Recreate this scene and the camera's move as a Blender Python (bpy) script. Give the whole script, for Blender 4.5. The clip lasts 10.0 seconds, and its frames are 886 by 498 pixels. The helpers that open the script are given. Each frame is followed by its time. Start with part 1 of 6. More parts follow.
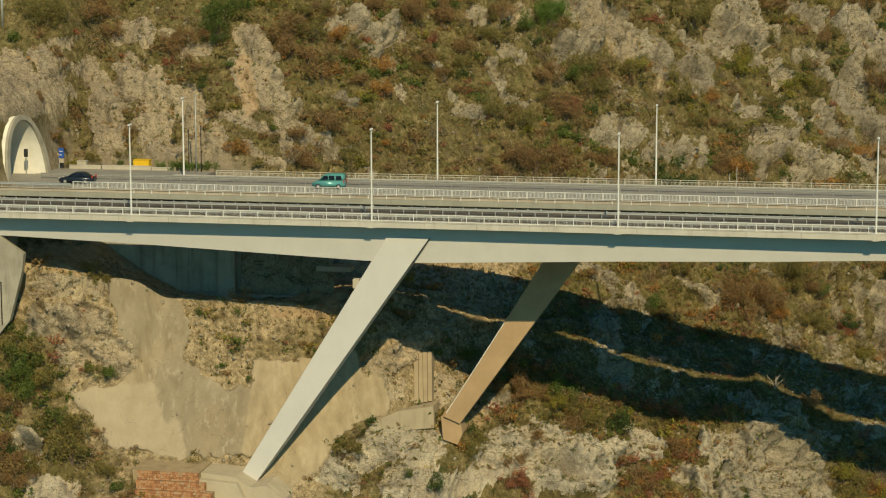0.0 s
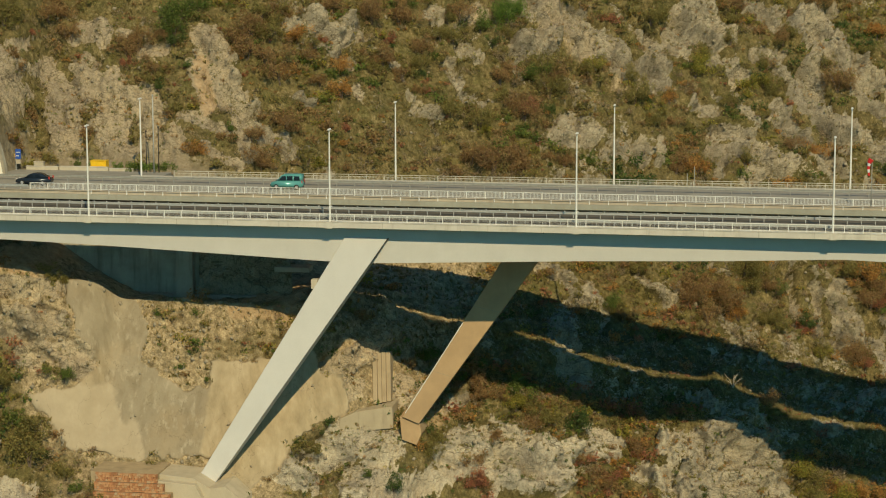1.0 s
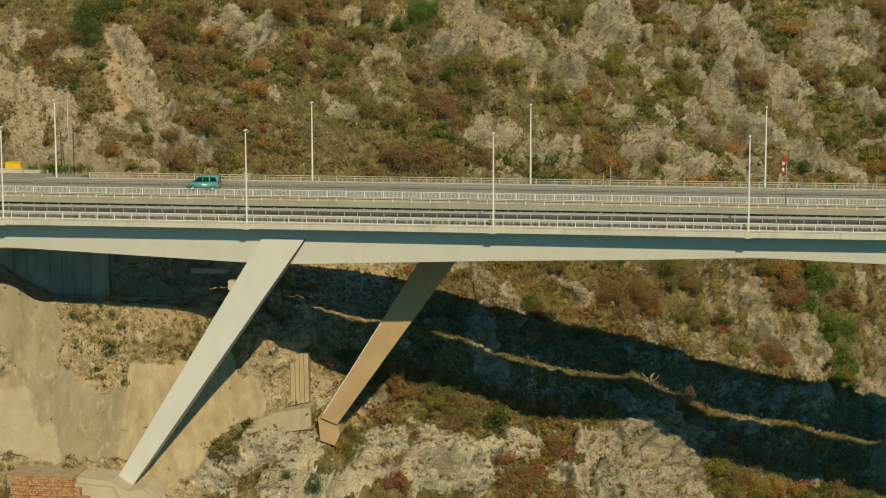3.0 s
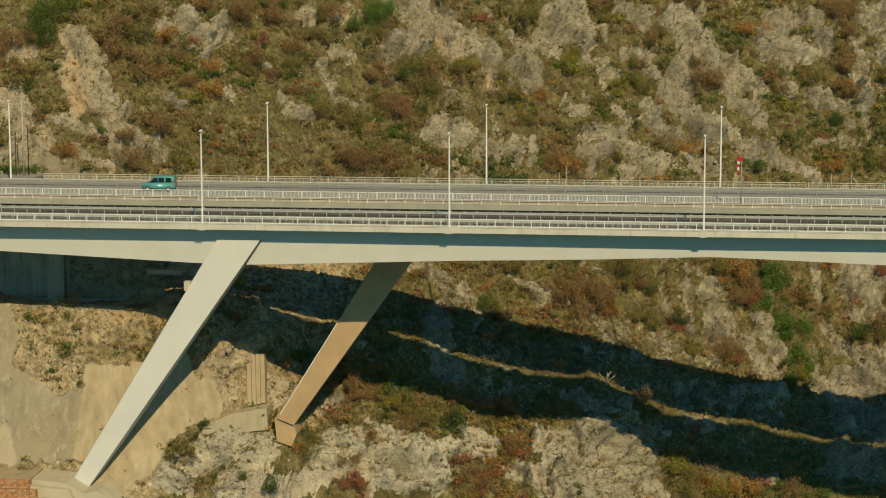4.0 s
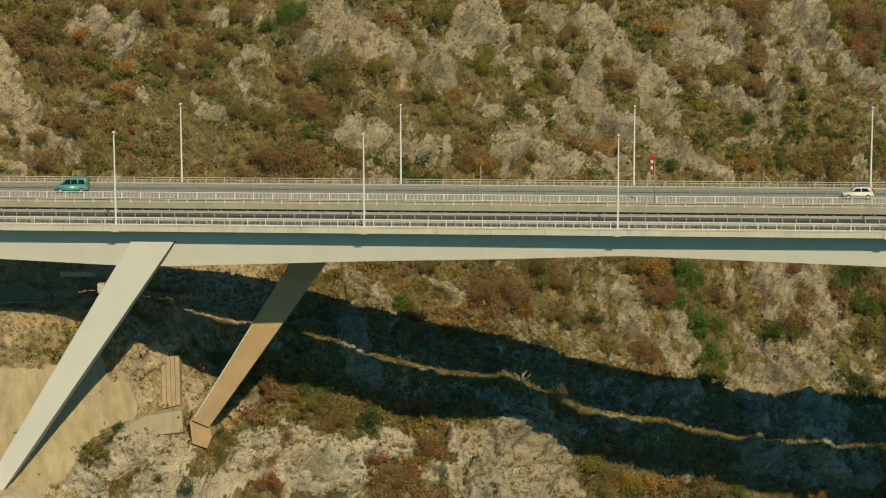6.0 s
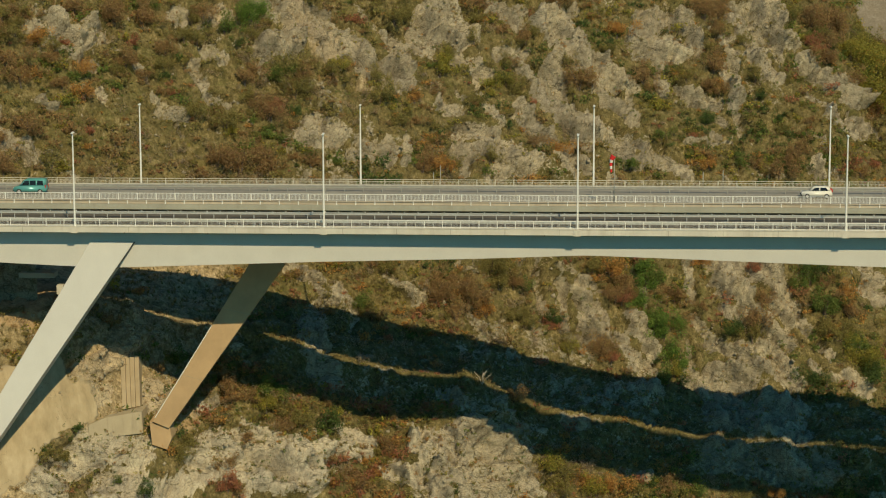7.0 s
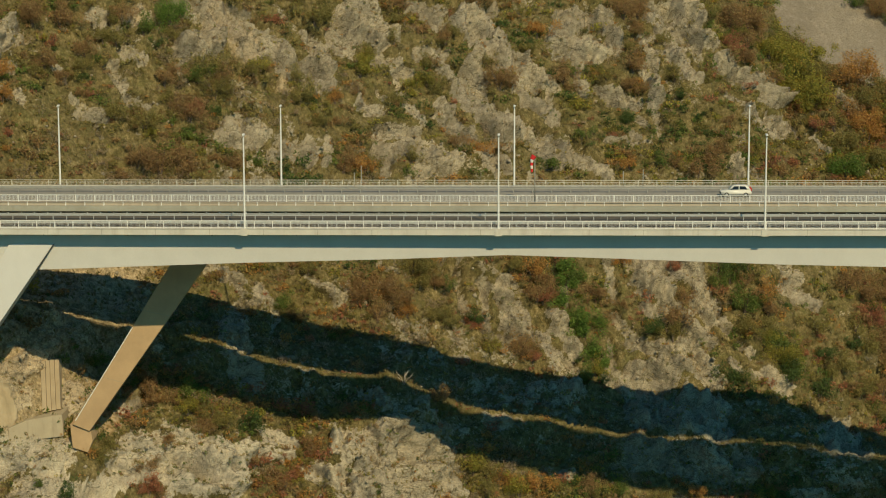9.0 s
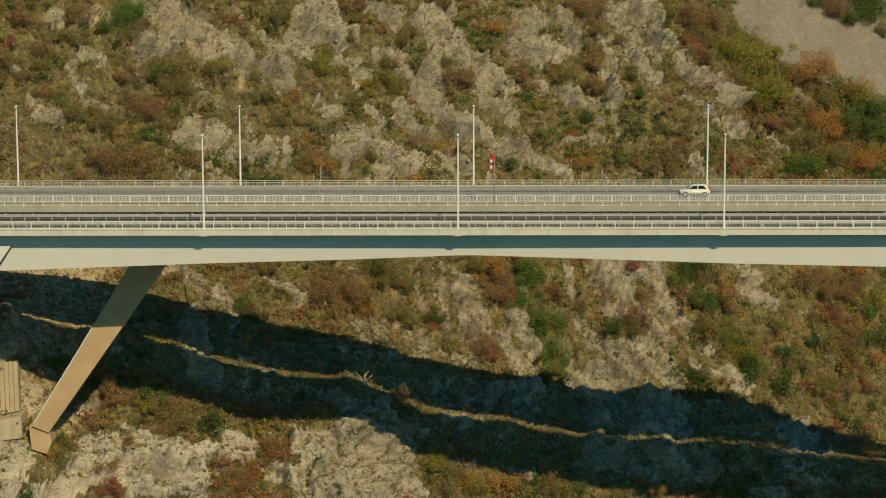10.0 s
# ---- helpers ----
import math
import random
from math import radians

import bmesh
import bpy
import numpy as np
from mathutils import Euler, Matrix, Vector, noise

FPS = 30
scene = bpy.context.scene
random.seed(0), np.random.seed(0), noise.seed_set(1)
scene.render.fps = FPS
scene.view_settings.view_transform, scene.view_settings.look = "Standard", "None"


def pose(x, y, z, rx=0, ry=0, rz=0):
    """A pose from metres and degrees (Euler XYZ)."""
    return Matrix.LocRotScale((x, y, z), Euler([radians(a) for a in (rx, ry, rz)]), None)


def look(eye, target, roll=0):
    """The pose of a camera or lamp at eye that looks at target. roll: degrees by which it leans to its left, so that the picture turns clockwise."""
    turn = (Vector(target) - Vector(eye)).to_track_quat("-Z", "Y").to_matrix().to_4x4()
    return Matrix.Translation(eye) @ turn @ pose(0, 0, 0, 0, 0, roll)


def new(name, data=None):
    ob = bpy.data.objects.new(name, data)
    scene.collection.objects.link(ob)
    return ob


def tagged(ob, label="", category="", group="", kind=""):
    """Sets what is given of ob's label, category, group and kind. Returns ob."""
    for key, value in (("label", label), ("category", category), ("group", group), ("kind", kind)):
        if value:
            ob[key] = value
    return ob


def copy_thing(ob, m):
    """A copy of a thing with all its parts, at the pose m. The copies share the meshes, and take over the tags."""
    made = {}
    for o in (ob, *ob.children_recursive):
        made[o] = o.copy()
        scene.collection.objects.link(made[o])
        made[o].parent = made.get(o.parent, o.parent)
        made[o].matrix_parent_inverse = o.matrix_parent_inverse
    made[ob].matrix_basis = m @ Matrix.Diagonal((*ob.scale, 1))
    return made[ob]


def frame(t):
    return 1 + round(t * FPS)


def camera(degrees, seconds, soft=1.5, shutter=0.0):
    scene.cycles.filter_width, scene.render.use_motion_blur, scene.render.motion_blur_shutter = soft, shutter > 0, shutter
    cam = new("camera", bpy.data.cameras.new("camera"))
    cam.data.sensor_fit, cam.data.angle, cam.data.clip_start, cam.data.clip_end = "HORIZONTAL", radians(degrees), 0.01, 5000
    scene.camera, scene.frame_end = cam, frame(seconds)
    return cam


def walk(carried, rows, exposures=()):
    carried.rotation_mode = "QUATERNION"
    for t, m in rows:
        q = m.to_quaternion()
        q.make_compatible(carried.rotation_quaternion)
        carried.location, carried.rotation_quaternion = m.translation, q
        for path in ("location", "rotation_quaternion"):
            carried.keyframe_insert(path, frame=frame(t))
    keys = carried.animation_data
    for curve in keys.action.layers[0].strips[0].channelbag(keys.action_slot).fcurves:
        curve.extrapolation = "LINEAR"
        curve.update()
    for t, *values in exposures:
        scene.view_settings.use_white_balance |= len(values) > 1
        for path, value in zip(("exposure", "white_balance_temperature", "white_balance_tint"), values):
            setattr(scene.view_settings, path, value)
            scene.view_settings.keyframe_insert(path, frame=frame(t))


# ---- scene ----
# World: x along the bridge, y across it away from the viewer, z up; z = 0 at the near kerb of the near deck.
cam = camera(22.0, 10.0, soft=1.12)
TURNS = [(0.0, 0.0), (0.5, -0.524), (1.0, -1.059), (1.5, -1.593), (2.0, -2.122), (2.5, -2.642), (3.25, -3.45), (4.0, -4.279),
         (4.5, -4.838), (5.0, -5.395), (5.5, -5.940), (6.25, -6.71), (7.0, -7.462), (7.5, -7.959), (8.0, -8.460), (8.5, -8.964),
         (9.0, -9.465), (9.5, -9.973), (10.0, -10.494)]
walk(cam, [(t, pose(0, -249.4, 37.0, 90 - 8.933, 0.124, 10.85 + a)) for t, a in TURNS])

# ---- light ----
SUN_WAY = Vector((-0.40, 1.0, -0.80)).normalized()
world = bpy.data.worlds.new("sky")
scene.world = world
world.use_nodes = True
wn = world.node_tree
sky = wn.nodes.new("ShaderNodeTexSky")
sky.sky_type, sky.sun_disc = "NISHITA", False
sky.ozone_density, sky.dust_density, sky.air_density = 2.0, 0.3, 1.0
sky.sun_elevation = math.asin(-SUN_WAY.z)
sky.sun_rotation = math.atan2(-SUN_WAY.x, -SUN_WAY.y)
tint = wn.nodes.new("ShaderNodeMix")
tint.data_type, tint.blend_type = "RGBA", "MULTIPLY"
tint.inputs["Factor"].default_value = 1.0
tint.inputs["B"].default_value = (0.34, 0.92, 1.0, 1.0)
wn.links.new(sky.outputs[0], tint.inputs["A"])
wn.links.new(tint.outputs["Result"], wn.nodes["Background"].inputs[0])
wn.nodes["Background"].inputs[1].default_value = 0.074
sun_data = bpy.data.lights.new("sun", "SUN")
sun_data.energy, sun_data.angle, sun_data.color = 4.05, radians(0.53), (1.0, 0.82, 0.485)
sun = new("sun", sun_data)
sun.matrix_world = look(-300 * SUN_WAY, (0, 0, 0))
scene.view_settings.exposure = 0.0

# ---- noise on arrays ----
def lattice(ix, iy, iz):
    h = (ix.astype(np.int64) * 374761393 + iy.astype(np.int64) * 668265263 + iz.astype(np.int64) * 2147483647) & 0xFFFFFFFF
    h = ((h ^ (h >> 13)) * 1274126177) & 0xFFFFFFFF
    h = ((h ^ (h >> 16)) * 2246822519) & 0xFFFFFFFF
    return ((h ^ (h >> 15)) & 0xFFFFFF) / float(0xFFFFFF)


def vnoise(x, y, z):
    """Smooth noise, about -1 to 1."""
    ix, iy, iz = np.floor(x), np.floor(y), np.floor(z)
    f = [a - b for a, b in ((x, ix), (y, iy), (z, iz))]
    f = [a * a * a * (a * (a * 6 - 15) + 10) for a in f]
    total = 0.0
    for i in (0, 1):
        for j in (0, 1):
            for k in (0, 1):
                w = (f[0] if i else 1 - f[0]) * (f[1] if j else 1 - f[1]) * (f[2] if k else 1 - f[2])
                total = total + w * lattice(ix + i, iy + j, iz + k)
    return total * 2 - 1


def fbm(x, y, z, octaves=4, gain=0.5):
    total, amp = 0.0, 1.0
    for o in range(octaves):
        total = total + amp * vnoise(x + 17.3 * o, y - 9.1 * o, z + 4.7 * o)
        x, y, z, amp = x * 2.03, y * 2.03, z * 2.03, amp * gain
    return total


def blocks(x, y, z, tilt, size=0.30, steep=3.0):
    """Broken rock: tilted flat-topped blocks that meet in grooves. Gives the height, and a value for each block."""
    ix, iy, iz = np.floor(x), np.floor(y), np.floor(z)
    best, second, val = np.full(x.shape, -9.0), np.full(x.shape, -9.0), np.zeros(x.shape)
    for i in (-1, 0, 1):
        for j in (-1, 0, 1):
            for k in (-1, 0, 1):
                a, b, c = ix + i, iy + j, iz + k
                dx, dy, dz = x - a - lattice(a, b, c), y - b - lattice(a + 57, b, c), z - c - lattice(a, b + 91, c)
                turn = 6.283 * lattice(a + 21, b, c + 2)
                ca, sa = np.cos(turn), np.sin(turn)
                far = np.maximum(np.abs(dx * ca - dz * sa), np.maximum(np.abs(dx * sa + dz * ca), np.abs(dy)))
                h = tilt * ((lattice(a, b, c + 33) * 2 - 1) * dx + (lattice(a + 11, b, c + 5) * 2 - 1) * dz) + 0.6 * (lattice(a + 3, b + 8, c) - 0.5)
                h = h - steep * np.maximum(0, far - size)
                top = h > best
                second = np.where(top, best, np.maximum(second, h))
                val = np.where(top, lattice(a + 5, b + 1, c + 9), val)
                best = np.where(top, h, best)
    return best, val, best - second


# ---- materials ----
def rgb(c):
    return (*c, 1.0)


class Nodes:
    def __init__(self, name):
        self.m = bpy.data.materials.new(name)
        self.m.use_nodes = True
        self.t = self.m.node_tree
        self.b = self.t.nodes["Principled BSDF"]

    def n(self, kind, **inputs):
        node = self.t.nodes.new("ShaderNode" + kind)
        for key, value in inputs.items():
            self.set(node.inputs[key.replace("_", " ")], value)
        return node

    def set(self, socket, value):
        if isinstance(value, bpy.types.NodeSocket):
            self.t.links.new(value, socket)
        else:
            socket.default_value = value

    def coords(self, stretch=(1, 1, 1)):
        c = self.n("TexCoord").outputs["Object"]
        if stretch == (1, 1, 1):
            return c
        return self.n("Mapping", Vector=c, Scale=stretch).outputs[0]

    def noise(self, scale, detail=4.0, rough=0.55, stretch=(1, 1, 1)):
        return self.n("TexNoise", Vector=self.coords(stretch), Scale=scale, Detail=detail, Roughness=rough).outputs[0]

    def ramp(self, fac, stops):
        r = self.n("ValToRGB", Fac=fac)
        e = r.color_ramp.elements
        while len(e) < len(stops):
            e.new(0.5)
        for el, (at, col) in zip(e, stops):
            el.position, el.color = at, rgb(col) if len(col) == 3 else col
        return r.outputs[0]

    def grey(self, fac, lo, hi, a=0.0, b=1.0):
        r = self.n("MapRange", Value=fac)
        for key, value in zip(("From Min", "From Max", "To Min", "To Max"), (lo, hi, a, b)):
            r.inputs[key].default_value = value
        return r.outputs[0]

    def mix(self, fac, a, b, blend="MIX"):
        m = self.t.nodes.new("ShaderNodeMix")
        m.data_type, m.blend_type = "RGBA", blend
        self.set(m.inputs["Factor"], fac)
        self.set(m.inputs["A"], rgb(a) if isinstance(a, tuple) else a)
        self.set(m.inputs["B"], rgb(b) if isinstance(b, tuple) else b)
        return m.outputs["Result"]

    def attr(self, name):
        a = self.n("Attribute")
        a.attribute_name = name
        return a.outputs["Fac"]

    def done(self, color, rough=0.8, bump=None, strength=0.3, distance=0.05, metal=0.0, spec=0.3):
        self.set(self.b.inputs["Base Color"], rgb(color) if isinstance(color, tuple) else color)
        self.set(self.b.inputs["Roughness"], rough)
        self.b.inputs["Metallic"].default_value = metal
        self.b.inputs["Specular IOR Level"].default_value = spec
        if bump is not None:
            bn = self.n("Bump", Height=bump)
            bn.inputs["Strength"].default_value, bn.inputs["Distance"].default_value = strength, distance
            self.t.links.new(bn.outputs[0], self.b.inputs["Normal"])
        return self.m


def plain(name, color, rough=0.6, metal=0.0, vary=0.12, scale=1.3, spec=0.3, streak=(1, 1, 1)):
    """A surface with faint blotches and fine grain."""
    k = Nodes(name)
    dark = tuple(c * (1 - vary) for c in color)
    light = tuple(min(1.0, c * (1 + vary)) for c in color)
    base = k.ramp(k.noise(scale, 5, 0.6, streak), [(0.3, dark), (0.7, light)])
    col = k.mix(k.grey(k.noise(scale * 14, 2), 0.3, 0.7, 0.0, 0.25), base, tuple(c * 0.75 for c in color))
    return k.done(col, rough, k.noise(scale * 20, 2), 0.08, 0.01, metal, spec)


def concrete(name, color, stain=(0.10, 0.09, 0.07), amount=0.35, spread=1.0):
    """Cast concrete: cloudy tone, streaks that run down, fine pores."""
    k = Nodes(name)
    cloud = k.noise(0.35, 6, 0.6)
    base = k.ramp(cloud, [(0.3, tuple(c * (1 - 0.16 * spread) for c in color)), (0.7, tuple(min(1, c * (1 + 0.1 * spread)) for c in color))])
    streak = k.grey(k.noise(1.1, 5, 0.65, (1.0, 1.0, 0.12)), 0.52, 0.78, 0.0, amount)
    col = k.mix(streak, base, stain)
    col = k.mix(k.grey(k.noise(9, 3), 0.35, 0.7, 0.0, 0.22), col, tuple(c * 0.7 for c in color))
    return k.done(col, 0.85, k.noise(14, 4), 0.15, 0.02)


M = {}
M["steel_paint"] = concrete("pale_grey_girder_paint", (0.59, 0.575, 0.525), (0.49, 0.475, 0.43), 0.2, 0.35)
M["leg_paint"] = concrete("pale_grey_leg_paint", (0.60, 0.59, 0.55), (0.51, 0.495, 0.455), 0.18, 0.35)
M["weathered"] = concrete("weathered_block_concrete", (0.40, 0.34, 0.235), (0.15, 0.12, 0.08), 0.7)
M["dull_paint"] = plain("weathered_grey_paint", (0.53, 0.51, 0.43), 0.6, 0.1, 0.15)
M["tan_concrete"] = concrete("tan_concrete", (0.44, 0.305, 0.17), (0.31, 0.22, 0.13), 0.3)
M["kerb"] = concrete("kerb_concrete", (0.55, 0.52, 0.445), (0.25, 0.20, 0.14), 0.45)
M["old_concrete"] = concrete("old_concrete", (0.36, 0.33, 0.26), (0.11, 0.095, 0.07), 0.75, 2.0)
M["stained"] = concrete("ochre_stained_concrete", (0.36, 0.29, 0.19), (0.17, 0.13, 0.08), 0.5)
M["pale_concrete"] = concrete("pale_concrete", (0.52, 0.47, 0.36), (0.26, 0.21, 0.14), 0.35)
M["footing"] = concrete("pale_footing_concrete", (0.49, 0.425, 0.305), (0.26, 0.21, 0.14), 0.4)
M["green_concrete"] = concrete("greenish_grey_concrete", (0.33, 0.33, 0.27), (0.18, 0.17, 0.12), 0.4)
M["brown_concrete"] = concrete("brown_parapet_concrete", (0.43, 0.375, 0.29), (0.2, 0.15, 0.1), 0.4)
M["earth"] = plain("dusty_earth", (0.36, 0.28, 0.17), 0.95, 0, 0.25, 0.7)
M["asphalt"] = plain("asphalt", (0.13, 0.115, 0.09), 0.9, 0, 0.2, 0.5)
M["old_asphalt"] = plain("worn_pale_asphalt", (0.29, 0.275, 0.235), 0.9, 0, 0.15, 0.5)
M["white_paint"] = plain("white_railing_paint", (0.70, 0.70, 0.66), 0.5, 0, 0.08)
M["zinc"] = plain("galvanised_steel", (0.42, 0.43, 0.41), 0.55, 0.35, 0.12, 2.0)
M["dull_zinc"] = plain("dull_galvanised_steel", (0.30, 0.30, 0.27), 0.65, 0.2, 0.15, 2.0)
M["lamp_white"] = plain("lamp_white", (0.72, 0.72, 0.68), 0.45, 0, 0.05)
M["marking"] = plain("road_marking", (0.65, 0.64, 0.58), 0.8, 0, 0.15, 3.0)


def glass_dark():
    k = Nodes("dark_car_glass")
    return k.done((0.02, 0.025, 0.03), 0.08, spec=0.6)


M["glass"] = glass_dark()
M["rubber"] = plain("tyre_rubber", (0.02, 0.02, 0.02), 0.85)
M["plastic"] = plain("black_plastic", (0.03, 0.03, 0.03), 0.6)
M["tail"] = plain("red_lamp_plastic", (0.45, 0.03, 0.02), 0.3)
M["alloy"] = plain("wheel_metal", (0.45, 0.45, 0.45), 0.4, 0.5)


# ---- mesh helpers ----
def box(bm, x0, x1, y0, y1, z0, z1):
    v = [bm.verts.new((x, y, z)) for z in (z0, z1) for x, y in ((x0, y0), (x1, y0), (x1, y1), (x0, y1))]
    for f in ((3, 2, 1, 0), (4, 5, 6, 7), (0, 1, 5, 4), (1, 2, 6, 5), (2, 3, 7, 6), (3, 0, 4, 7)):
        bm.faces.new([v[i] for i in f])


def prism(bm, front, back):
    """Two like polygons (lists of points) joined into a solid."""
    a, b = [bm.verts.new(p) for p in front], [bm.verts.new(p) for p in back]
    bm.faces.new(a)
    bm.faces.new(b[::-1])
    for i in range(len(a)):
        j = (i + 1) % len(a)
        bm.faces.new((a[j], a[i], b[i], b[j]))


def tube(bm, p0, p1, r0, r1=None, sides=8):
    p0, p1, r1 = Vector(p0), Vector(p1), r0 if r1 is None else r1
    q = (p1 - p0).to_track_quat("Z", "Y")
    rings = [[bm.verts.new(p + q @ Vector((r * math.cos(a), r * math.sin(a), 0))) for a in (2 * math.pi * i / sides for i in range(sides))]
             for p, r in ((p0, r0), (p1, r1))]
    for i in range(sides):
        j = (i + 1) % sides
        bm.faces.new((rings[0][i], rings[0][j], rings[1][j], rings[1][i]))
    bm.faces.new(rings[0][::-1])
    bm.faces.new(rings[1])


def finish(name, bm, material, smooth=False):
    bmesh.ops.recalc_face_normals(bm, faces=bm.faces)
    me = bpy.data.meshes.new(name)
    bm.to_mesh(me)
    bm.free()
    me.materials.append(material)
    if smooth:
        me.polygons.foreach_set("use_smooth", [True] * len(me.polygons))
    return me


def part(name, bm, material, parent=None, label="", smooth=False):
    me = bm if isinstance(bm, bpy.types.Mesh) else finish(name, bm, material, smooth)
    ob = new(name, me)
    ob.parent = parent
    return tagged(ob, label)


def base(name, at, label, category, group="", kind=""):
    ob = new(name)
    ob.empty_display_size = 0.3
    ob.location = at
    return tagged(ob, label, category, group, kind)


def solid(name, boxes, material, parent=None, label="", bevel=0.0):
    bm = bmesh.new()
    for b in boxes:
        box(bm, *b)
    if bevel:
        bmesh.ops.bevel(bm, geom=bm.edges[:], offset=bevel, segments=2, affect="EDGES")
    return part(name, bm, material, parent, label)


def lay(ob, x, y, z):
    ob.location = (x, y, z)
    return ob


CROSS = 0.05          # cross fall of the carriageways, rising away from the near kerb
X0, X1 = -140.0, 95.0


def deck_z(y):
    return CROSS * y


# ---- near bridge ----
BOTTOM_X = [-140, -101, -84.5, -57, -51, -28.4, -11.9, 1.0, 12.0, 31.0, 48.0, 60.0, 95.0]
BOTTOM_Z = [-2.6, -2.99, -3.55, -4.78, -4.86, -4.05, -3.62, -3.12, -3.47, -4.13, -4.5, -4.8, -4.0]
LAMPS_NEAR = [-113.0, -84.55, -56.1, -28.1, 0.03, 29.4, 58.4]


def girder(name, y0, y1, top, drop, material, parent, x0=X0, x1=X1, inset=0.0):
    """A box girder whose soffit follows the haunches."""
    bm = bmesh.new()
    xs = np.linspace(x0, x1, 118)
    zs = np.interp(xs, BOTTOM_X, BOTTOM_Z)
    rows = []
    for x, z in zip(xs, zs):
        rows.append([bm.verts.new(p) for p in ((x, y0, top), (x, y0 + inset, z + drop), (x, y1 - inset, z + drop), (x, y1, top))])
    for a, b in zip(rows, rows[1:]):
        for i in range(4):
            j = (i + 1) % 4
            bm.faces.new((a[i], a[j], b[j], b[i]))
    bm.faces.new(rows[0])
    bm.faces.new(rows[-1][::-1])
    return part(name, bm, material, parent)


def deck_slab(name, y0, y1, thick, material, parent, x0=X0, x1=X1):
    bm = bmesh.new()
    prism(bm, [(x0, y0, deck_z(y0)), (x0, y1, deck_z(y1)), (x0, y1, deck_z(y1) - thick), (x0, y0, deck_z(y0) - thick)],
          [(x1, y0, deck_z(y0)), (x1, y1, deck_z(y1)), (x1, y1, deck_z(y1) - thick), (x1, y0, deck_z(y0) - thick)])
    return part(name, bm, material, parent)


def leg(name, front, y0, y1, foot, material, parent):
    """front: the face as (x, z) corners, foot first; the leg grows deeper by foot towards its base."""
    bm = bmesh.new()
    zs = [z for _, z in front]
    deep = [y1 + foot * (max(zs) - z) / (max(zs) - min(zs)) for _, z in front]
    prism(bm, [(x, y0, z) for x, z in front], [(x, d, z) for (x, z), d in zip(front, deep)])
    bmesh.ops.bevel(bm, geom=bm.edges[:], offset=0.05, segments=1, affect="EDGES")
    return part(name, bm, material, parent)


near_bridge = base("road_bridge", (-71, 2, -31), "pale grey slant-legged road bridge with haunched box girder", "bridge")
near_bridge.location = (0, 0, 0)
girder("girder", 1.5, 7.6, -0.22, -0.09, M["steel_paint"], near_bridge, inset=0.6)
deck_slab("deck", 0.62, 9.2, 0.30, M["asphalt"], near_bridge)
solid("walkway", [(X0, X1, 0.622, 1.05, 0.0, 0.10)], M["pale_concrete"], near_bridge)
leg("leg", [(-72.2, -30.3), (-70.5, -31.4), (-49.75, -1.95), (-54.75, -1.95)], 1.44, 4.9, 1.4, M["leg_paint"], near_bridge)
bm = bmesh.new()
prism(bm, [(-51.80, 1.425, -4.90), (-51.66, 1.425, -4.90), (-49.62, 1.425, -1.95), (-49.76, 1.425, -1.95)],
      [(-51.80, 1.52, -4.90), (-51.66, 1.52, -4.90), (-49.62, 1.52, -1.95), (-49.76, 1.52, -1.95)])
part("joint", bm, M["plastic"], near_bridge, "dark open joint beside the leg")
kerb = solid("kerb_beam", [(X0, X1, -0.35, 0.62, -0.62, 0.0)], M["kerb"], near_bridge, "weathered concrete edge beam")
for x in LAMPS_NEAR:
    solid("lamp_plinth", [(x - 0.42, x + 0.34, -0.46, -0.352, -0.72, -0.004)], M["kerb"], near_bridge, bevel=0.02)
solid("kerb_lip", [(X0, X1, -0.40, 0.30, 0.002, 0.07)], M["kerb"], near_bridge, "pale projecting lip of the edge beam", 0.015)
for i in range(38):
    solid("kerb_joint", [(-128 + 6.0 * i, -127.95 + 6.0 * i, -0.356, -0.30, -0.61, 0.0)], M["old_concrete"], near_bridge)
solid("inspection_box", [(-58.95, -58.2, 2.4, 3.3, -8.2, -7.1)], M["pale_concrete"], near_bridge, "small white box on the leg", 0.03)
solid("inner_kerb", [(X0, X1, 9.202, 10.0, -0.2, 0.30)], M["kerb"], near_bridge)
bm = bmesh.new()
tube(bm, (0, -0.10, -0.80), (0, -0.10, -0.60), 0.07)
spout = finish("drain_spout", bm, M["plastic"])
for i in range(20):
    lay(part("drain_spout", spout, None, near_bridge), -107 + 9.4 * i, 0.5, 0)
solid("cantilever_soffit", [(X0, X1, 0.0, 1.498, -0.5, -0.32)], M["kerb"], near_bridge)

# ---- far bridge ----
far_bridge = base("road_bridge", (0, 0, 0), "older concrete slant-legged road bridge with tan legs", "bridge")
X0F = -82.0
girder("girder", 15.6, 24.0, 0.4, 0.8, M["old_concrete"], far_bridge, X0F)
deck_slab("deck", 14.7, 25.6, 0.30, M["old_asphalt"], far_bridge)
solid("kerb_beam", [(X0, X1, 13.6, 14.7, 0.06, 0.68)], M["green_concrete"], far_bridge, "weathered concrete edge beam")
solid("parapet", [(X0, X1, 14.05, 14.35, 0.682, 1.10)], M["brown_concrete"], far_bridge, "brown low concrete parapet")
solid("outer_kerb", [(X0F - 6, X1, 25.602, 27.6, 0.75, 1.36)], M["kerb"], far_bridge)
for z in (1.07, 0.72):
    bm = bmesh.new()
    tube(bm, (X0, 13.96, z), (X1, 13.96, z), 0.05, sides=6)
    part("duct", bm, M["brown_concrete"], far_bridge, "thin brownish cable duct")
bm = bmesh.new()
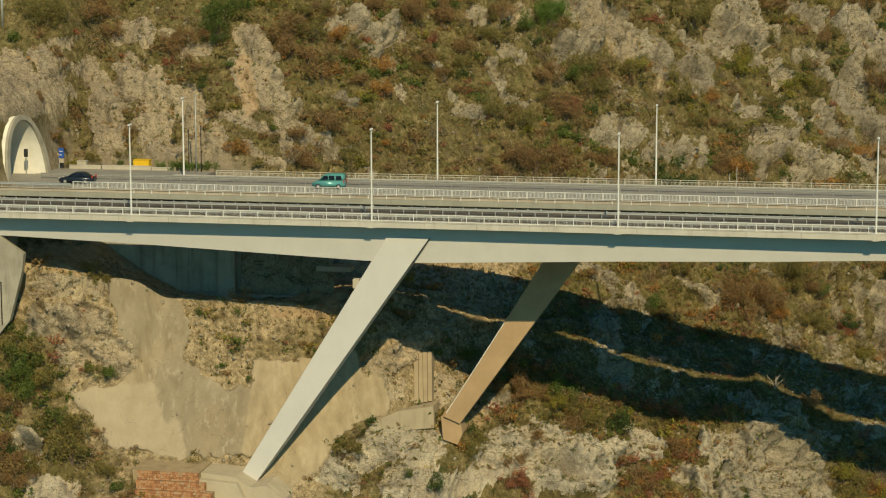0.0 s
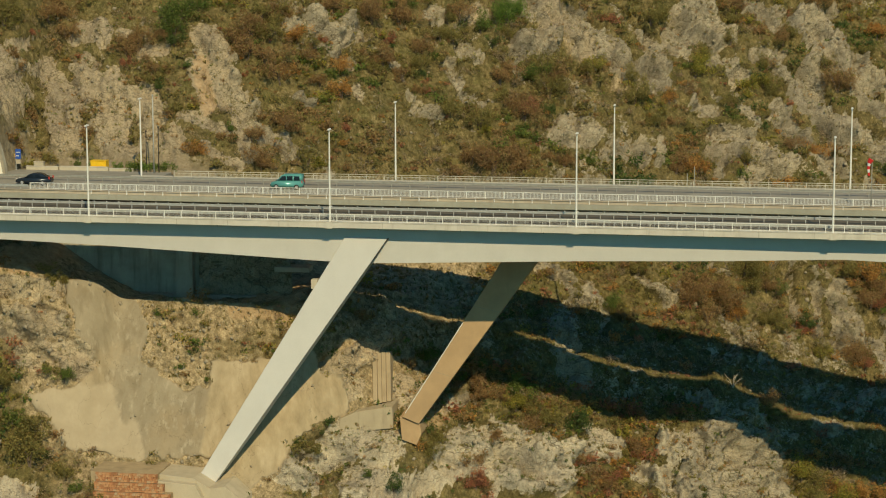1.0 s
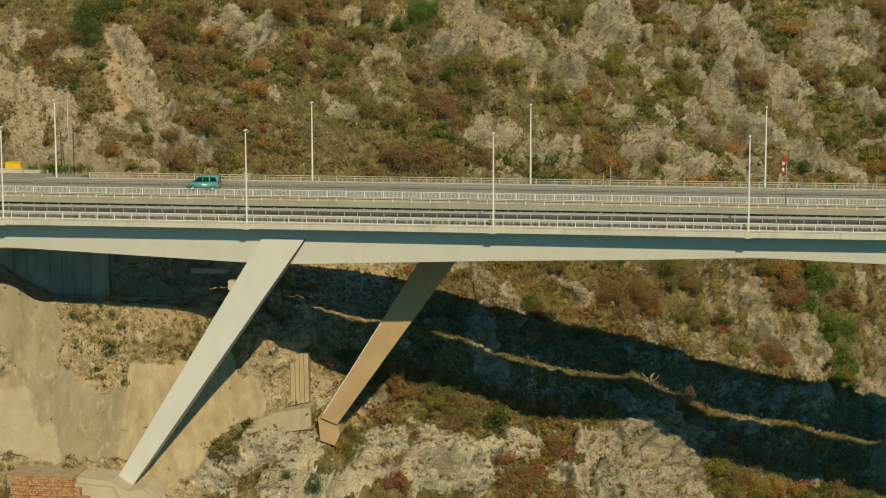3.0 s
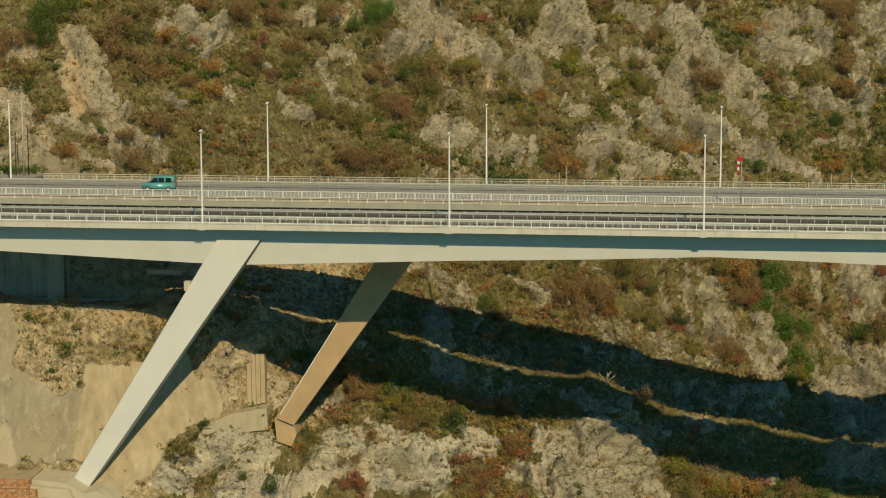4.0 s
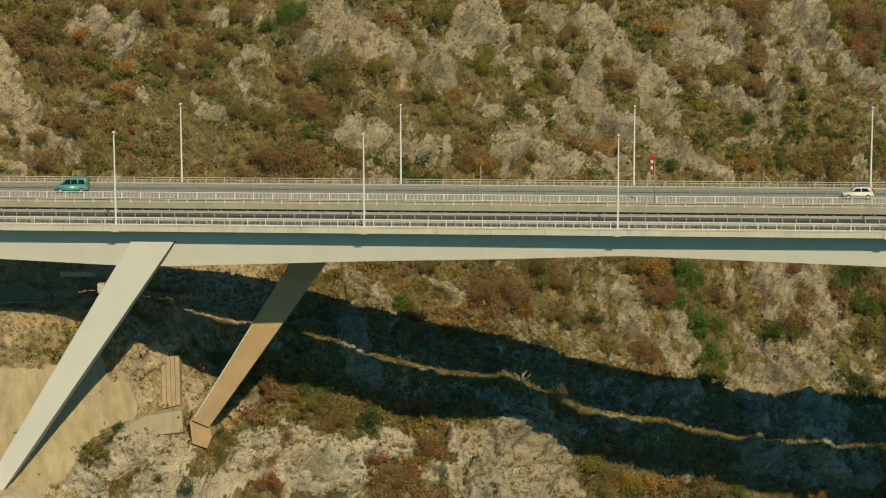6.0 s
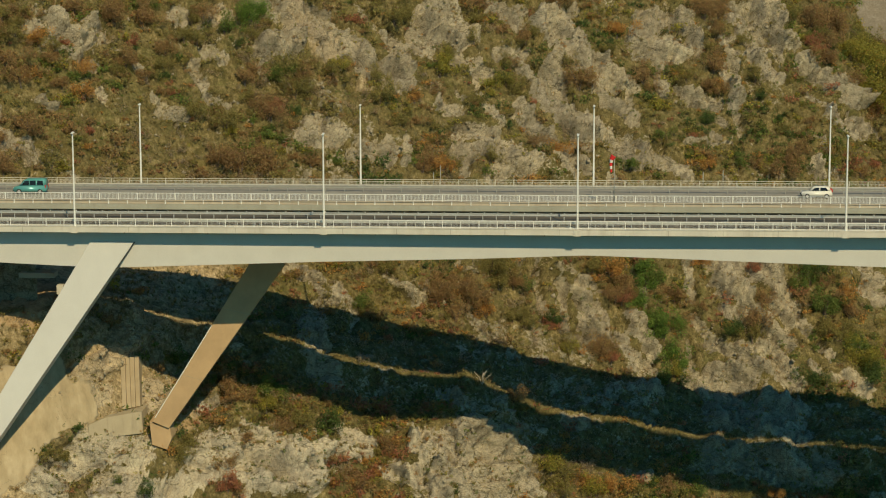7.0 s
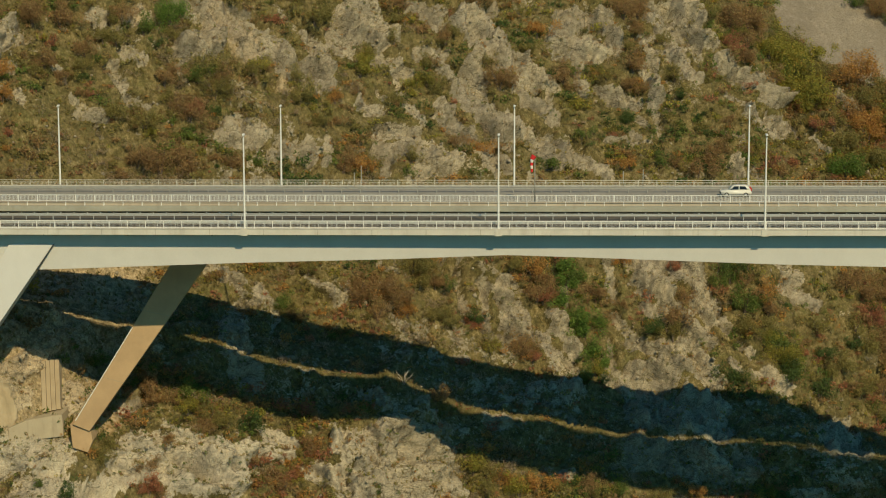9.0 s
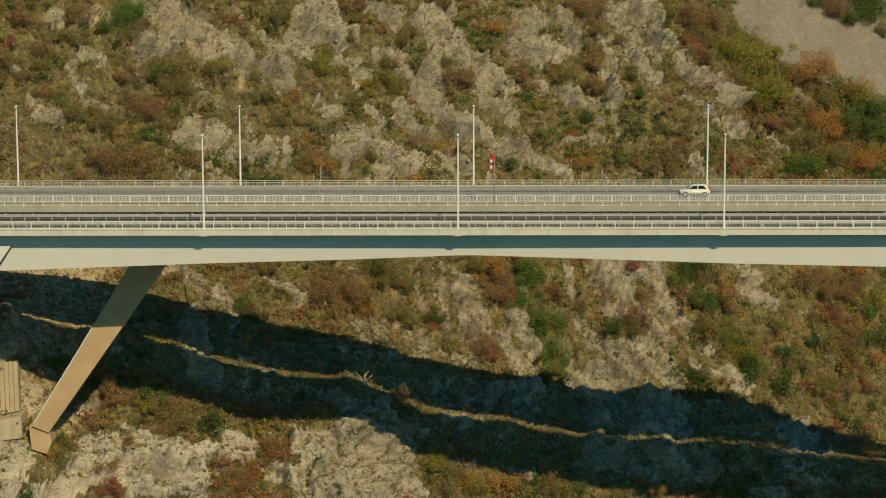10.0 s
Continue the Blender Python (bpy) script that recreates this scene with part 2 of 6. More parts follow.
box(bm, -0.05, 0.05, 13.90, 14.048, 0.684, 1.12)
bracket = finish("bracket", bm, M["white_paint"])
for i in range(80):
    lay(part("bracket", bracket, None, far_bridge), -90 + 2.25 * i + 1.1, 0, 0)
leg("leg", [(-50.47, -25.53), (-48.47, -26.33), (-32.1, -3.3), (-36.6, -3.3)], 13.5, 17.6, 1.0, M["tan_concrete"], far_bridge)
# added white tube for the bright line along the leg's lit lower edge
bm = bmesh.new()
tube(bm, (-50.12, 13.46, -25.03), (-43.08, 13.46, -13.76), 0.055, sides=6)
part("drain_or_edge_line", bm, M["lamp_white"], far_bridge, "thin white tube along the leg's edge")
for f in (0.26, 0.62):
    x0, x1, z0 = -50.47 + 13.87 * f, -48.47 + 16.37 * f, -25.53 + 22.23 * f
    bm = bmesh.new()
    prism(bm, [(x0 + 0.1, 13.492, z0), (x1 - 0.1, 13.492, z0 - 0.7), (x1 - 0.1, 13.492, z0 - 0.64), (x0 + 0.1, 13.492, z0 + 0.06)],
          [(x0 + 0.1, 13.6, z0), (x1 - 0.1, 13.6, z0 - 0.7), (x1 - 0.1, 13.6, z0 - 0.64), (x0 + 0.1, 13.6, z0 + 0.06)])
    part("cast_joint", bm, M["stained"], far_bridge)


# ---- railings, guard rails, lamps ----
def railing_kind(step, height, rail_r, post_w, baluster, gap, paint="white_paint"):
    bp = bmesh.new()
    box(bp, -post_w / 2, post_w / 2, -0.04, 0.04, 0, height)
    bi = bmesh.new()
    box(bi, post_w / 2, step - post_w / 2, -rail_r, rail_r, height - 2 * rail_r, height)
    box(bi, post_w / 2, step - post_w / 2, -rail_r * 0.7, rail_r * 0.7, 0.10, 0.10 + 1.4 * rail_r)
    double = paint != "white_paint"
    if double:
        box(bi, post_w / 2, step - post_w / 2, -rail_r, rail_r, height - 0.30, height - 0.30 + 1.5 * rail_r)
    n = int((step - 0.1) / gap)
    for i in range(n):
        x = (i + 0.5) * step / n
        box(bi, x - baluster, x + baluster, -baluster, baluster, 0.10 + 1.4 * rail_r, height - (0.30 if double else 2 * rail_r))
    return finish("post", bp, M[paint]), finish("panel", bi, M[paint])


def railing(label, y, z, x0, x1, step, kind):
    thing = base("railing", (x0, y, z), label, "railing")
    post_me, panel_me = kind
    n = int((x1 - x0) / step)
    for i in range(n + 1):
        lay(part("post", post_me, None, thing), i * step, 0, 0)
        if i < n:
            lay(part("panel", panel_me, None, thing), i * step, 0, 0)
    return thing


railing("white painted steel railing along the near bridge edge", 0.0, 0.0, -126.0, 92.0, 2.02, railing_kind(2.02, 0.95, 0.04, 0.075, 0.006, 0.125))
railing("white steel baluster railing on a brown parapet", 14.2, 1.10, -96.75, 92.0, 2.25, railing_kind(2.25, 0.84, 0.03, 0.08, 0.016, 0.15))
railing("pale steel baluster railing along the far bridge edge", 25.95, 1.36, -82.0, 92.0, 2.25, railing_kind(2.25, 0.86, 0.03, 0.07, 0.016, 0.15, "dull_paint"))


def guard_rail(label, y, x0, x1, step, material, top=0.75, post_top=0.72):
    thing = base("guard_rail", (x0, y, deck_z(y)), label, "guard rail")
    bm = bmesh.new()
    prof = [(0.0, top), (-0.045, top - 0.03), (-0.045, top - 0.10), (0.0, top - 0.14), (0.0, top - 0.17), (-0.045, top - 0.21), (-0.045, top - 0.28), (0.0, top - 0.31)]
    n = x1 - x0
    loop = [(0, p, q) for p, q in prof] + [(0, 0.02, top - 0.31), (0, 0.02, top)]
    prism(bm, loop, [(n, p, q) for _, p, q in loop])
    part("beam", bm, material, thing)
    bp = bmesh.new()
    box(bp, -0.05, 0.05, 0.022, 0.12, 0, post_top)
    me = finish("post", bp, material)
    for i in range(int(n / step) + 1):
        lay(part("post", me, None, thing), i * step, 0, 0)
    return thing


guard_rail("galvanised steel guard rail beside the walkway", 1.2, -130, 92, 2.0, M["zinc"], 0.66, 0.64)
guard_rail("galvanised steel guard rail between the lanes", 5.2, -130, 92, 1.53, M["zinc"])
bp = bmesh.new()
box(bp, -0.06, 0.06, -0.04, 0.04, 0.0, 0.17)
stud = finish("stud", bp, M["white_paint"])
edge_line = base("reflector_row", (-130, 9.85, 0.302), "row of small pale reflector studs on the inner kerb", "reflectors")
for i in range(144):
    lay(part("stud", stud, None, edge_line), i * 1.53, 0, 0)
guard_rail("galvanised steel guard rail before the tunnel", 14.2, -108, -97, 2.0, M["zinc"], 0.98, 0.95)
guard_rail("dull steel guard rail along the far carriageway", 22.4, -104, 92, 2.3, M["dull_zinc"])


def lamp_post(height, label, group):
    thing = base("street_lamp", (0, 0, 0), label, "street lamp", group)
    bm = bmesh.new()
    tube(bm, (0, 0, 0.02), (0, 0, height), 0.12, 0.075, 10)
    part("pole", bm, M["lamp_white"], thing)
    bm = bmesh.new()
    box(bm, -0.17, 0.17, -0.17, 0.17, 0.0, 0.03)
    part("base_plate", bm, M["zinc"], thing)
    bm = bmesh.new()
    prism(bm, [(-0.13, -0.45, height), (0.13, -0.45, height), (0.16, 0.45, height + 0.02), (-0.16, 0.45, height + 0.02)],
          [(-0.08, -0.42, height + 0.12), (0.08, -0.42, height + 0.12), (0.10, 0.42, height + 0.16), (-0.10, 0.42, height + 0.16)])
    part("lantern", bm, M["lamp_white"], thing)
    return thing


first = lamp_post(10.45, "tall white tapered street lamp on the bridge edge", "lamps along the near bridge")
first.matrix_basis = pose(LAMPS_NEAR[0], 0.0, 0.0)
for x in LAMPS_NEAR[1:]:
    copy_thing(first, pose(x, 0.0, 0.0))
LAMPS_FAR = [-86.6, -53.75, -26.55, 1.95, 30.45, 58.6]
first = lamp_post(9.75, "tall white tapered street lamp behind the far railing", "lamps along the far bridge")
first.matrix_basis = pose(LAMPS_FAR[0], 27.0, 1.362)
for x in LAMPS_FAR[1:]:
    copy_thing(first, pose(x, 27.0, 1.362))

# ---- hillside ----
STATION = [-150, -107.8, -105.7, -86, -79, -72, -62, -55, -50, -44, -34, -26, -14, -4, 6, 20, 40, 56, 75, 110]
FOOT_Y = [-30, -24, -20, -14, -13, -13, -12, -11, -8, -4, 2, 8, 10, 15, 20, 24, 28, 32, 36, 40]
FOOT_Z = [-62, -58, -55, -36, -35, -35, -48, -52, -54, -56, -58, -60, -60, -63, -66, -70, -72, -75, -78, -80]
LOW_Y = [-12, -9, -8, 2, 2.5, 3.5, 4.5, 7, 14.5, 16, 19, 24, 26, 31, 34, 38, 42, 46, 50, 54]
LOW_Z = [-31, -31, -31, -30, -30, -30.3, -33, -33, -27.6, -32, -35, -39, -38, -44, -48, -51, -53, -57, -60, -62]
EDGE_X = [-150, -107.8, -105.7, -88.5, -86.7, -85.0, -82, -72, -67.5, -62, -55, -50, -44, -34, -26, -20, -14, -4, 6, 20, 40, 56, 75, 110]
EDGE_Y = [4, 5, 6.1, 9.0, 9.5, 12.0, 12.0, 11.9, 12.2, 14.4, 20.5, 26.0, 26.8, 29.9, 35.3, 35.3, 35.4, 44.2, 47.0, 51.2, 55.0, 59, 62, 66]
EDGE_Z = [-5, -5.5, -6.0, -8.4, -8.8, -11.5, -11.4, -11.1, -11.5, -12.9, -17.6, -21.9, -22.7, -25.1, -29.5, -29.3, -29.2, -36.8, -39.0, -42.3, -45.0, -48, -50, -53]
BENCH_Y = [13, 13.5, 14, 20, 22, 24, 26, 29, 31.2, 33, 37, 42.7, 42.9, 51.5, 53.7, 58, 58.9, 62.5, 66, 70]
BENCH_Z = [1.5, 1.0, 0.0, -11.5, -13.2, -13.0, -12.0, -14.0, -15.9, -17.3, -20.6, -25.2, -25.3, -32.2, -33.9, -37.3, -38.1, -41, -44, -48]
TOP_Y = [17, 17, 28, 28, 32, 36, 44, 45.2, 46, 47.6, 52.2, 55.5, 60.2, 64.8, 68, 70.8, 73, 84, 92, 99]
TOP_Z = [11.5, 11, 0.9, -3, -5, -9, -12.0, -12.6, -13.2, -14.6, -18.3, -20.7, -24.8, -28.5, -31, -33.1, -35, -43, -50, -55]
BACK_Y = [36, 36, 37, 37, 37.5, 40, 47, 52, 55, 58, 63, 67, 74, 80, 84, 90, 96, 103, 108, 112]
BACK_Z = [15, 13, 1.2, 1.2, 0.8, 0.2, -0.6, -1.2, -1.6, -2, -3, -4, -6, -7, -8, -9, -10, -14, -18, -26]
CREST_X = [-150, -109.5, -106.5, -86, -79, -72, -62, -55, -50, -44, -34, -26, -14, -4, 6, 20, 36, 43, 46.2, 47.4, 50.1, 54.4, 58.7, 64.2, 70.2, 76.7, 110]
CREST_Y = [70, 72, 74, 78, 80, 86, 98, 104, 108, 112, 118, 124, 132, 138, 142, 146, 148, 149, 147, 140, 134, 128, 125, 124, 123, 122, 120]
CREST_Z = [55, 55, 55, 55, 55, 52, 50, 50, 50, 50, 48, 48, 48, 48, 48, 46, 42, 32, 19.5, 14.3, 11.4, 9.0, 6.4, 4.0, 2.0, -0.8, -12]
STEP = 0.23
gx = np.arange(-124, 88.01, STEP)
lines = [(np.interp(gx, k, a), np.interp(gx, k, b)) for k, a, b in
         ((STATION, FOOT_Y, FOOT_Z), (STATION, LOW_Y, LOW_Z), (EDGE_X, EDGE_Y, EDGE_Z), (STATION, BENCH_Y, BENCH_Z), (STATION, TOP_Y, TOP_Z),
          (STATION, BACK_Y, BACK_Z), (CREST_X, CREST_Y, CREST_Z))]
ROWS_IN = [20, 100, 60, 56, 92, 255]
ys, zs, ss = [], [], []
for i, n in enumerate(ROWS_IN):
    for f in np.arange(n) / n:
        ys.append(lines[i][0] * (1 - f) + lines[i + 1][0] * f)
        zs.append(lines[i][1] * (1 - f) + lines[i + 1][1] * f)
        ss.append(i + f)
gy, gz, gs = np.array(ys), np.array(zs), np.array(ss)
GX = np.broadcast_to(gx, gy.shape).copy()
GS = np.broadcast_to(gs[:, None], gy.shape)


def blur(a, n):
    for axis in (0, 1):
        p = np.pad(a, [(n, n) if k == axis else (0, 0) for k in (0, 1)], mode="edge")
        c = np.cumsum(p, axis=axis)
        c = np.insert(c, 0, 0, axis=axis)
        m = a.shape[axis]
        hi, lo = np.take(c, np.arange(2 * n + 1, m + 2 * n + 1), axis=axis), np.take(c, np.arange(0, m), axis=axis)
        a = (hi - lo) / (2 * n + 1)
    return a


gy, gz = blur(blur(gy, 3), 3), blur(blur(gz, 3), 3)


def normals(x, y, z):
    p = np.stack([x, y, z], -1)
    du, dv = np.gradient(p, axis=1), np.gradient(p, axis=0)
    n = np.cross(du, dv)
    return n / np.maximum(np.linalg.norm(n, axis=-1, keepdims=True), 1e-9)


def smooth01(a, lo, hi):
    f = np.clip((a - lo) / (hi - lo), 0, 1)
    return f * f * (3 - 2 * f)


NRM = normals(GX, gy, gz)
# outcrops of bare limestone: the two ends of each slab as x, z, and its half width
ROCK_UPPER_A = [(-102.4, 10.1, -100.1, 1.2, 2.4), (-96.2, 11.1, -92.7, 1, 2.6), (-91.3, 9.9, -87.2, 1.5, 2.1), (-86.5, 5.6, -84.2, 0.8, 1.3), (-105.1, 13.3, -101.2, 8.4, 1.7), (-99.8, 13.4, -98.5, 11.1, 2.2),
                (-108.8, 11.8, -108.1, 13.9, 1.9), (-110.7, 15.9, -107.7, 16.6, 1.2), (-113.6, 15.2, -107.7, 10.1, 1.5), (-101.9, 17.7, -98.5, 18.5, 1.6), (-99.8, 19.1, -98, 16.6, 0.9), (-96.2, 18.1, -93.6, 17.7, 0.6),
                (-92.3, 16, -89.7, 16, 0.8), (-108.1, 10.9, -107.4, 9.6, 1.6), (-94.3, 10.1, -89.5, 8.8, 1.1), (-84.4, 17.8, -78.2, 8.6, 1.9), (-84.9, 17, -83.3, 14.2, 1.2), (-85.4, 14.3, -82.4, 8.4, 0.9),
                (-80.8, 11.3, -76.8, 8.2, 1.4), (-78, 7.5, -75, 6.1, 1)]
ROCK_UPPER_B = [(-75, 6.1, -70.4, 2.7, 1.1), (-72.2, 4.1, -69.9, 2.9, 0.8), (-85.4, 7.7, -79.1, 5.7, 0.8), (-77.5, 4.9, -75.7, 2.2, 0.8), (-82.1, 3.9, -76.8, 1.5, 0.7), (-69.5, 16.8, -67, 17.1, 1.3),
                (-71.8, 19.7, -70.2, 17.5, 0.8), (-67.9, 15.2, -65.6, 13.5, 0.8), (-67.2, 18.9, -64.9, 17.2, 1), (-63.5, 16, -62.8, 15.8, 0.5), (-74.5, 19.4, -73.2, 18.7, 0.7), (-71.3, 9.7, -69.7, 8.5, 0.7),
                (-64.9, 10.4, -64, 9.5, 0.4), (-61, 13.8, -59.1, 11.7, 0.6), (-58.2, 9.7, -56.6, 8.7, 0.5), (-56.6, 7.7, -53.8, 6.8, 0.9), (-54.8, 5.8, -53.8, 4.3, 0.4), (-51.1, 9.2, -49, 8.1, 1),
                (-53.8, 13, -51.8, 10.4, 0.9), (-52.5, 14.9, -50.2, 13.6, 1)]
ROCK_UPPER_C = [(-57.1, 20, -55.5, 19.1, 1), (-51.5, 20.1, -49.2, 19.2, 1.3), (-45.3, 13.2, -44, 11.2, 0.6), (-50.6, 5.3, -49.2, 4.2, 0.3), (-45.3, 20.5, -39.1, 19.5, 1.8), (-44.6, 15.4, -41.2, 15.4, 1.9),
                (-40.3, 17.9, -35.7, 16.2, 2), (-36.6, 14.3, -33.1, 14.7, 1.4), (-37.5, 19.5, -34.8, 16.1, 1.2), (-32.5, 14.7, -29.7, 12.2, 1.2), (-28.3, 16.4, -25.6, 13.7, 1.2), (-27.2, 12.2, -25.3, 9.8, 1.5),
                (-28.5, 11.7, -25.3, 11.2, 1.2), (-31.8, 11.6, -29.7, 10.4, 0.7), (-22.6, 18.9, -17.5, 15.7, 2.4), (-23.9, 16.4, -21.4, 15.7, 1.5), (-18, 18.1, -17, 14.4, 1.1), (-21.6, 19.7, -20, 18.1, 1.2),
                (-24.2, 15.2, -22.1, 13.1, 1.1), (-13.6, 19.6, -9.5, 17.9, 1.6)]
ROCK_UPPER_D = [(-11.1, 18.2, -9.2, 16.2, 1), (-18, 12.7, -13.1, 10, 1.1), (-15.4, 10.9, -14.1, 7.8, 0.7), (-12, 13.1, -8.3, 12.7, 1.2), (-9, 11.5, -4.9, 7.5, 1.5), (-5.3, 17, -0.9, 12.9, 2),
                (-4.4, 18.5, -1.4, 16.8, 1.4), (-37.3, 4.8, -34.1, 3.2, 1.5), (-38.4, 3.3, -36.1, 2.2, 1), (-30.8, 0.8, -26.7, 0.4, 1.5), (-24.2, 2.3, -24.6, -1.2, 0.7), (-32.9, -0.7, -30.6, 0.4, 0.6),
                (-19.8, 6.8, -17, 5.6, 1.1), (-16.8, 3.7, -12.4, 1.7, 1.2), (-17, -0.2, -13.1, 0.3, 1.5), (-17.3, 2.3, -15.7, -2.6, 1), (-13.6, 5.6, -11.1, 3.1, 0.8), (-17.3, 8, -16.8, 7.1, 0.6),
                (-10.8, -0.6, -7.4, -3, 1.7), (-12.2, -3.4, -8.3, -2.1, 1.4)]
ROCK_UPPER_E = [(-8.1, 6, -6.2, 3.7, 0.9), (-8.8, 4.6, -5.3, 1.3, 1.3), (-6.5, 7.4, -1.4, 3.6, 1.5), (-3.7, 17.6, -0.9, 18.3, 1.2), (-3.5, 15, -1.4, 12.7, 1.6), (-3.9, 11.1, -1.9, 4.7, 1.5),
                (-1.9, 13.4, 1.4, 10.8, 1.4), (2.7, 11.1, 8.3, 7.4, 1.3), (3.4, 7.6, 8.5, 3.4, 1.6), (-1.9, 3.8, 1.6, 0.7, 1.7), (1.6, 2.9, 7.6, -1.1, 1.7), (7.8, 7.4, 8.5, 3.4, 0.7),
                (4.3, 1.6, 11, -1.4, 1), (7.6, -2.6, 14.5, -3.8, 1.4), (10.1, -0.9, 16.1, -5.5, 1.2), (-4.4, 1, -0.9, -3.8, 1.3), (5, -4.8, 6.6, -5.4, 0.8), (-0.9, -0.8, 1.6, -3.9, 0.7),
                (9.9, 17.1, 17, 17, 1.5), (9.6, 14.7, 17, 13.5, 2.1)]
ROCK_UPPER_F = [(9.2, 12.6, 13.1, 11.7, 1.3), (13.1, 11.3, 16.1, 11.9, 1.2), (17, 17, 18.4, 14.5, 0.8), (18.8, 14.8, 19.5, 12.6, 0.7), (12.2, 10.5, 13.8, 6.4, 1), (12.6, 7.2, 13.8, 5.1, 0.6),
                (16.8, 11.6, 18.6, 11.8, 0.6), (23.2, 13.9, 24.4, 9.3, 1), (23.9, 9.3, 24.1, 4.4, 1.2), (24.1, 4.4, 25.3, 0.3, 0.7), (17, 5.9, 21.8, 4.8, 1.1), (15.6, 7.1, 19.3, 5.3, 1),
                (21.8, 2.5, 23.2, 1.5, 0.6), (25.5, 17.6, 31.9, 16.6, 1.9), (26.2, 15.1, 30.8, 14.1, 1.6), (30.8, 14.1, 34.5, 12.8, 1.2), (26.9, 11.3, 29.6, 9.9, 1.1), (27.3, 12.5, 30.6, 12.5, 0.8),
                (29.4, 8.2, 31.3, 7.4, 1), (31.3, 12.8, 32.2, 10, 0.7)]
ROCK_UPPER_G = [(35.2, 9.8, 38.8, 7.9, 1.2), (36.3, 8.5, 39.5, 6.2, 1), (36.5, 4.8, 39.3, 3.4, 1), (39.5, 7.1, 44.8, 4.8, 1), (42.3, 4.4, 45.1, 2.7, 0.7), (39.1, 2.2, 46, -1, 1.3),
                (47.1, -0.3, 48, -2.1, 0.6), (43, 2, 45.1, 0.4, 0.6), (35.2, 0, 37.9, -1, 0.4), (37.7, -1.7, 38.4, -3.3, 0.4), (36.1, -4.8, 37.2, -6.3, 1.1), (39.1, -5.7, 40.9, -6.7, 0.6),
                (49.9, -2.1, 52.2, -4.6, 0.6), (55.4, 3.6, 57, 1.9, 1), (57.9, -7.1, 59.1, -7.9, 0.6), (20.9, 0.4, 21.6, -0.3, 0.7), (16.3, -0.9, 25, -1.2, 0.4)]
ROCK_LOWER_A = [(-32.2, -15.6, -29.5, -19.6, 0.7), (-38.9, -12.8, -34.5, -15.3, 0.9), (-35.2, -15.2, -31.5, -18.3, 0.9), (-25.8, -15.5, -21.9, -18.7, 0.9), (-5.3, -16.8, -4.6, -21.3, 0.7), (-8.1, -14.4, -7.4, -16.5, 0.7),
                (-1.9, -18.1, -1.4, -24.4, 1), (0.7, -19.5, 2.3, -24.7, 1.6), (2.7, -21.9, 3.9, -25.5, 1.2), (-0.9, -25.2, 3.9, -26.3, 1), (7.1, -23.6, 10.6, -26.1, 0.7), (5.5, -26.4, 8.7, -29.6, 1.1),
                (8, -29.5, 10.8, -31.8, 1.4), (9.2, -25.9, 11.2, -28.2, 0.9), (7.8, -16.4, 8.5, -18.5, 0.6), (9.4, -19.4, 10.1, -22.5, 0.5), (4.8, -25.7, 6.4, -27.3, 0.7), (-13.4, -24.5, -12.4, -25.6, 0.5),
                (-9.5, -26.4, -4.2, -28.4, 0.4), (15.6, -16.7, 17.2, -21.3, 0.9)]
ROCK_LOWER_B = [(20.9, -17.2, 23.9, -21.6, 2.3), (25, -17.2, 29.2, -20.4, 1.5), (28.5, -19, 31.5, -23.5, 1.5), (17.2, -23.6, 18.8, -25.9, 0.9), (26.4, -24.7, 31.3, -27.7, 1.3), (19.5, -27.3, 26.2, -28.9, 1.3),
                (27.8, -27.7, 31.7, -32.9, 1.5), (19.5, -31.7, 24.4, -32.2, 1.7), (16.1, -31.5, 19.3, -32.4, 1.2), (24.4, -30.3, 31, -31.5, 1.5), (21.4, -23, 23.9, -24.5, 1), (32.2, -24.9, 34.2, -26.4, 0.8),
                (34.2, -30.7, 37.7, -32.3, 1), (39.3, -32, 42.8, -35, 1.1), (35.4, -27.8, 37, -29.3, 0.7), (16.3, -27.1, 17, -31.6, 0.6), (29.2, -22, 31, -24.8, 1), (42.5, -18.2, 46, -20.7, 1),
                (43.2, -21.2, 48.5, -24.2, 1.2), (37.5, -25.3, 39.1, -26, 0.4)]
ROCK_LOWER_C = [(52, -40.8, 51, -40.2, 0.7), (46.2, -39.1, 50.6, -40.4, 0.6), (19.8, -34.8, 30.8, -36.4, 2.1), (19.3, -39.4, 34, -41.8, 2), (-35.2, -18.6, -31.1, -25.2, 1.3), (-16.8, -27.1, -13.8, -28.6, 1.3),
                (-18, -32.7, -12.4, -32, 2.7), (-13.8, -31.3, -7.4, -35.2, 2.5), (-16.4, -35.6, -8.1, -37.7, 2.9), (-8.1, -36.7, -4.9, -39.6, 1.9), (-29.2, -30, -26.5, -33, 1.3), (-30.4, -32, -27.2, -33.3, 0.7),
                (-38.9, -28.9, -36.1, -30.9, 1.6), (-38.9, -33.2, -32.7, -33.7, 2.5), (-35.2, -32.7, -32, -35.4, 1.3), (-23.5, -34.9, -17.7, -36.1, 1.3), (6.6, -39.2, 9.6, -40.4, 0.7), (40.2, -44.9, 46, -45.5, 0.8),
                (24.4, -43.6, 26, -44.3, 0.7), (-1.6, -33.3, 3, -33.9, 0.7)]
